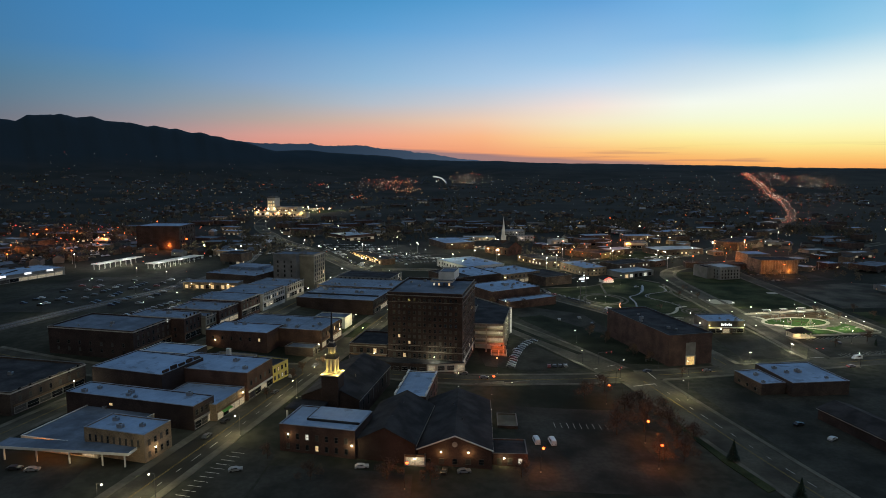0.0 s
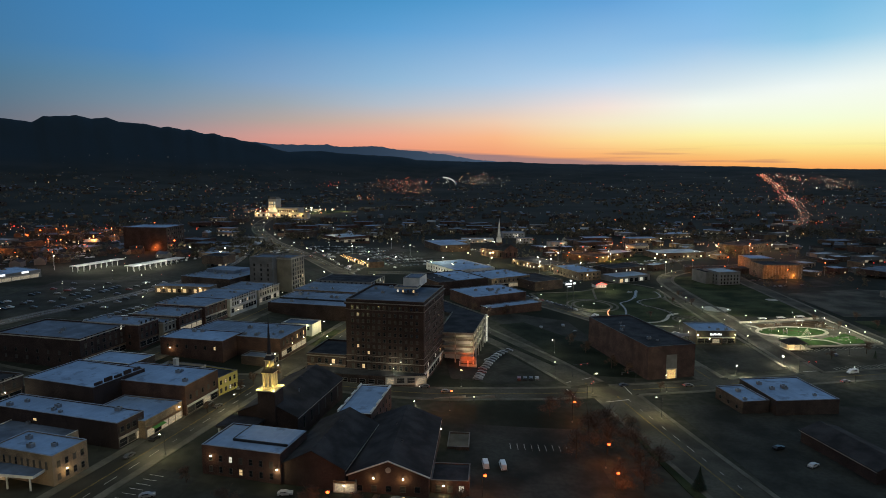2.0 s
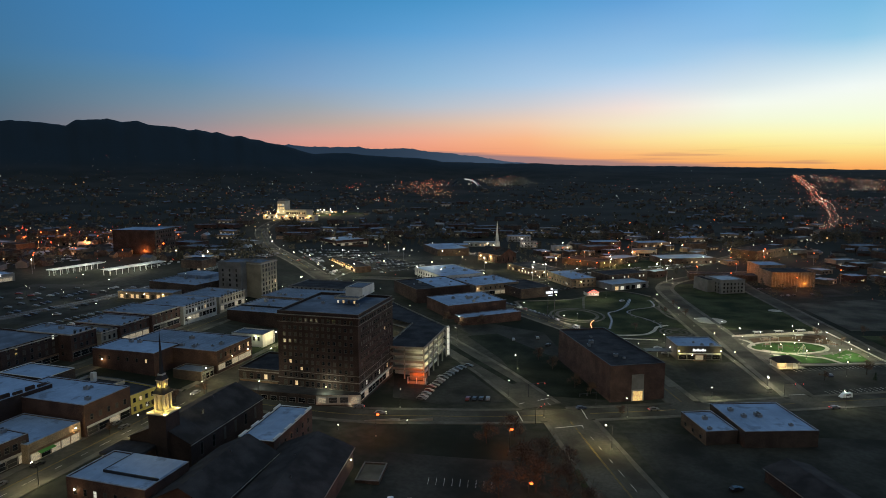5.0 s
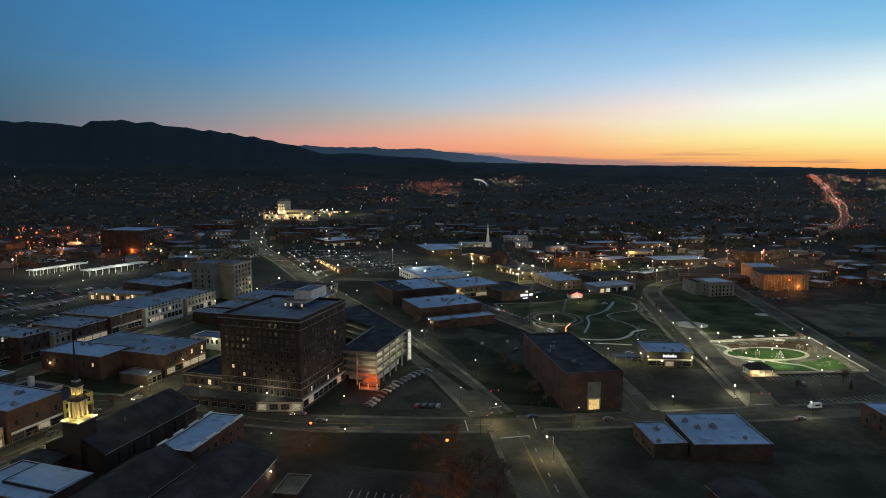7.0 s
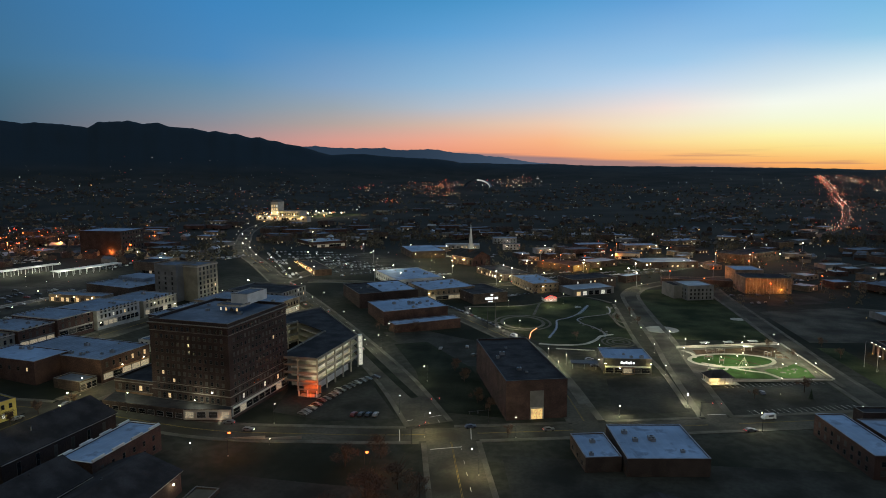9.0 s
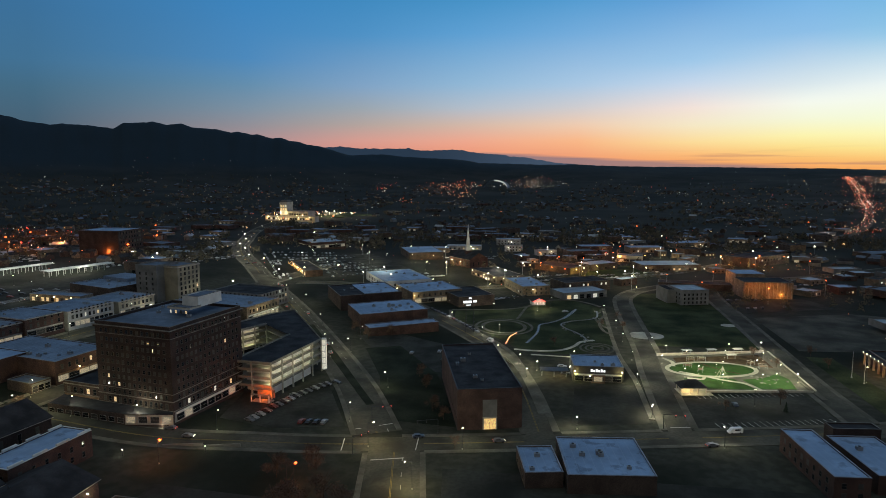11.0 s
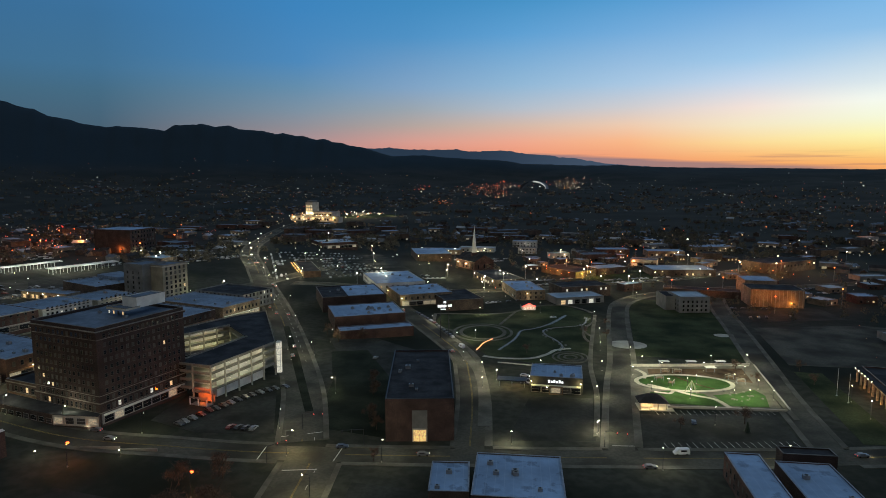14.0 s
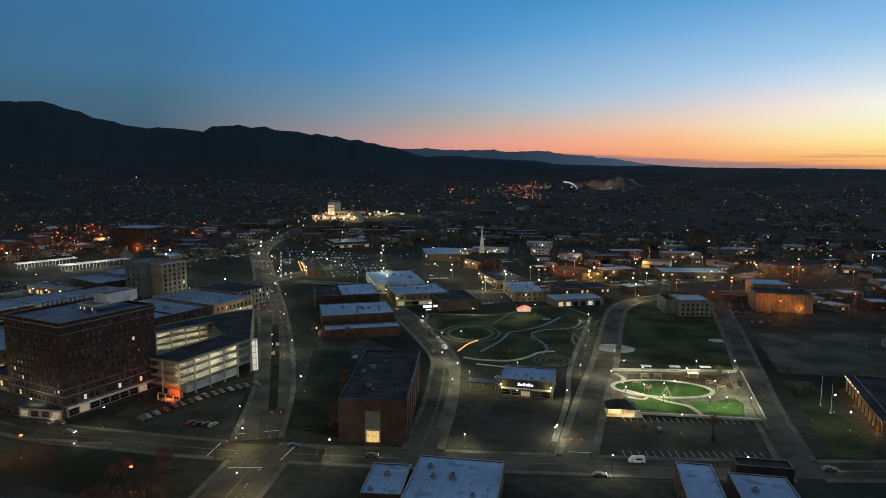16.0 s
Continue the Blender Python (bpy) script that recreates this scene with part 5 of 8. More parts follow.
clutter(b, 4, 37)
b = building("long_shed", "long low shed with pale doors and tin roof", 206, 610, 40, 22, 28, 5.2, GREY_WALL, TIN, (1, -1), 0.2)
win(b, "f", 6, 1, 0.3, 3, 3.8, 3.2, lit=0.15)
b = building("shop_block", "dark flat-roofed block with lit upper windows", 212, 640, 44, 26, 28, 8.6, BROWN_BRICK, DARK_ROOF, (1, -1), 0.4)
win(b, "f", 9, 1, 5.4, 3, 1.6, 1.8, lit=0.5)
dn = gable("diner", "small diner outlined in red neon", 150, 572, 10, 8, 15, 3.0, 5.0, WHITE_WALL, SHINGLE, category="diner")
for s in (-1, 1):
    part("neon_tube", boxes((0, 5.6, -0.1, 0.1, -0.06, 0.06)), RED_LIGHT, dn, "red neon tube", pose(0, -4.6, 5.3, 0, 21.8 if s > 0 else 158.2, 0))
part("neon_tube", boxes((-5.2, 5.2, -4.4, -4.25, 2.8, 2.94)), RED_LIGHT, dn, "red neon tube")
glaze(dn, "f", 10, 8, 4, 0.8, 1.5, 1.5, 1.0, TRIM, 0.9, 0.0, (COOL, None))
light(dn, 0, -5.5, 2.6, 140, (1.0, 0.25, 0.18))
b = building("white_apartments", "three-storey white house block with lit windows", 259, 583, 22, 24, 14, 11.4, GREY_WALL, TIN, (-1, -1), 0.4)
win(b, "f", 6, 3, 1.2, 3.1, 1.1, 1.6, lit=0.1, blind=0.1)
win(b, "l", 5, 3, 1.2, 3.1, 1.1, 1.6, lit=0.05)
b = building("rear_block", "dark rear block beside the white apartments", 250, 590, 8, 22, 12, 10.2, GREY_WALL, DARK_ROOF, (-1, -1), 0.4)
b = building("metal_shed", "big ribbed metal shed lit orange by sodium lamps", 314.5, 618, 38, 26, 2, 13.2, TAN_BRICK, DARK_ROOF, (-1, -1), 0.3)
for k in range(14):
    part("rib", boxes((-18 + k * 2.75, -17.8 + k * 2.75, -13.12, -13.0, 0, 13.2)), TRIM, b)
wall_lamp(b, "f", 10, 4.0, 1800, (1.0, 0.38, 0.06), ORANGE_BULB)
light(b, 0, -24, 9, 3200, (1.0, 0.30, 0.04), 0.5)
light(b, -16, -22, 9, 1500, (1.0, 0.30, 0.04), 0.5)
b = building("metal_shed", "pale-roofed upper shed behind the ribbed shed", 318, 652, 24, 26, 2, 14.5, TAN_BRICK, BLUED_WHITE_ROOF, (-1, -1), 0.3)
b = building("long_shed", "long low dark shed behind the white apartments", 255, 655, 60, 14, -8, 5.4, BROWN_BRICK, DARK_ROOF, (-1, -1), 0.2)
b = building("long_roof", "long low building with a bright tin roof", 256, 750, 62, 34, 12, 6.4, BROWN_BRICK, TIN, (-1, -1), 0.3)
win(b, "f", 10, 1, 1.2, 3, 2.0, 1.8, lit=0.3)
wall_lamp(b, "f", -22, 5, 600, (1.0, 0.75, 0.35))
b = building("depot", "low depot washed by orange sodium light", 182, 720, 49, 28, -44, 6.0, BROWN_BRICK, DARK_ROOF, (1, -1), 0.4)
wall_lamp(b, "f", -16, 5, 2200, (1.0, 0.45, 0.10), ORANGE_BULB)
wall_lamp(b, "f", 0, 5, 2200, (1.0, 0.5, 0.12), ORANGE_BULB)
wall_lamp(b, "r", -6, 5, 6000, (1.0, 0.68, 0.10))
wall_lamp(b, "r", 6, 5, 6000, (1.0, 0.68, 0.10))
b = building("low_hall", "long low dark-roofed hall with a lamp-lit side", 113, 657, 28, 58, 30, 6.2, BROWN_BRICK, DARK_ROOF, (-1, -1), 0.3, "hall")
win(b, "l", 9, 1, 1.2, 3, 2.2, 2.0, lit=0.35)
win(b, "f", 4, 1, 1.2, 3, 2.2, 2.0, lit=0.3)
for s in (-24, 2, 24):
    wall_lamp(b, "l", s, 5.2, 2600, (1.0, 0.78, 0.36))
wall_lamp(b, "f", -8, 5.2, 1800, (1.0, 0.85, 0.45))
b = building("depot_annexe", "tan brick annexe with a dull tin roof", 203, 745, 38, 22, 37, 6.4, BROWN_BRICK, TIN, (-1, -1), 0.3)
win(b, "f", 6, 1, 1.2, 3, 2.0, 1.8, lit=0.2)
wall_lamp(b, "f", -10, 5.0, 2600, (1.0, 0.62, 0.2))
b = building("garage_block", "cream garage washed by a sodium lamp", 239, 822, 28, 18, -10, 7.0, CREAM, GREY_ROOF, (-1, -1), 0.4)
shopfront(b, "f", 4, 0.3)
wall_lamp(b, "f", -11, 6.4, 6500, (1.0, 0.30, 0.05), ORANGE_BULB)
b = building("warehouse", "long brown brick warehouse under a sodium lamp", 372, 790, 74, 32, 40, 10.0, BROWN_BRICK, DARK_ROOF, (-1, -1), 0.5)
win(b, "f", 12, 1, 5.5, 3, 2.0, 1.8, lit=0.05)
wall_lamp(b, "f", 26, 8.5, 1800, (1.0, 0.34, 0.06), ORANGE_BULB)
CLAP_WALL = mat("dull_clapboard", (0.34, 0.34, 0.33), 0.85, 0.3, 0.2, 1.5, 0.2)
b = building("large_house", "white two-storey house with a pale blue roof", 92, 968, 34, 15, 4, 8.5, CLAP_WALL, BLUED_WHITE_ROOF, (-1, -1), 0.2, "house")
win(b, "f", 7, 2, 1.2, 3.6, 1.2, 1.7, lit=0.05)
wall_lamp(b, "f", 4, 5, 420, (1.0, 0.92, 0.8))
b = building("large_house", "white clapboard house with rows of dark windows", 107, 899, 23, 11, 0, 8.0, CLAP_WALL, GREY_ROOF, (-1, -1), 0.2, "house")
win(b, "f", 5, 2, 1.2, 3.6, 1.2, 1.7, lit=0.1)
wall_lamp(b, "f", -6, 5, 420, (1.0, 0.92, 0.8))
for lb_, x_, y_, w_, d_, a_, h_, wl_, rf_ in (("pale-roofed clinic among trees", -14, 868, 52, 20, 4, 5.6, TAN_BRICK, BLUED_WHITE_ROOF), ("low white office with a tin roof", 30, 905, 46, 18, 2, 5.2, CLAP_WALL, TIN), ("pale-roofed workshop near the far street", 265, 905, 44, 24, 10, 6.5, TAN_BRICK, BLUED_WHITE_ROOF),
                                              ("brick workshop with a pale blue roof", 205, 905, 40, 22, 14, 7.0, RED_BRICK, BLUED_WHITE_ROOF), ("long pale-roofed store by the far street", 330, 960, 54, 26, 22, 6.8, TAN_BRICK, BLUED_WHITE_ROOF), ("white store with lit windows", 150, 860, 24, 14, 20, 6.0, CLAP_WALL, GREY_ROOF)):
    b = building("town_store", lb_, x_, y_, w_, d_, a_, h_, wl_, rf_, (-1, -1), 0.4, "store")
    win(b, "f", max(4, w_ // 6), 1, 1.2, 3, 2.0, 1.9, lit=0.3)
    wall_lamp(b, "f", w_ * 0.22, 5.0, 700, (1.0, 0.80, 0.45))
ch = gable("brick_church", "red-brick church with a dark roof beside its white steeple", 78, 748, 24, 38, 42, 9.2, 15.5, RED_BRICK, SHINGLE, (-1, -1), category="church")
win(ch, "l", 6, 1, 1.5, 3, 1.6, 4.8, lit=0.3)
win(ch, "f", 3, 1, 2.0, 3, 1.4, 4.0, lit=0.0)
wall_lamp(ch, "l", 2, 6, 9000, (1.0, 0.70, 0.3))
wall_lamp(ch, "l", -14, 6, 8000, (1.0, 0.70, 0.3))
st = root("steeple", pose(74, 768, 0, 0, 0, 22), "slender pale church steeple in stages", "steeple")
part("tower", boxes((-3.2, 3.2, -3.2, 3.2, 0, 17)), RED_BRICK, st)
part("belfry", boxes((-2.4, 2.4, -2.4, 2.4, 17, 22.5)), WHITE_WALL, st)
part("octagon", cyl(bmesh.new(), 2.0, 1.9, 22.5, 27, 8), WHITE_WALL, st)
part("spire", cyl(bmesh.new(), 1.9, 0.08, 27, 46, 8), WHITE_WALL, st)
b = building("church_annexe", "flat-roofed church annexe with a pale roof", 22, 800, 40, 60, 22, 8.4, BROWN_BRICK, BLUED_WHITE_ROOF, (0, -1), 0.5)
wall_lamp(b, "r", -22, 6, 1800, (1.0, 0.72, 0.3))
wall_lamp(b, "f", 8, 5, 1300, (1.0, 0.72, 0.3))
b = building("retail_block", "brick shops with lit fronts behind a car park", -99, 882, 46, 50, 40, 6.4, RED_BRICK, TIN, (1, -1), 0.8)
shopfront(b, "f", 8, 0.4)
shopfront(b, "l", 6, 0.6)
b = building("brick_warehouse", "massive dark brick warehouse with a pale roof", -332.4, 757.8, 49, 38, -4, 26.0, DARK_BRICK, BLUED_WHITE_ROOF, (1, -1), 0.8)
win(b, "r", 8, 5, 3.0, 4.8, 1.8, 2.6, lit=0.0)
wall_lamp(b, "f", 12, 5, 12000, (1.0, 0.25, 0.05), ORANGE_BULB)
wall_lamp(b, "f", -10, 5, 9000, (1.0, 0.25, 0.05), ORANGE_BULB)
wall_lamp(b, "r", -10, 6, 2500, (1.0, 0.45, 0.15), ORANGE_BULB)
for (x0, y0), (x1, y1), w in (((-259.4, 551.6), (-237.9, 607), 9), ((-306, 548), (-290, 597), 7)):
    mid, ln = ((x0 + x1) / 2, (y0 + y1) / 2), math.hypot(x1 - x0, y1 - y0)
    u = root("platform_roof", pose(*mid, gz(*mid), 0, 0, -math.degrees(math.atan2(x1 - x0, y1 - y0))), "long white open-sided market pavilion lit within", "pavilion")
    part("roof_slab", boxes((-w / 2, w / 2, -ln / 2, ln / 2, 5.0, 5.5)), WHITE_WALL, u)
    part("gutter_edge", boxes((w / 2, w / 2 + 0.2, -ln / 2, ln / 2, 4.7, 5.6), (-w / 2 - 0.2, -w / 2, -ln / 2, ln / 2, 4.7, 5.6)), WHITE_WALL, u)
    for k in range(int(ln // 6)):
        for s in (-1, 1):
            part("post", boxes((s * (w / 2 - 0.6) - 0.15, s * (w / 2 - 0.6) + 0.15, -ln / 2 + 2 + k * 6, -ln / 2 + 2.3 + k * 6, -0.5, 5.0)), WHITE_WALL, u)
        if k % 4 == 1:
            light(u, 0, -ln / 2 + 2 + k * 6, 4.5, 3200, (1.0, 0.95, 0.8), 0.4)
            # extra light added outside, without a fixture, to brighten the roof from above
            light(u, w / 2 + 3, -ln / 2 + 2 + k * 6, 8.5, 4200, (1.0, 0.95, 0.8), 0.4)
b = building("strip_shops", "strip of shops with bright white signs", -392, 512, 34, 62, -24, 6.0, GREY_WALL, BLUED_WHITE_ROOF, (1, -1), 0.6)
shopfront(b, "r", 8, 0.8)
for s in (-20, 0, 18):
    part("sign_box", boxes((-2.6, 2.6, -0.5, 0.0, 0, 1.6)), SIGN, b, "glowing white sign face", face_pose("r", 34, 62, s, 5.0))
# mill and far landmarks
mz = land(-335, 1258)
mill = building("mill", "tall pale mill tower floodlit at the foot of the hills", -338, 1262, 17, 20, -12, 33, CREAM, GREY_ROOF, (0, 0), 0.5, base=mz)
win(mill, "f", 3, 2, 18, 6, 3.6, 4.0, lit=0.9)
part("head_house", boxes((-7, 7, -7, 7, 33.4, 37)), GREY_WALL, mill)
m2 = building("mill", "long floodlit wing of the pale mill", -327, 1258, 46, 26, -12, 16, CREAM, GREY_ROOF, (-1, 0), 0.5, base=mz)
win(m2, "f", 11, 2, 3, 6.0, 2.4, 3.2, lit=0.4)
m3 = building("mill", "low lit front range of the pale mill", -368, 1240, 110, 14, -12, 8, CREAM, GREY_ROOF, (-1, 0), 0.5, base=mz)
win(m3, "f", 18, 1, 1.5, 4, 3.6, 3.6, lit=0.6)
for s in (-9, 9):
    wall_lamp(mill, "f", s * 0.7, 13, 6500, (1.0, 0.85, 0.5))
for s in (-14, -2, 12):
    wall_lamp(m2, "f", s, 9, 4200, (1.0, 0.72, 0.32))
for s in (-48, -26, -4, 20, 44):
    wall_lamp(m3, "f", s, 7, 5000, (1.0, 0.66, 0.25))
pt = building("tavern", "low tavern with a terrace under strings of warm bulbs", -76, 676, 70, 16, 122, 5.0, TIMBER, SHINGLE, (0, 0), 0.3, "tavern")
glaze(pt, "b", 70, 16, 12, 0.6, 4.0, 2.6, 0.9, TIMBER, 0.95, 0.0, (WARM, None))
for k in range(26):
    bm = bmesh.new()
    bmesh.ops.create_icosphere(bm, subdivisions=1, radius=0.34)
    part("string_bulb", bm, WARM_BULB, pt, "", face_pose("b", 70, 16, -34 + k * 2.7, 4.4 + 0.6 * (k % 3), 2 + 2.5 * (k % 2)))
for s in (-24, 0, 24):
    wall_lamp(pt, "b", s, 4.0, 1800, (1.0, 0.6, 0.2))
dome = root("arena_roof", pose(-45, 2900, land(-45, 2900), 0, 0, -4), "far arched arena roof with a pale edge", "arena")
bm = bmesh.new()
for k in range(16):
    a0, a1 = math.pi * k / 16, math.pi * (k + 1) / 16
    q = [(-58 * math.cos(a), 34 * math.sin(a)) for a in (a0, a1)]
    v = [bm.verts.new(p) for p in ((q[0][0], 0, q[0][1]), (q[1][0], 0, q[1][1]), (q[1][0], 90, q[1][1]), (q[0][0], 90, q[0][1]))]
    bm.faces.new(v)
part("vault", bm, GREY_ROOF, dome)
bm = bmesh.new()
for k in range(8, 16):
    a0, a1 = math.pi * k / 16, math.pi * (k + 1) / 16
    q = [(-58 * math.cos(a), 34 * math.sin(a)) for a in (a0, a1)]
    bm.faces.new([bm.verts.new(p) for p in ((q[0][0], -1, q[0][1] - 4), (q[1][0], -1, q[1][1] - 4), (q[1][0], -1, q[1][1] + 2), (q[0][0], -1, q[0][1] + 2))])
part("lit_edge", bm, glow("arena_edge_light", (0.85, 0.85, 0.75), 0.5), dome, "softly lit pale edge")


# ---- playground and park ----
patch("playground_base", [(216.5, 384), (216.5, 441), (277, 456), (276, 391)], 0.10, PAVING, "pale concrete and mulch ground of the playground", "playground ground")
patch("play_mulch", [(224, 424), (224, 438), (272, 450), (272, 426), (262, 430), (240, 434)], 0.14, MULCH, "brown bark mulch bed", "mulch bed")
patch("play_lawn", oval(239.5, 419.5, 22, 11.5, 8), 0.18, TURF, "bright green oval play turf under lamps", "turf")
patch("play_lawn", [(222, 388), (222, 402), (232, 406), (246, 405), (252, 390)], 0.17, TURF, "green turf before the oval path", "turf")
patch("play_lawn", [(254, 391), (250, 404), (262, 409), (270, 416), (273, 408), (271, 393)], 0.17, TURF, "green turf mound with rocks", "turf")


def loop(pts):
    return [Vector(p) for p in pts] + [Vector(pts[0]), Vector(pts[1])]


LAID = []


def path(pts, width, label, material=None, lift=0.22):
    LAID.append(width)
    return strip("footpath", [Vector(p) for p in pts], -width / 2, width / 2, -0.1, lift + 0.004 * len(LAID), material or (PAVING if width in (1.8, 2.4) else CONCRETE), None, label, "footpath")


strip("footpath", loop(oval(239.5, 419.5, 22.6, 12.1, 8)), -1.1, 1.1, -0.1, 0.23, CONCRETE, None, "oval pale concrete path round the turf", "footpath")
path(smooth([(218, 437), (222, 430), (221, 422)], 2), 2.0, "short curved concrete path")
path(smooth([(222, 413), (233, 407), (241, 402), (250, 398), (254, 389)], 2), 2.0, "winding concrete path across the turf")
path(smooth([(233, 407.5), (231, 402), (224, 403)], 2), 1.6, "short concrete spur path")
path(smooth([(236, 430), (243, 420), (252, 413)], 2), 0.9, "narrow tan stepping path on the turf", MULCH)
path([(216, 441.5), (247, 448.8), (277.5, 456)], 1.6, "pale path along the playground wall")
path([(228, 384.5), (252, 388), (277, 391)], 2.0, "pale path along the parking bays")
path([(278, 380), (277.6, 410), (278.4, 460), (280, 500), (282, 525)], 2.4, "long straight pale path beside the street")
wallp = root("low_wall", pose(0, 0, 0), "low pale garden wall round the playground", "wall")
for (x0, y0), (x1, y1) in (((216.5, 443), (277.5, 457.6)), ((228, 383.2), (277, 389.6)), ((278.5, 391), (279.5, 457))):
    ln, a = math.hypot(x1 - x0, y1 - y0), math.degrees(math.atan2(y1 - y0, x1 - x0))
    part("wall_run", boxes((0, ln, -0.2, 0.2, 0, 0.75)), CONCRETE, wallp, "", pose(x0, y0, 0, 0, 0, a))
    part("wall_cap", boxes((-0.1, ln + 0.1, -0.28, 0.28, 0.75, 0.87)), TRIM, wallp, "", pose(x0, y0, 0, 0, 0, a))
pav = root("picnic_pavilion", pose(221, 382.5, 0.1, 0, 0, 8), "small timber pavilion with a dark hipped roof, lit inside", "pavilion")
bm = bmesh.new()
lo = [bm.verts.new(p) for p in ((-6.4, -4.6, 3.2), (6.4, -4.6, 3.2), (6.4, 4.6, 3.2), (-6.4, 4.6, 3.2))]
hi = [bm.verts.new(p) for p in ((-2.0, 0, 6.2), (2.0, 0, 6.2))]
for q in ((lo[0], lo[1], hi[1], hi[0]), (lo[1], lo[2], hi[1]), (lo[2], lo[3], hi[0], hi[1]), (lo[3], lo[0], hi[0]), (lo[3], lo[2], lo[1], lo[0])):
    bm.faces.new(q)
part("hip_roof", bm, SHINGLE, pav)
for sx in (-5.4, -1.8, 1.8, 5.4):
    for sy in (-3.7, 3.7):
        part("post", boxes((sx - 0.18, sx + 0.18, sy - 0.18, sy + 0.18, 0, 3.2)), CREAM, pav)
part("store_room", boxes((-5.0, 0.2, -1.5, 3.2, 0, 3.1)), CREAM, pav)
part("floor_slab", boxes((-6.2, 8.6, -4.6, 4.4, -0.3, 0.14)), CONCRETE, pav)
light(pav, 2.6, -2.4, 2.8, 900, (1.0, 0.72, 0.35), 0.3)
light(pav, -3, -3.4, 2.8, 900, (1.0, 0.72, 0.35), 0.3)
net = root("climbing_net", pose(240.5, 404, 0.2), "rope climbing pyramid on a steel mast", "play equipment")
part("mast", cyl(bmesh.new(), 0.12, 0.1, 0, 6.5), STEEL, net)
for k in range(8):
    a = k * math.pi / 4
    b0 = cyl(bmesh.new(), 0.06, 0.06, 0, 7.2, 5)
    part("rope", b0, CREAM, net, "", pose(3.4 * math.cos(a), 3.4 * math.sin(a), 0, 0, 0, math.degrees(a)) @ pose(0, 0, 0, 0, -28.2, 0))
for x, y, a in ((228, 421, 20), (233, 415, 70), (262, 430, 40), (266, 424, 0), (232, 432, 10), (238, 434, 14)):
    u = root("play_frame", pose(x, y, 0.2, 0, 0, a), "low steel and timber play frame", "play equipment", "play frames")
    for sx in (-1.8, 1.8):
        for sy in (-1, 1):
            part("leg", cyl(bmesh.new(), 0.09, 0.09, 0, 2.4, 6, sx, sy), STEEL, u)
    part("deck", boxes((-1.9, 1.9, -1.1, 1.1, 1.2, 1.35)), TIMBER, u)
    part("rail", boxes((-1.9, 1.9, -1.1, -1.0, 2.2, 2.35), (-1.9, 1.9, 1.0, 1.1, 2.2, 2.35)), CREAM, u)
for x, y in ((233, 446), (247, 449), (262, 452.5), (255, 440)):
    u = root("picnic_shelter", pose(x, y, 0.1, 0, 0, 13), "small pale-roofed picnic shelter on posts", "shelter", "picnic shelters")
    part("canopy", boxes((-2.6, 2.6, -1.4, 1.4, 2.5, 2.7)), WHITE_WALL, u)
    for sx in (-2.2, 2.2):
        part("post", boxes((sx - 0.09, sx + 0.09, -0.09, 0.09, 0, 2.5)), STEEL, u)
    part("bench", boxes((-1.8, 1.8, -0.3, 0.3, 0.4, 0.5)), TIMBER, u)
patch("plaza", oval(217, 485, 11, 9), 0.17, CONCRETE, "round pale concrete plaza beside the street", "plaza")
patch("plaza", oval(276, 520, 5, 4), 0.17, CONCRETE, "small round concrete landing on the lawn", "plaza")
patch("brick_crossing", [(207, 436), (207, 470), (217, 470), (216, 436)], 0.09, RED_BRICK, "red brick paved street table", "crossing")
strip("footpath", loop(oval(128, 496, 14, 17, 10)), -1.2, 1.2, -0.1, 0.22, PAVING, None, "pale ring path on the park lawn", "footpath")
strip("footpath", loop(oval(128, 496, 18.5, 21.5, 10)), -0.9, 0.9, -0.1, 0.21, PAVING, None, "outer ring path on the park lawn", "footpath")
path(smooth([(85.8, 541.6), (91, 517), (99.6, 502), (112, 493)], 3), 2.4, "curving pale park path")
path(smooth([(87, 542), (105.5, 545), (128, 550.6), (142, 561), (150, 577), (163, 589), (178, 590), (190.6, 579), (197, 568)], 4), 2.4, "pale path round the far edge of the park lawn")
path(smooth([(142, 561), (139, 540), (136, 518)], 4), 1.8, "faint path down the park lawn")
path(smooth([(198.7, 562), (197, 513), (195.6, 471), (195.3, 436), (196.5, 416), (198, 391), (197.3, 345)], 4), 2.4, "pale path beside the park street")
path(smooth([(199, 544), (192, 520), (191.7, 497), (194.8, 486)], 3), 1.8, "curving pale path by the street")
path(smooth([(190, 527), (192, 510), (196, 500)], 3), 1.8, "short pale link path")
path(smooth([(137, 443), (148, 441), (163, 444), (171.5, 454), (176, 464), (184, 469)], 3), 2.2, "pale path to the ringed plaza")
path([(146.6, 433.1), (157, 432.4), (168.1, 431.4)], 1.2, "thin straight path behind the restaurant")
path(smooth([(117.6, 466), (127, 442), (136.7, 421), (143.6, 398), (148.4, 374), (153, 345)], 3), 4.6, "broad pale pavement along the park", PAVING)
for k, rad_ in enumerate((9.6, 6.6, 3.4)):
    strip("footpath", loop(oval(184.5, 451, rad_, rad_ * 1.1)), -0.6, 0.6, -0.1, 0.33 + 0.005 * k, PAVING, None, "concentric stone ring of the small plaza", "footpath")
CREEK = smooth([(178.5, 557), (169, 528), (159.4, 512), (152, 505), (150.6, 490), (149, 478), (143.7, 457)], 3)
BROOK = smooth([(193, 552), (190, 529), (172.5, 517), (165.8, 508), (168.6, 496), (172, 491), (177, 481), (179.4, 471), (178, 462)], 3)
strip("pool", CREEK[2:12], -1.2, 1.2, -0.2, 0.15, WATER, None, "pale stepped pool at the head of the creek", "pool")
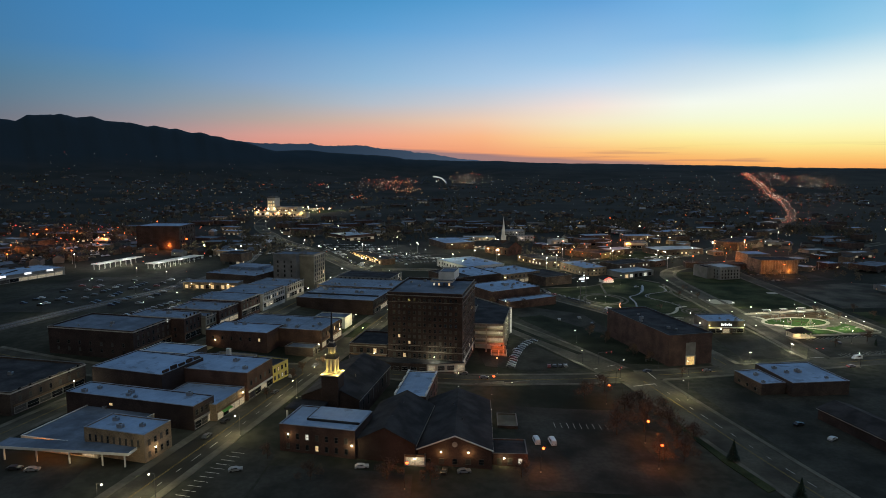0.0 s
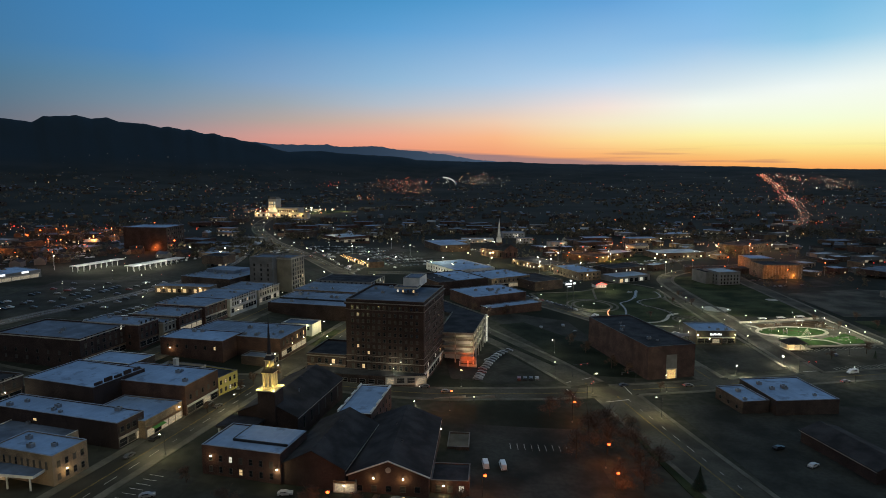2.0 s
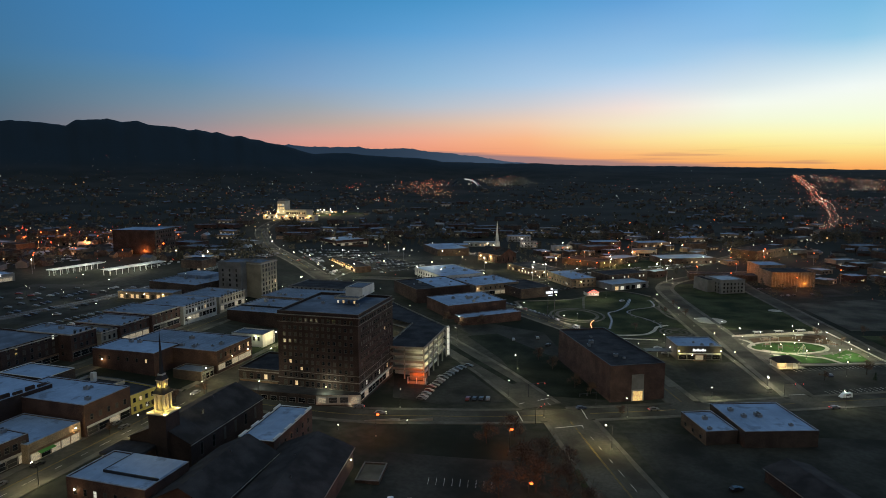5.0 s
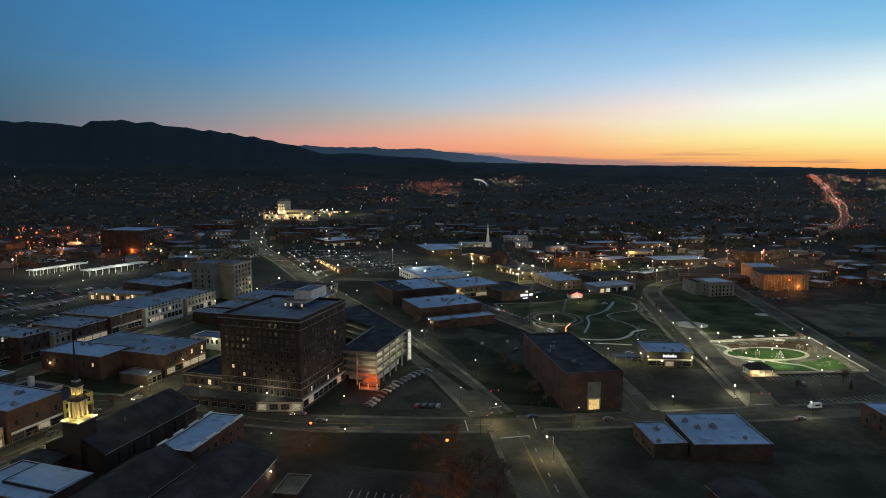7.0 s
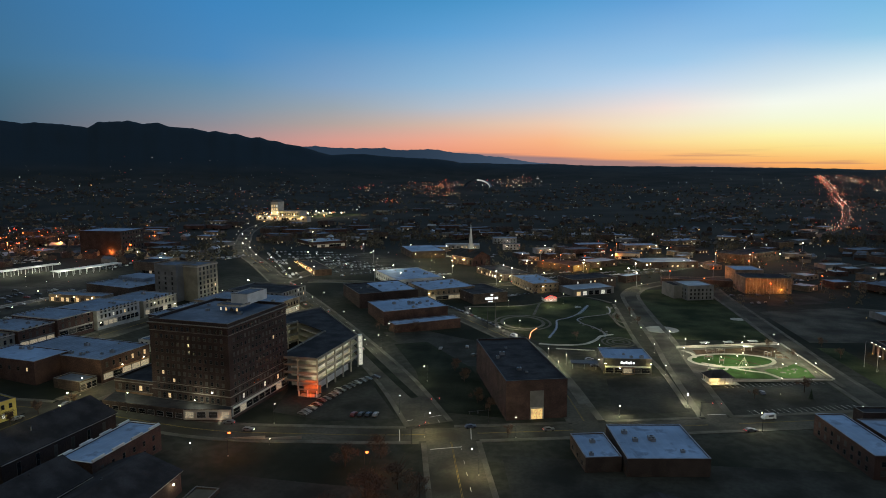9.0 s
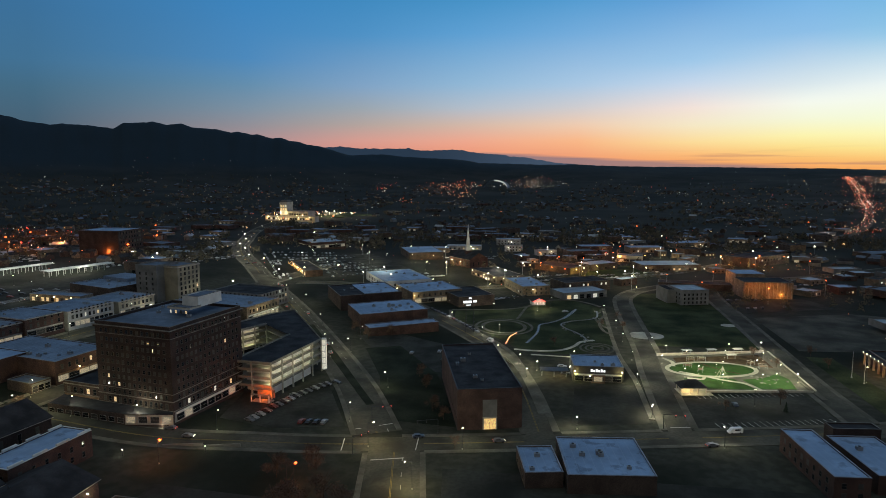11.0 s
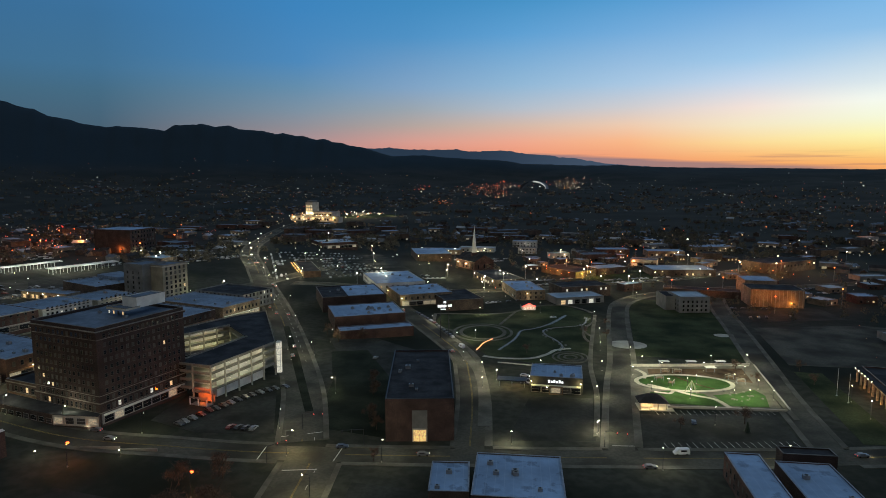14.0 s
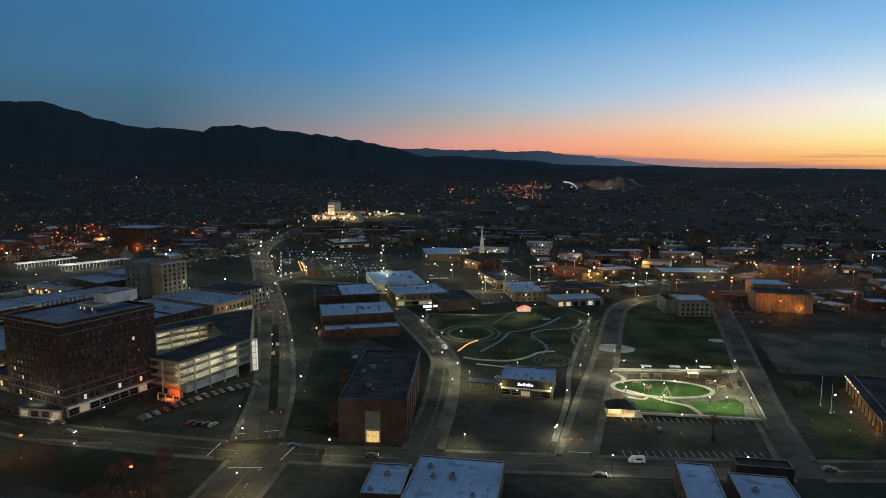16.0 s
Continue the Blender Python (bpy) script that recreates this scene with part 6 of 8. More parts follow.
for line_, w_ in ((CREEK, 0.45), (BROOK, 0.35)):
    strip("creek", line_, -w_, w_, -0.2, 0.14, WATER, None, "narrow creek winding through the park", "creek")
    for s in (-1, 1):
        strip("creek_bank", line_, *sorted((s * w_, s * (w_ + 0.4))), -0.2, 0.26, ROCK, None, "pale stone edge of the creek", "creek bank")
rr = random.Random(8)
for k in range(46):
    t0 = rr.random()
    x, y = (BROOK[int(t0 * (len(BROOK) - 1))].x + rr.uniform(-2.5, 2.5), BROOK[int(t0 * (len(BROOK) - 1))].y + rr.uniform(-2.5, 2.5)) if k < 30 else (264 + rr.uniform(-8, 8), 404 + rr.uniform(-6, 8))
    bm = bmesh.new()
    bmesh.ops.create_icosphere(bm, subdivisions=1, radius=rr.uniform(0.4, 0.9))
    for v in bm.verts:
        v.co *= rr.uniform(0.75, 1.2)
        v.co.z *= 0.6
    me = bpy.data.meshes.new("boulder")
    bm.to_mesh(me)
    bm.free()
    me.materials.append(ROCK)
    tagged(put("boulder", me, None, pose(x, y, 0.25)), "pale rounded boulder in the park", "boulder", "park boulders")
slide = root("light_trail_rail", pose(0, 0, 0), "curved handrail with a glowing orange strip", "handrail")
sp = smooth([(131.5, 452), (132.1, 457), (133.3, 468), (137, 478)], 2)
v, f = ribbon(sp, -0.25, 0.25, 0.7, 0.95)
put("glow_strip", mesh_of("glow_strip", v, f, glow("orange_strip", (1.0, 0.32, 0.10), 2.2)), slide)
for p in sp[::4]:
    part("post", boxes((-0.06, 0.06, -0.06, 0.06, 0, 0.75)), STEEL, slide, "", pose(p.x, p.y, gz(p.x, p.y)))


# ---- lamps ----
def lamp_proto(height, arm, watts, colour, lens, label, category="street lamp", size=0.27):
    u = root("street_lamp", pose(0, 0, -50), label, category, "street lamps")
    part("base", cyl(bmesh.new(), 0.22, 0.18, 0, 0.5), CONCRETE, u)
    part("pole", cyl(bmesh.new(), 0.10, 0.06, 0.4, height), DARK_METAL, u)
    if arm:
        part("arm", boxes((0, arm, -0.05, 0.05, height - 0.12, height)), DARK_METAL, u)
    part("head", boxes((arm - 0.32, arm + 0.32, -0.18, 0.18, height - 0.02, height + 0.14), bevel=0.04), DARK_METAL, u)
    bm = bmesh.new()
    bmesh.ops.create_icosphere(bm, subdivisions=2, radius=size, matrix=Matrix.Translation((arm, 0, height - 0.28)) @ Matrix.Diagonal((1, 1, 0.8, 1)))
    part("lens", bm, lens, u)
    light(u, arm, 0, height - 0.75, watts, colour, 0.35)
    return u


def lamps(proto, places, first=True):
    for i, (x, y, a) in enumerate(places):
        x, y = plan(x, y)
        m = pose(x, y, land(x, y) + 0.1, 0, 0, a)
        if i == 0 and first:
            proto.matrix_basis = m
        else:
            copy_thing(proto, m)


WARMW, WHITE, SODIUM = (1.0, 0.84, 0.42), (1.0, 0.95, 0.66), (1.0, 0.28, 0.05)
lamps(lamp_proto(4.8, 0.0, 2900, WHITE, BULB, "slim park lamp post glowing white", "park lamp"),
      [(x, y, 0) for x, y in ((223, 404), (231, 410), (240, 413), (245, 419), (252, 441), (239, 397), (265, 402), (258, 400), (263, 424), (271, 439), (272, 417), (275, 403), (222, 446), (231, 437), (258, 455), (277, 461), (216, 426), (217, 463))])
lamps(lamp_proto(5.4, 0.0, 2700, WHITE, BULB, "white lamp post beside a park path", "park lamp"),
      [(x, y, 0) for x, y in ((198, 550), (201, 502), (201, 468), (201, 430), (198, 390), (198, 349), (116, 472), (166, 331), (126, 480), (128, 432), (141, 415), (118, 545), (170, 425), (150, 404), (91, 512), (145, 391), (232, 629), (150, 548), (197.5, 347))])
lamps(lamp_proto(8.2, 1.6, 3000, WARMW, BULB, "tall street lamp with a short arm over the road"),
      [(-100, 172, 0), (-86, 178, 180), (-75, 223, 190), (-88, 262, 0), (-63, 262, 190), (-56, 300, 190), (-66, 318, 0), (-44, 352, 190), (-56, 385, 0), (-34, 400, 190), (-44, 440, 0), (-20, 470, 190), (-24, 505, 0)])
lamps(lamp_proto(8.0, 1.4, 1500, WHITE, BULB, "street lamp with a short arm over the kerb"),
      [(-122, 413, 0), (-147, 300, 0), (-160, 262, 0), (-108, 470, 0), (-98, 520, 0), (80, 368, 200), (46, 420, 200), (44, 447, 20), (12, 470, 200), (-20, 522, 20), (-46, 556, 200), (-78, 600, 20), (-100, 640, 200), (38, 408, 20), (28, 424, 20),
       (123, 306, 90), (219, 321, 90), (262, 332, 90), (340, 352, 90), (-34, 302, 90), (-4.3, 300, 90), (27, 304.5, 90), (74, 325, 90)])
lamps(lamp_proto(9.0, 1.4, 8500, WHITE, BULB, "tall lamp over a far town street", size=0.6),
      [(-128, 694, 30), (-150, 716, 200), (-185, 775, 30), (-215, 830, 200), (-245, 900, 30), (-282, 980, 200), (20, 628, 90), (60, 622, 270), (105, 632, 90), (150, 660, 270), (205, 684, 90), (255, 720, 270), (300, 752, 90), (350, 812, 200), (400, 872, 20), (-40, 660, 0), (-66, 640, 0),
       (-74, 700, 0), (-95, 560, 0), (-84, 625, 0), (60, 690, 0), (35, 720, 0), (110, 700, 0), (10, 770, 0), (-170, 620, 0), (-200, 560, 0), (130, 790, 0), (70, 850, 0), (-10, 860, 0), (230, 790, 0), (330, 880, 0), (420, 820, 0), (-240, 680, 0), (-290, 720, 0), (160, 880, 0)])
lamps(lamp_proto(9.5, 2.4, 4200, WARMW, BULB, "tall avenue lamp with a long arm"), [(110.5, 274, 175), (88, 303, 40)])
lamps(lamp_proto(8.0, 0.0, 1500, WHITE, BULB, "tall car park lamp on a concrete base", "car park lamp"),
      [(x, y, 0) for x, y in ((244, 367), (308, 408), (308, 388), (-254, 483), (-278, 409), (-253, 538), (-212, 414), (-205, 446), (-60, 690), (-95, 745), (-20, 715), (-110, 790), (-40, 770), (-300, 505), (-290, 560), (-230, 500), (30, 660), (110, 612), (120, 690), (160, 560), (190, 650), (-320, 640))])
lamps(lamp_proto(9.0, 0.8, 3000, SODIUM, ORANGE_BULB, "sodium lamp post glowing orange", size=0.55),
      [(72.5, 269, 0), (22, 274, 0), (75, 208, 0), (33, 202, 0), (77, 229, 0), (-12, 186, 0), (287, 640, 0), (327, 749, 0), (365, 756, 0), (236, 838, 0), (152, 740, 0), (175, 700, 0), (-217, 374, 0), (-423, 739, 0), (-457, 671, 0), (-434, 691, 0), (-351, 720, 0), (461, 981, 0), (-496, 900, 0)])
lamps(lamp_proto(11, 1.0, 14000, SODIUM, ORANGE_BULB, "tall far sodium lamp over a yard", size=1.1), [(487, 1268, 0), (314, 1189, 0), (635, 1318, 0), (-605, 933, 0), (-496, 1076, 0), (-560, 840, 0), (-330, 770, 0), (-380, 905, 0)])

# traffic signals at the crossroads
for x, y, a in ((83, 327, 20), (112, 318, 200), (84, 296, 60), (200, 336, 0)):
    u = root("traffic_signal", pose(x, y, gz(x, y), 0, 0, a), "traffic signal mast with a red light over the road", "traffic signal", "traffic signals")
    part("mast", cyl(bmesh.new(), 0.12, 0.09, 0, 6.4), DARK_METAL, u)
    part("mast_arm", boxes((0, 8.5, -0.07, 0.07, 6.2, 6.35)), DARK_METAL, u)
    for s in (4.5, 8.0):
        hd = part("signal_head", boxes((s - 0.2, s + 0.2, -0.2, 0.2, 5.2, 6.4), bevel=0.03), DARK_METAL, u)
        bm = bmesh.new()
        bmesh.ops.create_icosphere(bm, subdivisions=1, radius=0.22, matrix=Matrix.Translation((s, -0.24, 6.1)))
        part("red_lens", bm, RED_LIGHT, hd)

# crosswalk and stop lines
mk = root("road_markings", pose(0, 0, 0), "white stop lines and crossings at the crossroads", "road markings", kind="structure")
for (x0, y0), (x1, y1), w in (((91.5, 292.5), (103, 296), 0.5), ((78, 318), (92, 326), 0.35), ((106, 303), (105, 315), 0.35), ((79, 298), (77, 309), 0.35), ((203, 338), (214, 340), 0.35)):
    v, f = ribbon([Vector((x0, y0)).lerp(Vector((x1, y1)), t / 6) for t in range(7)], -w / 2, w / 2, 0.02, 0.10)
    put("stop_line", mesh_of("stop_line", v, f, PAINT), mk)

# flagpoles, arcade building on the east side
for x, y in ((305, 416), (306.5, 407)):
    u = root("flagpole", pose(x, y, 0), "slim white flagpole on the lawn", "flagpole", "flagpoles")
    part("pole", cyl(bmesh.new(), 0.09, 0.05, 0, 13), WHITE_WALL, u)
    part("finial", cyl(bmesh.new(), 0.12, 0.02, 13, 13.3), STEEL, u)
    part("footing", cyl(bmesh.new(), 0.5, 0.5, 0, 0.25, 12), CONCRETE, u)
ar = building("arcade_building", "brick building with an uplit orange arcade of pillars", 321, 384, 44, 60, -4, 6.4, RED_BRICK, DARK_ROOF, (-1, -1), 0.6)
for k in range(11):
    y = -28 + k * 5.4
    part("pillar", boxes((-25.2, -24.4, y - 0.4, y + 0.4, -0.5, 5.6)), TAN_BRICK, ar)
    if k % 2 == 0:
        light(ar, -26.2, y + 0.6, 0.8, 330, (1.0, 0.42, 0.10), 0.2)
part("arcade_beam", boxes((-25.4, -22.1, -29, 29, 5.6, 6.4)), TAN_BRICK, ar)
part("arcade_roof", boxes((-25.6, -22.2, -29.2, 29.2, 6.4, 6.6)), DARK_ROOF, ar)
for k in range(6):
    bm = bmesh.new()
    bmesh.ops.create_icosphere(bm, subdivisions=1, radius=0.22)
    part("eave_lamp", bm, BULB, ar, "", pose(-25.8, 4 + k * 4.4, 6.9))


# ---- cars ----
def car_proto(colour, name="car", van=False, lit=False, far=False):
    paint = mat("paint_" + colour[0], colour[1], 0.3, 0.1, 0.5, 3.0, 0.0, spec=0.6)
    u = root(name, pose(0, 0, -60), colour[2], "van" if van else "car", "parked vans" if van else "parked cars")
    L, W, H = (5.6, 2.0, 2.3) if van else (4.6, 1.8, 1.45)
    bm = bmesh.new()
    prof = [(-L / 2, 0.35), (L / 2, 0.35), (L / 2, 0.75), (L / 2 - 0.15, 0.95), (L * 0.24, 1.0), (L * 0.08, H), (-L * 0.30, H), (-L * 0.43, 1.0), (-L / 2, 0.95)]
    if van:
        prof = [(-L / 2, 0.4), (L / 2, 0.4), (L / 2, 0.95), (L / 2 - 0.5, 1.2), (L / 2 - 1.2, H - 0.1), (L / 2 - 1.6, H), (-L / 2 + 0.1, H), (-L / 2, H - 0.15)]
    for s in (-1, 1):
        [bm.verts.new((px, s * (W / 2 - (0.12 if pz > 1.1 else 0.0)), pz)) for px, pz in prof]
    bm.verts.ensure_lookup_table()
    n = len(prof)
    bm.faces.new([bm.verts[i] for i in range(n)])
    bm.faces.new([bm.verts[n + i] for i in range(n)][::-1])
    for i in range(n):
        bm.faces.new((bm.verts[i], bm.verts[n + i], bm.verts[n + (i + 1) % n], bm.verts[(i + 1) % n]))
    bmesh.ops.recalc_face_normals(bm, faces=bm.faces)
    body = part("body", bm, paint, u)
    part("side_glass", boxes((-L * 0.3, L * 0.1, -W / 2 + 0.02, W / 2 - 0.02, 1.02 if not van else 1.35, H - 0.12 if not van else 1.9)), GLASS, u)
    for sx in () if far else (-L * 0.31, L * 0.31):
        for sy in (-1, 1):
            part("wheel", cyl(bmesh.new(), 0.33, 0.33, -0.1, 0.1, 12), RUBBER, u, "", pose(sx, sy * (W / 2 - 0.08), 0.33, 90, 0, 0))
    if far:
        part("wheel_axle", boxes((-L * 0.38, -L * 0.24, -W / 2 + 0.05, W / 2 - 0.05, 0, 0.6)), RUBBER, u)
        part("wheel_axle", boxes((L * 0.24, L * 0.38, -W / 2 + 0.05, W / 2 - 0.05, 0, 0.6)), RUBBER, u)
        return u
    for sy in (-0.62, 0.62):
        part("headlight", boxes((L / 2 - 0.06, L / 2 + 0.03, sy - 0.18, sy + 0.18, 0.62, 0.78)), BULB if lit else WHITE_WALL, u)
        part("tail_light", boxes((-L / 2 - 0.03, -L / 2 + 0.06, sy - 0.16, sy + 0.16, 0.66, 0.86)), RED_LIGHT if lit else RED_BRICK, u)
    if lit:
        light(u, L / 2 + 1.2, 0, 0.8, 60, (1.0, 0.9, 0.7), 0.2)
    return u


PAINTS = [("white", (0.50, 0.50, 0.49), "white saloon car standing on asphalt"), ("silver", (0.20, 0.205, 0.21), "silver saloon car standing on asphalt"), ("black", (0.02, 0.02, 0.022), "black saloon car standing on asphalt"),
          ("grey", (0.07, 0.073, 0.077), "dark grey saloon car standing on asphalt"), ("red", (0.16, 0.03, 0.025), "red saloon car standing on asphalt"), ("blue", (0.035, 0.045, 0.075), "blue saloon car standing on asphalt")]
protos = [car_proto(p) for p in PAINTS]
far_protos = [car_proto(p, far=True) for p in PAINTS]
drive = car_proto(("driven", (0.14, 0.145, 0.15), "silver car waiting with its lamps on"), lit=True)
van = car_proto(("van_white", (0.78, 0.78, 0.77), "white van standing on asphalt"), "van", van=True)
used = set()
cr = random.Random(21)


def park(proto, x, y, a):
    x, y = plan(x, y)
    m = pose(x, y, land(x, y) + 0.07, 0, 0, a)
    if proto.name in used:
        copy_thing(proto, m)
    else:
        used.add(proto.name)
        proto.matrix_basis = m


def any_car(x, y, a):
    q = far_protos if y > 415 or x < -180 else protos
    park(q[cr.choice((0, 1, 1, 1, 2, 2, 2, 3, 3, 3, 4, 5))], x, y, a + cr.uniform(-3, 3))


def car_row(x0, y0, x1, y1, n, a, fill=0.8):
    for i in range(n):
        if cr.random() < fill:
            t = i / max(1, n - 1)
            any_car(x0 + (x1 - x0) * t, y0 + (y1 - y0) * t, a)


for x, y, a in ((-68, 196, 20), (-85, 236, 77), (-87, 222, 77), (-79, 271, 77), (-74, 268, 77), (-47, 318, 77), (-46, 345, 77), (-42, 357, 77), (-72, 290, 77), (-33, 410, 77), (236, 367, 90), (105, 314, 15), (145, 246, 20), (150, 232, 30), (168, 214, 30)):
    any_car(x, y, a)
for x, y, a in ((136, 314.5, 14), (290, 348, 16), (-64, 306, 257), (20, 296, 5), (-8, 497, 122), (-30, 512, 122), (-54, 560, 302), (-100, 655, 302), (10, 300.5, 185), (118, 448, 120), (-52, 545, 300), (-17, 497, 122), (-66, 590, 122), (-72, 597, 122), (36, 414, 122), (29, 430, 122), (-120, 700, 302), (-150, 745, 122), (60, 545, 122), (215, 322, 14)):
    park(drive, x, y, a)
for x, y, a in ((35, 226, 95), (41, 226, 95), (227, 336, 194), (122, 457, 125), (-85, 640, 122)):
    park(van, x, y, a)
car_row(-141, 197, -128, 195, 3, 10)
for i, p in enumerate(smooth([(35, 316), (37.5, 327), (40.5, 339), (45.5, 354), (51, 365), (57, 371)], 3.3)):
    if cr.random() < 0.88:
        any_car(p.x, p.y, -20)
car_row(55.5, 320, 64.5, 321.5, 4, 85, 1.0)
car_row(38, 332, 43, 352, 5, -20, 0.5)
any_car(100, 414, 60)
park(protos[0], -27, 199, 8)
park(protos[1], 7, 199, 10)
any_car(0.5, 198.5, 80)
car_row(112, 478, 92, 512, 8, 118, 0.95)
car_row(88, 518, 72, 540, 6, 122, 0.9)
car_row(165, 395, 163, 412, 4, 5, 0.9)
car_row(80, 425, 95, 430, 4, 90, 0.5)
car_row(305, 575, 345, 588, 8, 80, 0.7)
car_row(300, 605, 322, 608, 4, 10, 0.7)
for r in range(7):
    car_row(-50 + r * -8, 662 + r * 17, -6 + r * -14, 700 + r * 13, 11, 130, 0.75)
for r in range(6):
    car_row(-318 + r * 17, 440, -312 + r * 15, 545, 18, 5, 0.5)
for r in range(4):
    car_row(-228 + r * 14, 388, -208 + r * 14, 452, 13, 10, 0.85)
car_row(-160, 700, -110, 760, 12, 60, 0.6)
car_row(118, 585, 140, 600, 7, 30, 0.7)
car_row(160, 540, 180, 552, 5, 30, 0.3)


# low pale wall along the churchyard's street side
rw = root("retaining_wall", pose(0, 0, 0), "low pale concrete retaining wall beside the lawn", "wall")
for (x0, y0), (x1, y1) in (((15, 287), (29, 290.5)), ((29, 290.5), (42, 293.7))):
    ln, a = math.hypot(x1 - x0, y1 - y0), math.degrees(math.atan2(y1 - y0, x1 - x0))
    zz = gz((x0 + x1) / 2, (y0 + y1) / 2)
    part("wall_run", boxes((0, ln, -0.15, 0.15, -0.6, 0.75)), SPANDREL, rw, "", pose(x0, y0, zz, 0, 0, a))
    part("wall_cap", boxes((0, ln, -0.22, 0.22, 0.75, 0.87)), STONE, rw, "", pose(x0, y0, zz, 0, 0, a))
for x, y in ((7, 276), (32.5, 286)):
    lb = root("bollard_lamp", pose(x, y, gz(x, y)), "short white bollard lamp on a lawn", "bollard lamp", "bollard lamps")
    part("post", cyl(bmesh.new(), 0.1, 0.09, 0, 2.4, 8), DARK_METAL, lb)
    part("lens", boxes((-0.2, 0.2, -0.2, 0.2, 2.4, 2.6)), BULB, lb)
    light(lb, 0, 0.4, 2.1, 260, WHITE, 0.2)


# ---- trees ----
def clump_mesh(name, seed, n, rx, rz, zc, size, material, hollow=0.45, twig=False):
    """A crown of many small leaf or twig clumps, uneven and open."""
    r = random.Random(seed)
    lobes = [(Vector((r.gauss(0, 0.45) * rx, r.gauss(0, 0.45) * rx, r.uniform(-0.6, 0.7) * rz)), r.uniform(0.35, 0.6)) for _ in range(9)]
    vs, fs = [], []
    for _ in range(n):
        c, k = r.choice(lobes)
        d = Vector((r.gauss(0, 1), r.gauss(0, 1), r.gauss(0, 1))).normalized() * (hollow + (1 - hollow) * r.random())
        p = c + Vector((d.x * rx * k, d.y * rx * k, d.z * rz * k)) + Vector((0, 0, zc))
        q = Matrix.Rotation(r.uniform(0, 6.3), 3, Vector((r.gauss(0, 1), r.gauss(0, 1), r.gauss(0, 1))).normalized())
        s = size * r.uniform(0.5, 1.3)
        b = len(vs)
        for a in ((-s, -s * (0.18 if twig else 0.6), 0), (s, -s * (0.1 if twig else 0.4), 0), (s * 0.8, s * (0.18 if twig else 0.7), 0), (-s * 0.5, s * (0.1 if twig else 0.5), 0)):
            vs.append(tuple(p + q @ Vector(a)))
        fs.append((b, b + 1, b + 2, b + 3))
    return mesh_of(name, vs, fs, material)


def trunk_bm(h, r0, seed, limbs=6, reach=2.2):
    r = random.Random(seed)
    bm = cyl(bmesh.new(), r0, r0 * 0.45, -0.3, h, 7)
    for k in range(limbs):
        a, z = r.uniform(0, 6.3), h * r.uniform(0.45, 0.95)
        g = bmesh.new()
        cyl(g, r0 * 0.4, 0.04, 0, reach * r.uniform(0.8, 1.3), 5)
        g.transform(pose(0, 0, z, 0, 0, math.degrees(a)) @ pose(0, 0, 0, 0, r.uniform(30, 60), 0))
        me = bpy.data.meshes.new("limb")
        g.to_mesh(me)
        g.free()
        bm.from_mesh(me)
        bpy.data.meshes.remove(me)
    return bm


tree_protos = []
for s, (h, rx, rz, n, label) in enumerate(((3.0, 3.6, 3.0, 1100, "bare-branched street tree with a thin spring crown"), (3.2, 4.6, 3.8, 1500, "broad tree with a brown twiggy crown"), (2.4, 2.2, 2.2, 500, "small young tree with a thin crown"))):
    u = root("tree", pose(0, 0, -70), label, "tree", "town trees")
    part("trunk", trunk_bm(h + rz * 0.9, 0.22, s, 9, rx * 0.9), BARK, u)
    put("crown", clump_mesh("crown", s + 40, n, rx, rz, h + rz * 0.7, 0.40, LEAF, 0.2, True), u)
    tree_protos.append(u)
con = root("conifer", pose(0, 0, -70), "dark lone conifer with drooping tiers", "tree", "conifers")
part("trunk", cyl(bmesh.new(), 0.25, 0.04, -0.3, 9.5, 7), BARK, con)
vs, fs = [], []
r = random.Random(3)
for k in range(700):
    z = 1.2 + 8.2 * r.random() ** 1.2
    rad = (9.6 - z) * 0.36 * (0.55 + 0.45 * abs(math.sin(z * 3.2)))
    a = r.uniform(0, 6.3)
    p = Vector((math.cos(a), math.sin(a), 0))
    o = Vector((-p.y, p.x, 0)) * 0.22
    r0 = rad * r.uniform(0.2, 0.7)
    b = len(vs)
    for q in (p * r0 - o * 0.5, p * r0 + o * 0.5, p * rad + o - Vector((0, 0, 0.4)), p * rad - o - Vector((0, 0, 0.4))):
        vs.append((q.x, q.y, q.z + z))
    fs.append((b, b + 1, b + 2, b + 3))
put("crown", mesh_of("crown", vs, fs, NEEDLE), con)


def plant(proto, x, y, s=1.0):
    m = pose(x, y, land(x, y), 0, 0, cr.uniform(0, 360)) @ Matrix.Scale(s, 4)
    if proto.name in used:
        o = copy_thing(proto, m)
        o.matrix_basis = m
    else:
        used.add(proto.name)
        proto.matrix_basis = m


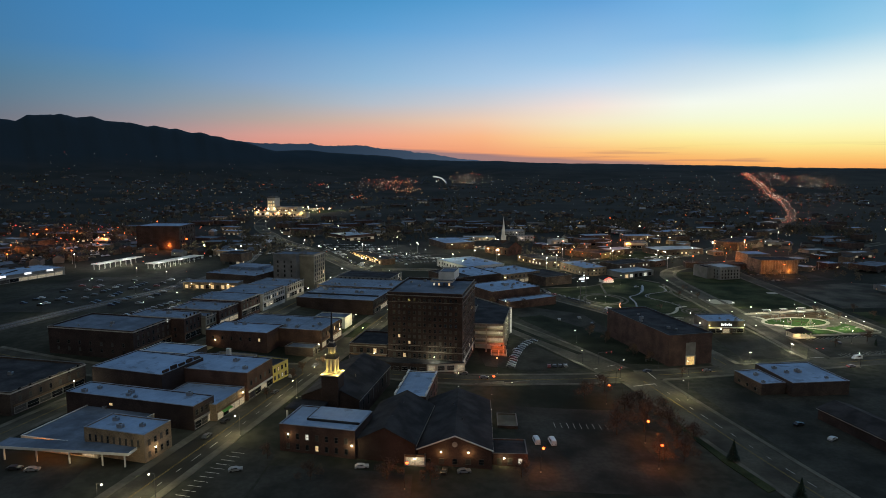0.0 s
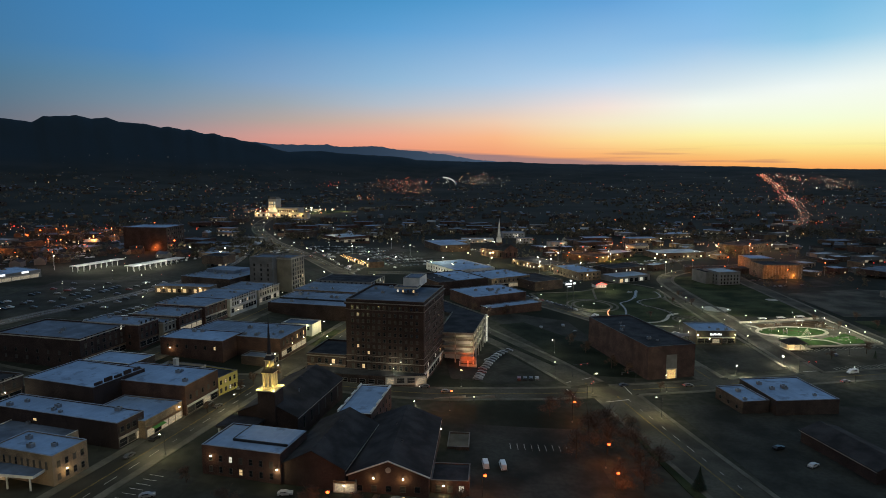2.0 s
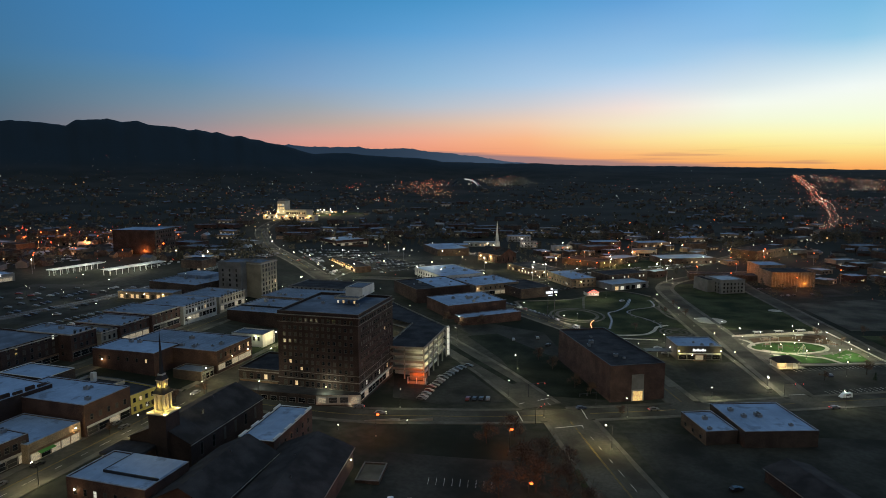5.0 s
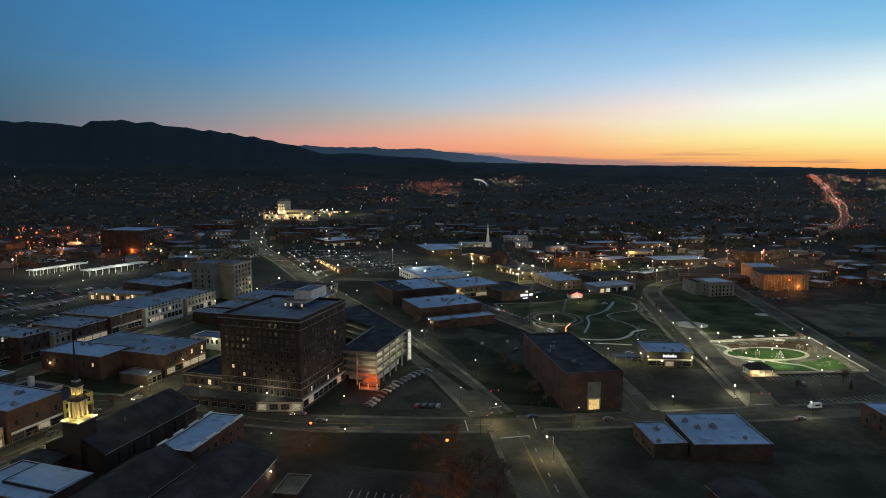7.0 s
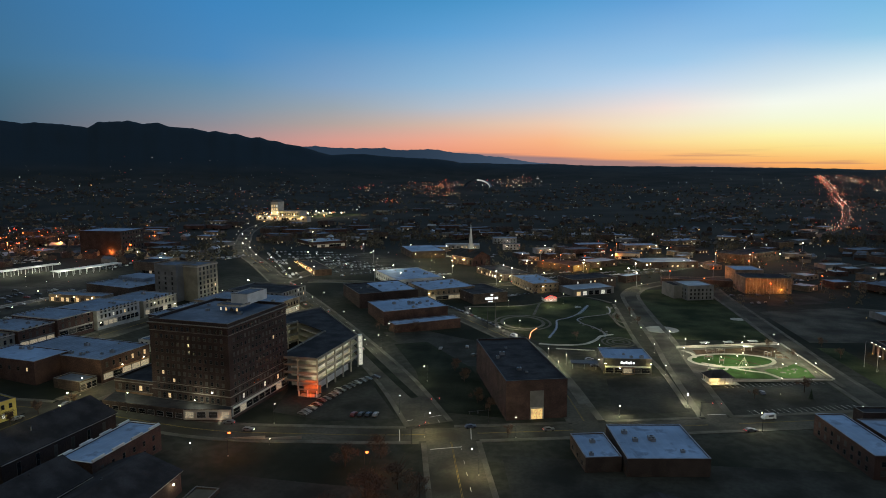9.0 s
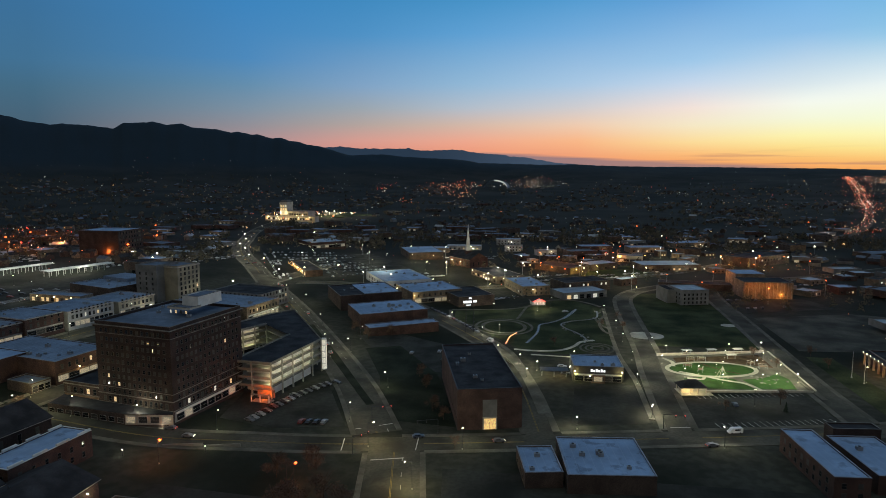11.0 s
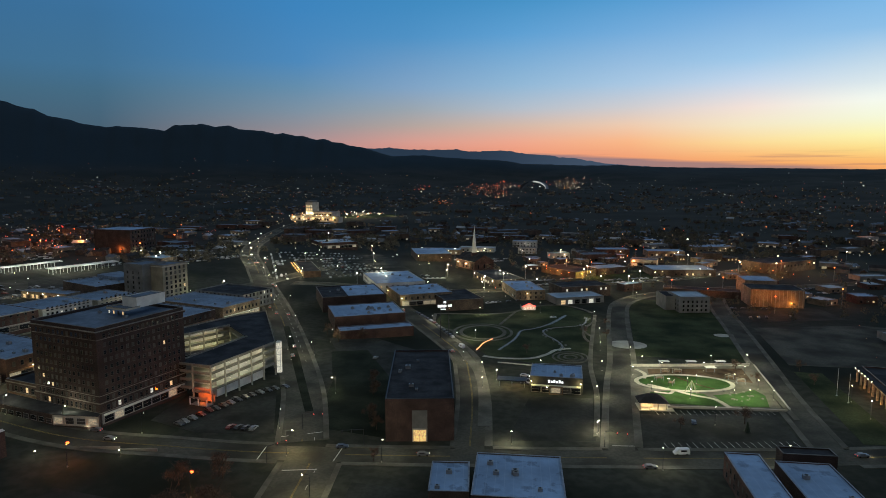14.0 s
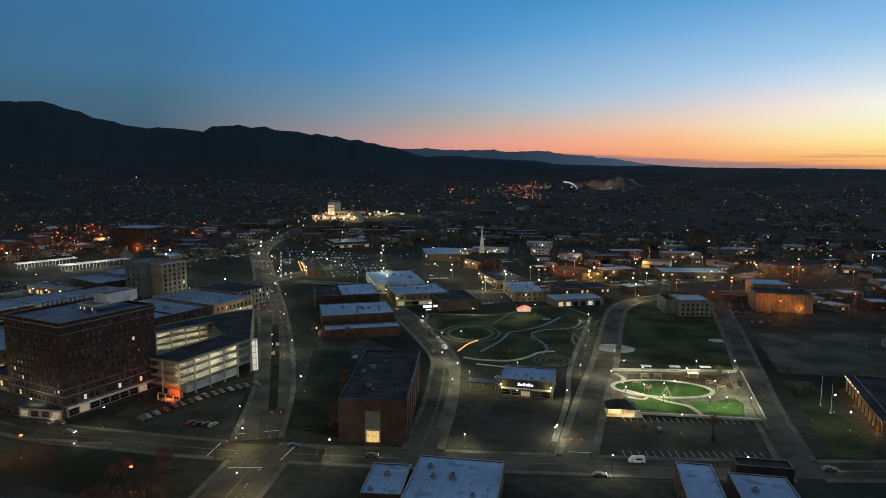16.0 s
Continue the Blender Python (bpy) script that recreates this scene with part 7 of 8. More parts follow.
plant(con, 104, 215, 0.85)
plant(con, 113, 188, 0.8)
plant(con, 255, 362, 0.5)
for x, y, k, s in ((75, 283, 1, 1.0), (64, 275, 1, 0.9), (76, 254, 1, 1.3), (80, 240, 1, 1.4), (68, 236, 1, 1.1), (85, 262, 1, 1.1), (93, 256, 1, 0.9), (91, 243, 1, 1.0), (96, 231, 1, 0.9), (88, 226, 1, 1.1), (86, 214, 1, 1.0), (79, 214, 1, 0.9),
                   (-70, 284, 2, 1.1), (-68, 296, 2, 1.0), (-60, 306, 2, 1.0), (-76, 262, 2, 0.8), (112, 333, 0, 0.8), (106, 342, 0, 0.9), (98, 370, 0, 0.9), (92, 386, 0, 0.9),
                   (256, 371, 2, 1.3), (230, 360, 2, 0.9), (205, 500, 2, 0.9), (205, 530, 2, 0.9), (192, 505, 2, 0.9), (160, 455, 2, 0.9), (300, 430, 2, 1.0), (300, 452, 2, 1.0), (120, 306, 2, 0.9), (268, 445, 2, 1.0), (266, 432, 2, 0.8), (274, 428, 2, 0.9), (-18, 192, 1, 0.8), (-42, 190, 1, 0.8), (-4, 190, 0, 0.9), (26, 198, 0, 0.8),
                   (60, 460, 0, 1.0), (48, 450, 0, 1.0), (36, 462, 0, 1.0), (-60, 205, 0, 0.7)):
    plant(tree_protos[k], x, y, s)


# ---- houses and blocks of the wider town ----
def near_road(x, y, gap):
    return any((q - Vector((x, y))).length < gap for line in (FR_, NO_, PK_, EA_) for q in line)


FR_, NO_, PK_, EA_ = (smooth(p, 12) for p in (FRANKLIN, NORTH_RD, PARK_RD, MUSEUM_RD))
hr = random.Random(14)


def gable_bm(w, d, eave, ridge, lift=0.0, z0=-1.0):
    """A closed house body, or with z0 at the eaves its roof alone."""
    bm = bmesh.new()
    prof = [(-w / 2, z0), (w / 2, z0), (w / 2, eave + lift * 0.3), (0, ridge + lift), (-w / 2, eave + lift * 0.3)]
    a = [bm.verts.new((px, -d / 2, pz)) for px, pz in prof]
    e = [bm.verts.new((px, d / 2, pz)) for px, pz in prof]
    bm.faces.new(a)
    bm.faces.new(e[::-1])
    for i in range(5):
        bm.faces.new((a[i], e[i], e[(i + 1) % 5], a[(i + 1) % 5]))
    bmesh.ops.recalc_face_normals(bm, faces=bm.faces)
    return bm


house_protos = []
CLAP = mat("weathered_clapboard", (0.22, 0.22, 0.21), 0.85, 0.3, 0.2, 1.5, 0.2, rand=0.8)
for k, (wl, rf, lb) in enumerate(((CLAP, SHINGLE, "pale clapboard house with a dark gabled roof"), (BROWN_BRICK, SHINGLE, "brown house with a dark shingle roof"), (RED_BRICK, SHINGLE, "small brick house with a dark roof"), (CLAP, TIN, "pale house with a dull tin roof"), (GREY_WALL, SHINGLE, "grey house with a dark gabled roof"))):
    w, d, ev, rg = 8 + k % 3, 11 + k, 3.2 + 2.4 * (k % 2), 5.8 + 2.6 * (k % 2)
    g = root("house", pose(0, 0, -80), lb, "house", "town houses")
    part("wall", gable_bm(w, d, ev, rg), wl, g)
    part("roof", gable_bm(w + 0.8, d + 0.8, ev, rg, 0.3, ev - 0.15), rf, g)
    part("chimney", boxes((1.2, 2.0, 1.0, 1.8, rg - 2, rg + 0.8)), RED_BRICK, g)
    for f, sft in (("f", -1.8), ("r", -2.5)):
        me, panes = window_mesh(1.1, 1.4, FRAME)
        put("window", panes[hr.choice((GLASS, GLASS, GLASS, GLASS, WARM)).name], g, face_pose(f, w, d, sft, 1.0, 0.03))
    house_protos.append(g)
block_protos = []
for k, (w, d, h, wl, rf, lb) in enumerate(((26, 18, 5.5, TAN_BRICK, BLUED_WHITE_ROOF, "low commercial building with a pale roof"), (34, 24, 7.5, RED_BRICK, GREY_ROOF, "brick commercial building with a grey roof"), (44, 26, 6.5, BROWN_BRICK, GREY_ROOF, "long shop building with a pale roof"),
                                           (22, 20, 9.5, BROWN_BRICK, DARK_ROOF, "three-storey brick block with a dark roof"), (30, 16, 6.0, CLAP, TIN, "white-walled workshop with a tin roof"))):
    b = building("commercial_building", lb, 0, 0, w, d, 0, h, wl, rf, group="town blocks", base=0.0)
    for i in range(3):
        me, panes = window_mesh(w / 6 - 0.6, 2.4, FRAME)
        put("window", panes[hr.choice((SHOP, GLASS, BLIND, SHOP)).name], b, face_pose("f", w, d, -w / 2 + w * (i + 0.5) / 3, 0.6, 0.03))
    for i in range(1):
        me, panes = window_mesh(1.5, 1.6, FRAME)
        put("window", panes[hr.choice((WARM, GLASS, BLIND, GLASS)).name], b, face_pose("r", w, d, -d / 2 + d * (i + 0.5) / 3, 1.4, 0.03))
    block_protos.append(b)
taken = list(TAKEN)


def settle_thing(protos_, x, y, a, gap):
    if any((x - p) ** 2 + (y - q) ** 2 < (gap + g) ** 2 for p, q, g in taken):
        return
    taken.append((x, y, gap))
    proto = hr.choice(protos_)
    m = pose(x, y, land(x, y), 0, 0, a)
    if proto.name in used:
        copy_thing(proto, m)
    else:
        used.add(proto.name)
        proto.matrix_basis = m


def free_spot(x, y):
    r, az = math.hypot(x - 107, y - 65), math.degrees(math.atan2(x - 107, y - 65))
    core = (-345 < x < 355 and y < 640) or (-175 < x < 440 and y < 850) or (-60 < x < 180 and y < 990)
    return not core and not near_road(x, y, 22) and not (-430 < x < -220 and 1220 < y < 1620) and not (-420 < x < -260 and 760 < y < 880)


for x, y, a in ((-420, 640, -20), (-450, 700, -20), (-380, 690, -20), (-440, 590, -20), (-250, 720, -10), (-215, 640, -14), (-195, 590, -14), (-285, 760, -20), (-230, 800, -20), (-470, 860, -25), (-395, 940, -25), (-300, 900, -20), (-330, 980, -20), (-250, 1000, -15), (-520, 760, -20), (-560, 900, -20),
                (200, 860, 20), (330, 880, 14), (470, 940, 20), (520, 1000, 30), (380, 960, 20), (560, 1080, 35), (600, 1160, 40), (660, 1240, 40), (700, 1350, 40), (450, 760, 14), (520, 800, 20), (600, 900, 30), (380, 520, 10),
                (-180, 860, -30), (-160, 960, -40), (-200, 1060, -20), (-360, 1120, -10), (-420, 1180, -10), (-260, 1150, -10), (-120, 1080, 30), (-300, 1420, -10), (-200, 1600, 0), (-120, 1700, 10), (-60, 1850, 10), (-20, 2000, 15)):
    settle_thing(block_protos, x, y, a + hr.uniform(-4, 4), 17)
for _ in range(700):
    x, y = hr.uniform(-520, 720), hr.uniform(640, 1180)
    if free_spot(x, y) and len(taken) < len(TAKEN) + 90:
        settle_thing(block_protos, x, y, hr.choice((0, 12, 28, -18)) + hr.uniform(-5, 5), 18)
TOP = len(TAKEN) + 165
for _ in range(2600):
    az, rad = hr.uniform(-54, 42), 520 + 1000 * hr.random() ** 1.2
    x, y = 107 + rad * math.sin(radians(az)), 65 + rad * math.cos(radians(az))
    if free_spot(x, y) and len(taken) < TOP:
        settle_thing(house_protos, x, y, hr.choice((0, 90, -12, 78, 24)) + hr.uniform(-6, 6), 9)

# far houses: small gabled boxes among the trees, beyond counting
vs, fs, slots = [], [], []
fr = random.Random(77)
for _ in range(4200):
    az, rad = fr.uniform(-54, 44), 600 + 2500 * fr.random() ** 1.2
    x, y = 107 + rad * math.sin(radians(az)), 65 + rad * math.cos(radians(az))
    if not free_spot(x, y) or noise.noise((x / 240, y / 240, 9.1)) < 0.02:
        continue
    a, w, d, ev, rg = fr.uniform(0, 3.14), fr.uniform(3, 5), fr.uniform(4, 8), fr.uniform(2.6, 5.4), fr.uniform(1.8, 3.0)
    ca, sa, z, n0 = math.cos(a), math.sin(a), land(x, y), len(vs)
    for sy in (-d, d):
        for px, pz in ((-w, -1), (w, -1), (w, ev), (0, ev + rg), (-w, ev)):
            vs.append((x + px * ca - sy * sa, y + px * sa + sy * ca, z + pz))
    fs += [(n0, n0 + 1, n0 + 2, n0 + 3, n0 + 4), (n0 + 9, n0 + 8, n0 + 7, n0 + 6, n0 + 5), (n0 + 1, n0 + 6, n0 + 7, n0 + 2), (n0 + 4, n0 + 9, n0 + 5, n0), (n0 + 2, n0 + 7, n0 + 8, n0 + 3), (n0 + 3, n0 + 8, n0 + 9, n0 + 4)]
    pale, roof = fr.choice((0, 1, 2, 2)), fr.choice((3, 3, 3, 4))
    slots += [pale] * 4 + [roof] * 2
me = mesh_of("far_houses", vs, fs, [CLAP, TAN_BRICK, BROWN_BRICK, SHINGLE, GREY_ROOF])
me.polygons.foreach_set("material_index", slots)
tagged(put("far_houses", me), "small dim houses scattered among the far woods", "houses", kind="stuff")

# woods: clumps of small leaf cards over the far streets and slopes
vs, fs = [], []
wr_ = random.Random(33)
count = 0
while count < 4200:
    az, rad = wr_.uniform(-56, 46), (430 + 750 * wr_.random()) if count < 1500 else (900 + 2300 * wr_.random())
    x, y = 107 + rad * math.sin(radians(az)), 65 + rad * math.cos(radians(az))
    if not free_spot(x, y) or noise.noise((x / 130, y / 130, 0.3)) < 0.02:
        continue
    count += 1
    base, hh, ww = land(x, y), wr_.uniform(5, 12), wr_.uniform(2.4, 5.0)
    for _ in range(16 if rad < 1400 else 7):
        z = hh * wr_.uniform(0.25, 1.0)
        k = ww * (1.15 - abs(z / hh - 0.55))
        px, py = x + wr_.gauss(0, 0.45) * k, y + wr_.gauss(0, 0.45) * k
        s = wr_.uniform(0.7, 1.7) * (1.0 if rad < 1400 else 1.7)
        a, b_ = wr_.uniform(0, 6.3), wr_.uniform(-0.6, 0.6)
        ux, uy = math.cos(a) * s, math.sin(a) * s
        n0 = len(vs)
        vs += [(px - ux, py - uy, base + z - s * 0.5), (px + ux, py + uy, base + z - s * 0.3 + b_), (px + ux * 0.4, py + uy * 0.4, base + z + s * 0.8), (px - ux * 0.7, py - uy * 0.7 + b_, base + z + s * 0.5)]
        fs.append((n0, n0 + 1, n0 + 2, n0 + 3))
for _ in range(520):
    x, y = wr_.uniform(-190, 460), wr_.uniform(560, 960)
    if any((x - p) ** 2 + (y - q) ** 2 < (g * 0.95 + 4) ** 2 for p, q, g in TAKEN) or near_road(x, y, 9) or noise.noise((x / 70, y / 70, 5.3)) < 0.0 or (-130 < x < 40 and y < 860) or (y < 640 and x < 240):
        continue
    base, hh, ww = land(x, y), wr_.uniform(5, 10), wr_.uniform(2.0, 4.2)
    for _ in range(26):
        z = hh * wr_.uniform(0.25, 1.0)
        k = ww * (1.15 - abs(z / hh - 0.55))
        px, py, s = x + wr_.gauss(0, 0.45) * k, y + wr_.gauss(0, 0.45) * k, wr_.uniform(0.4, 1.0)
        a, b_ = wr_.uniform(0, 6.3), wr_.uniform(-0.5, 0.5)
        ux, uy = math.cos(a) * s, math.sin(a) * s
        n0 = len(vs)
        vs += [(px - ux, py - uy, base + z - s * 0.5), (px + ux, py + uy, base + z - s * 0.3 + b_), (px + ux * 0.4, py + uy * 0.4, base + z + s * 0.8), (px - ux * 0.7, py - uy * 0.7 + b_, base + z + s * 0.5)]
        fs.append((n0, n0 + 1, n0 + 2, n0 + 3))
tagged(put("far_woods", mesh_of("far_woods", vs, fs, WOODS)), "dark bare woods and garden trees over the far town", "trees", kind="stuff")

# far lights: lamps, signs and tail lights too small to tell apart
FAR = [("far_lamps_white", glow("far_white", (1.0, 0.90, 0.66), 2.6), "scattered white lamps of the far town"), ("far_lamps_warm", glow("far_warm", (1.0, 0.50, 0.17), 2.2), "scattered warm lamps of the far town"),
       ("far_lamps_orange", glow("far_orange", (1.0, 0.13, 0.015), 2.2), "scattered sodium lamps of the far town"), ("far_lamps_red", glow("far_red", (1.0, 0.03, 0.015), 1.8), "red tail lamps and signals far away"),
       ("far_lamps_dim", glow("far_dim", (0.95, 0.88, 0.75), 0.22), "dim lit windows of the far town")]
bins = [([], []) for _ in FAR]


def spark(x, y, kind, up=6.0, k=1.0):
    rad = math.hypot(x - 107, y - 65)
    s = (0.10 + 0.00062 * rad) * k * min(2.2, math.exp(wr_.gauss(-0.45, 0.5)))
    z = land(x, y) + up
    v, f = bins[kind]
    b = len(v)
    v += [(x + s, y, z), (x, y + s, z), (x - s, y, z), (x, y - s, z), (x, y, z + s), (x, y, z - s)]
    f += [tuple(b + i for i in q) for q in ((0, 1, 4), (1, 2, 4), (2, 3, 4), (3, 0, 4), (1, 0, 5), (2, 1, 5), (3, 2, 5), (0, 3, 5))]


def pick(weights):
    return wr_.choices(range(5), weights)[0]


def polar(az, rad):
    return 107 + rad * math.sin(radians(az)), 65 + rad * math.cos(radians(az))


for _ in range(2900):
    x, y = polar(wr_.uniform(-56, 46), 560 + 3000 * wr_.random() ** 1.35)
    if free_spot(x, y) and noise.noise((x / 210, y / 210, 4.3)) > -0.12:
        spark(x, y, pick((14, 6, 3, 3, 74)), wr_.uniform(3, 9), wr_.choice((0.4, 0.5, 0.6, 0.8)))
for az, daz, rad, dr, n, mix in ((-6.5, 2.2, 2950, 180, 130, (16, 26, 46, 10, 2)), (-10.7, 0.8, 2150, 90, 45, (10, 20, 60, 10, 0)), (0.2, 2.0, 3250, 160, 110, (44, 34, 14, 6, 2)), (-6.0, 1.5, 2450, 130, 60, (30, 40, 20, 10, 0)), (-13.2, 0.7, 2900, 120, 20, (10, 10, 30, 50, 0)),
                                 (-27, 4.0, 2300, 260, 40, (30, 40, 20, 5, 5)), (29.5, 1.5, 3250, 260, 120, (40, 34, 20, 6, 0)), (26.5, 1.0, 3500, 120, 50, (30, 34, 20, 16, 0)), (19, 6, 2500, 500, 80, (24, 40, 16, 10, 10)), (-20, 3.0, 1500, 160, 50, (24, 30, 30, 16, 0)), (27, 2.5, 1330, 100, 50, (24, 30, 30, 16, 0)), (33, 3.0, 1500, 200, 40, (24, 30, 30, 16, 0))):
    for _ in range(int(n * 1.7)):
        x, y = polar(az + wr_.gauss(0, daz * 0.6), rad + wr_.gauss(0, dr))
        spark(x, y, pick(mix), wr_.uniform(2, 9), wr_.choice((0.35, 0.5, 0.7)))
for i, p in enumerate(smooth([(640, 1180), (682, 1241), (862, 1580), (1089, 2083), (1423, 2866), (1630, 3433)], 4)):
    far_k = ease((p.y - 1200) / 900)
    if wr_.random() < 0.35 + 0.65 * far_k:
        spark(p.x + wr_.gauss(0, 4 + 9 * far_k), p.y, (3, 2, 3, 2, 1)[i % 5], 3.0, 0.52)
    if wr_.random() < 0.45:
        spark(p.x + wr_.choice((-1, 1, 1)) * wr_.expovariate(1 / 60), p.y, pick((24, 24, 26, 24, 2)), 7.0, 0.45)
for _ in range(230):
    x, y = wr_.uniform(-760, -360), wr_.uniform(600, 1050)
    if free_spot(x, y):
        spark(x, y, pick((16, 18, 34, 22, 10)), wr_.uniform(3, 8))
for _ in range(120):
    x, y = wr_.uniform(-420, -250), wr_.uniform(1180, 1480)
    spark(x, y, pick((40, 44, 12, 2, 2)), wr_.uniform(3, 8))
for _ in range(150):
    x, y = polar(wr_.uniform(2, 34), wr_.uniform(700, 1150))
    if free_spot(x, y):
        spark(x, y, pick((22, 26, 22, 10, 20)), wr_.uniform(3, 8))
for line, off in ((FRANKLIN, 10.0), (NORTH_RD, 8.0), (SECOND, 7.0)):
    for i, p in enumerate(smooth(line, 34)):
        if p.y > 640:
            spark(p.x + off * (-1) ** i, p.y, 0 if i % 3 else 1, 8.0)
for x0, x1, y0, y1, n, mix in ((-140, 70, 620, 880, 120, (56, 22, 6, 14, 2)), (-460, -240, 440, 660, 44, (56, 24, 14, 6, 0)), (120, 470, 630, 900, 150, (40, 26, 22, 8, 4)), (-520, -330, 640, 960, 110, (20, 16, 44, 20, 0)), (-210, -110, 420, 640, 22, (50, 40, 6, 4, 0)), (20, 150, 520, 660, 24, (46, 40, 10, 4, 0)), (330, 420, 400, 640, 14, (30, 30, 34, 6, 0))):
    for _ in range(n):
        x, y = wr_.uniform(x0, x1), wr_.uniform(y0, y1)
        if all(math.hypot(x - p, y - q) > g * 0.9 for p, q, g in TAKEN):
            spark(x, y, pick(mix), wr_.uniform(1.5, 8), wr_.choice((0.35, 0.45, 0.6)))
for (name, m, label), (v, f) in zip(FAR, bins):
    tagged(put(name, mesh_of(name, v, f, m)), label, "lights", kind="stuff")

# warm floods that wash the far blocks
flood = root("flood_mast", pose(0, 0, 0), "far floodlights over yards and fields", "floodlight")
for x, y, w, c in ((-330, 1310, 26000, WARMW), (-285, 1340, 40000, WARMW), (-280, 1400, 52000, WARMW), (-240, 1500, 36000, WARMW), (-460, 790, 16000, SODIUM), (-420, 690, 14000, SODIUM), (-520, 860, 18000, SODIUM), (-385, 760, 15000, SODIUM), (-90, 700, 6000, WHITE), (-30, 740, 6000, WHITE), (40, 830, 5000, WARMW), (120, 660, 4000, WARMW), (190, 700, 5000, WARMW), (300, 830, 6000, WARMW), (240, 700, 4000, WARMW), (480, 900, 8000, WARMW), (600, 1150, 12000, SODIUM), (-150, 900, 6000, WARMW), (-200, 620, 3500, WHITE), (420, 760, 5000, SODIUM), (262, 655, 4500, SODIUM), (228, 668, 3500, WARMW), (340, 690, 5000, SODIUM), (385, 640, 4500, SODIUM), (-60, 820, 4500, WHITE), (-440, 620, 5000, SODIUM), (-390, 560, 4000, SODIUM), (-330, 560, 3500, WHITE), (-399, 740, 18000, SODIUM), (-406, 690, 18000, SODIUM), (-568, 865, 14000, SODIUM), (-447, 865, 12000, SODIUM), (-550, 930, 12000, SODIUM), (-357, 865, 9000, SODIUM), (-433, 628, 6000, SODIUM), (-347, 585, 3500, SODIUM), (172, 760, 10200, SODIUM), (197, 752, 10200, SODIUM), (248, 868, 13600, SODIUM), (344, 795, 13600, SODIUM), (385, 800, 13600, SODIUM), (306, 676, 8500, SODIUM), (71, 810, 5000, WARMW), (106, 640, 4500, WARMW), (135, 708, 5000, WHITE), (10, 645, 4000, WHITE), (0, 610, 4000, WHITE), (293, 855, 9000, WARMW), (326, 596, 3500, SODIUM), (193, 722, 5000, (1.0, 0.55, 0.08)), (152, 795, 7000, SODIUM), (375, 780, 7000, WARMW), (60, 700, 5000, WARMW), (230, 640, 4500, WARMW), (90, 760, 4000, WARMW)):
    z = land(x, y)
    part("pole", cyl(bmesh.new(), 0.2, 0.12, -0.5, 13, 6), STEEL, flood, "", pose(x, y, z))
    bm = bmesh.new()
    bmesh.ops.create_icosphere(bm, subdivisions=1, radius=0.6)
    part("lens", bm, ORANGE_BULB if c == SODIUM else BULB, flood, "", pose(x, y, z + 12.6))
    light(flood, x, y, z + 11.4, w, c, 0.6)

# small stores and sheds that fill the blocks of the middle town
sr = random.Random(52)
made = 0
for _ in range(900):
    x, y = sr.uniform(130, 460), sr.uniform(640, 900)
    w_, d_ = sr.uniform(9, 22), sr.uniform(9, 16)
    if made > 30 or near_road(x, y, 16) or any((x - p) ** 2 + (y - q) ** 2 < (g + max(w_, d_) * 0.55 + 1.5) ** 2 for p, q, g in TAKEN) or (205 < x < 330 and 690 < y < 750):
        continue
    rf_ = sr.choice((BLUED_WHITE_ROOF, BLUED_WHITE_ROOF, GREY_ROOF, TIN, DARK_ROOF))
    b = building("small_store", {BLUED_WHITE_ROOF: "small store with a pale blue roof", GREY_ROOF: "small store with a grey gravel roof", TIN: "small shed with a dull tin roof", DARK_ROOF: "small store with a tar roof"}[rf_], x, y, w_, d_, sr.choice((28, 28, 12, 40)), sr.uniform(3.6, 6.5), sr.choice((BROWN_BRICK, TAN_BRICK, RED_BRICK, GREY_WALL)), rf_, (0, 0), 0.3, "store", "small stores")
    win(b, "f", 3, 1, 1.0, 3, 1.6, 1.6, lit=0.35)
    made += 1

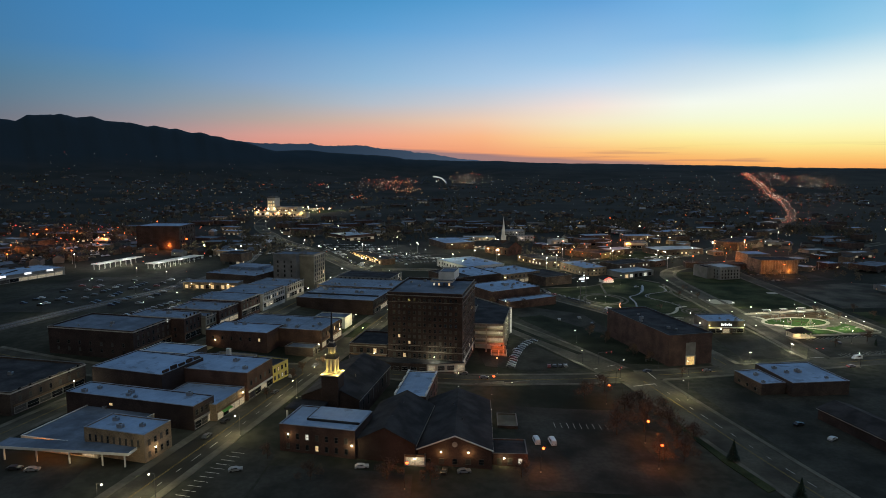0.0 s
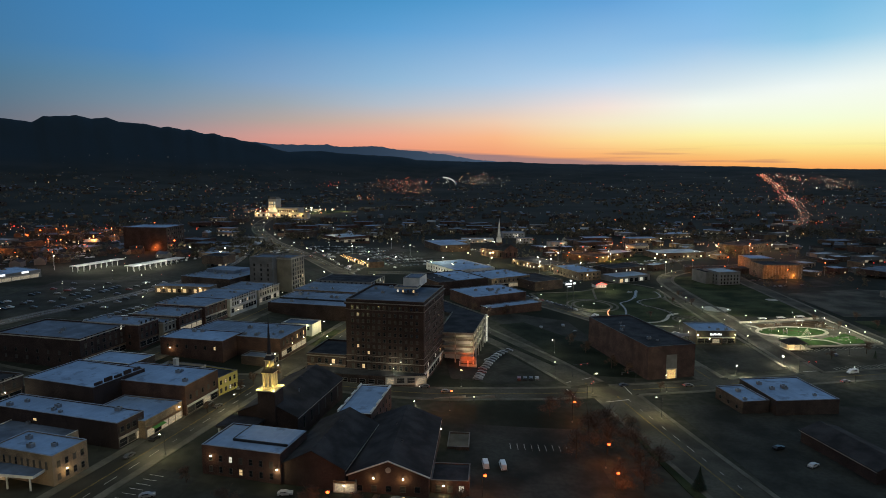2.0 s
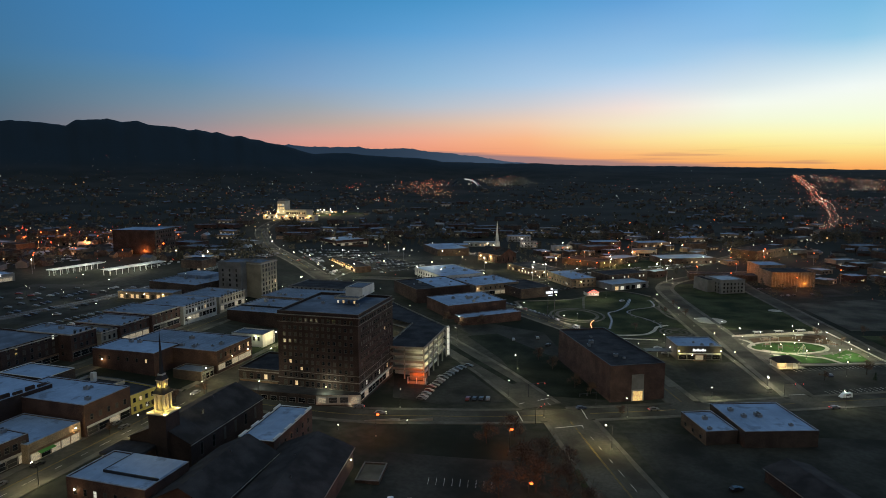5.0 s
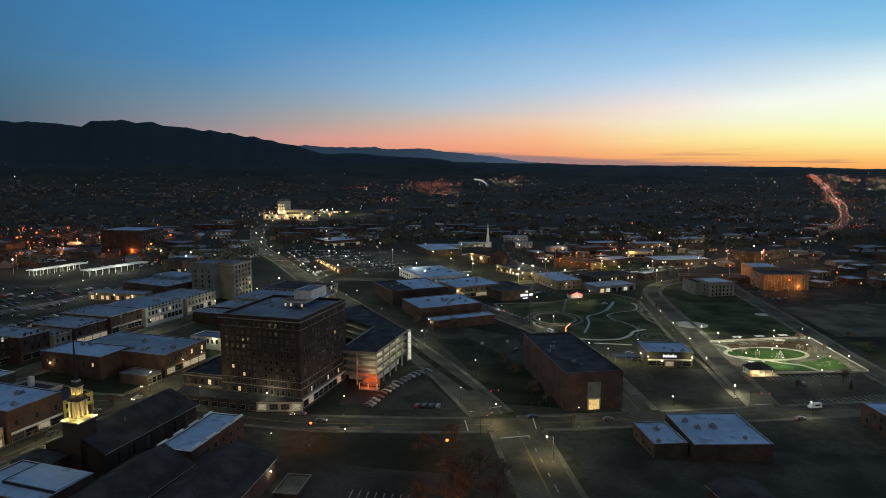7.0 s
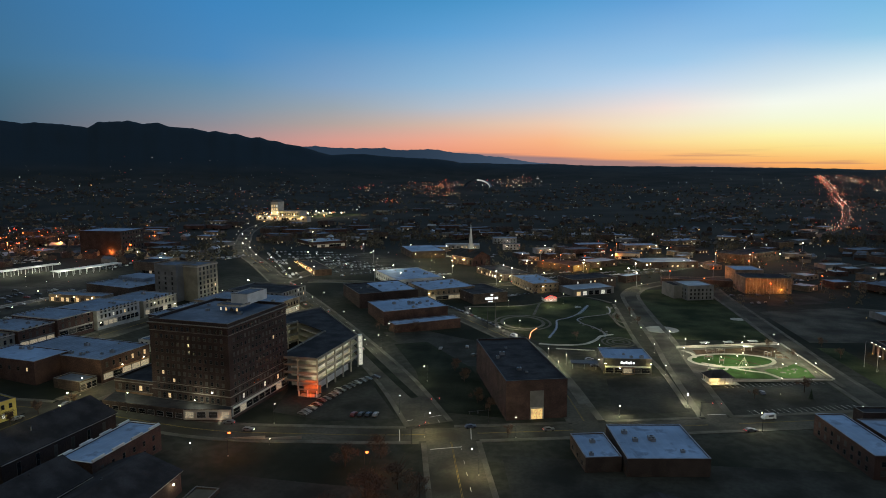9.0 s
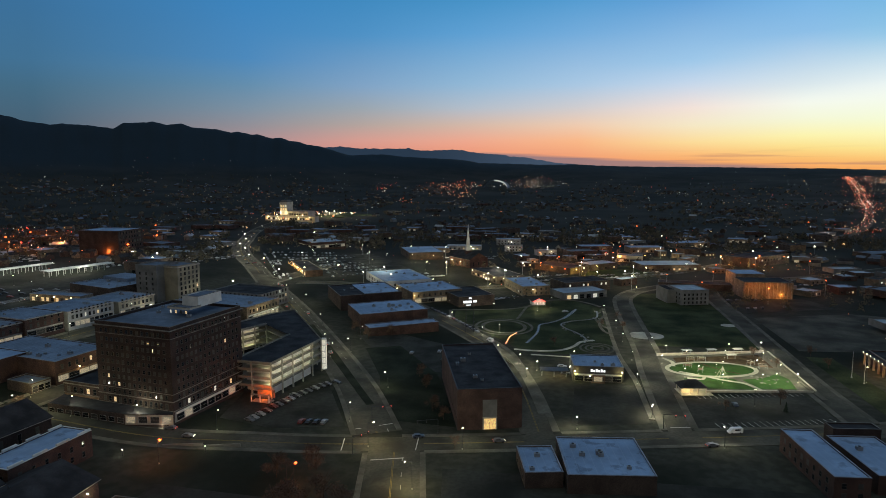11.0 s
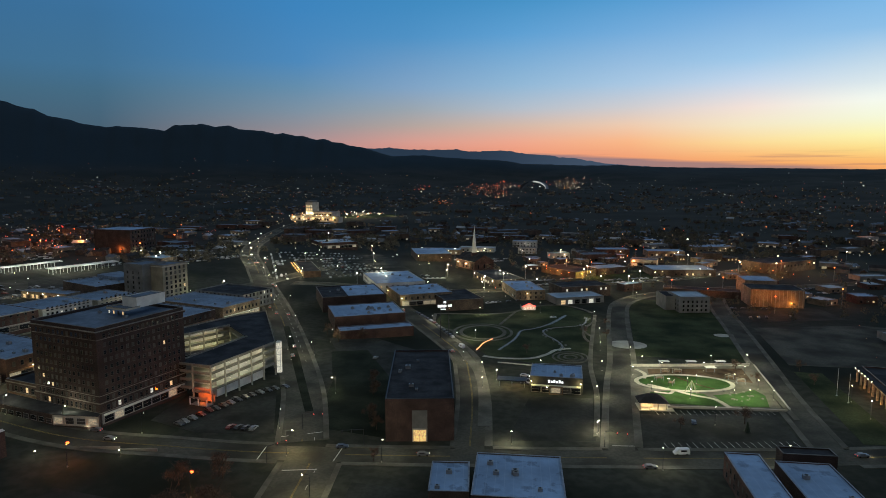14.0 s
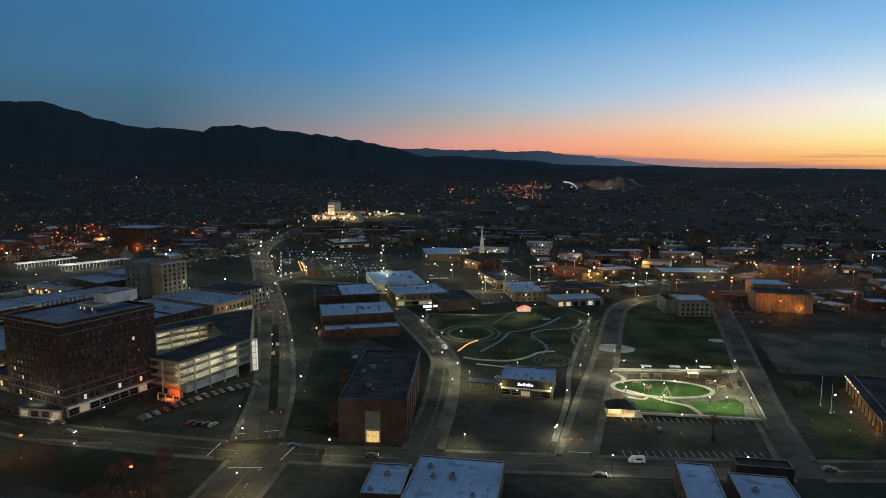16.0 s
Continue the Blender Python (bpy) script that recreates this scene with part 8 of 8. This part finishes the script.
# cars in the far lots and kerbs, too many to count
vs, fs, slots = [], [], []
for x0, y0, x1, y1, n, a_, rows_, gap_ in ((-118, 690, -70, 640, 14, 40, 1, 0), (-40, 640, 10, 690, 14, 130, 5, 17), (-120, 720, -60, 790, 18, 130, 3, 18), (-70, 620, -140, 740, 26, 120, 2, 9), (10, 655, 60, 690, 12, 30, 2, 16), (130, 660, 190, 700, 16, 30, 2, 20), (215, 700, 300, 745, 20, 28, 2, 14),
                                      (300, 660, 400, 690, 22, 15, 2, 18), (-250, 590, -200, 720, 24, 100, 2, 10), (-420, 560, -340, 640, 24, 60, 4, 17), (40, 800, 110, 830, 18, 25, 2, 16), (-190, 640, -150, 700, 12, 60, 2, 12)):
    for r_ in range(rows_):
        ox, oy = -(y1 - y0), x1 - x0
        ln_ = math.hypot(ox, oy)
        for i in range(n):
            if sr.random() < 0.3:
                continue
            t0 = (i + 0.5) / n
            x, y = x0 + (x1 - x0) * t0 + ox / ln_ * gap_ * r_, y0 + (y1 - y0) * t0 + oy / ln_ * gap_ * r_
            if any((x - p) ** 2 + (y - q) ** 2 < (g * 0.8) ** 2 for p, q, g in TAKEN[4:]):
                continue
            a, z, n0 = radians(a_ + sr.uniform(-4, 4)), land(x, y) + 0.1, len(vs)
            for lx, ly, lz in ((2.2, 0.85, 0.3), (2.2, 0.85, 0.85), (0.9, 0.85, 0.95), (0.3, 0.7, 1.45), (-1.3, 0.7, 1.45), (-2.0, 0.85, 0.95), (-2.2, 0.85, 0.85), (-2.2, 0.85, 0.3)):
                for sg_ in (-1, 1):
                    vs.append((x + lx * math.cos(a) - sg_ * ly * math.sin(a), y + lx * math.sin(a) + sg_ * ly * math.cos(a), z + lz))
            fs += [tuple(n0 + 2 * k for k in range(8)), tuple(n0 + 2 * k + 1 for k in range(7, -1, -1))] + [(n0 + 2 * k, n0 + 2 * k + 1, n0 + 2 * ((k + 1) % 8) + 1, n0 + 2 * ((k + 1) % 8)) for k in range(8)]
            slots += [sr.randrange(4)] * 10
me = mesh_of("far_cars", vs, fs, [bpy.data.materials["paint_white"], bpy.data.materials["paint_silver"], bpy.data.materials["paint_grey"], bpy.data.materials["paint_black"]])
me.polygons.foreach_set("material_index", slots)
tagged(put("far_cars", me), "rows of cars parked in the far lots and along kerbs", "cars", kind="stuff")

# railway beside the old town
rail = strip("railway", smooth([(-330, 250), (-282, 380), (-246, 480), (-222, 580), (-224, 690), (-262, 830), (-340, 1000)]), -6, 6, -0.2, 0.12, mat("ballast", (0.10, 0.09, 0.08), 0.95, 0.4), None, "railway ballast with steel rails", "railway")
for o in (-3.2, -1.75, 1.75, 3.2):
    strip("rail", smooth([(-330, 250), (-282, 380), (-246, 480), (-222, 580), (-224, 690), (-262, 830), (-340, 1000)]), o - 0.05, o + 0.05, 0.1, 0.3, STEEL, rail)
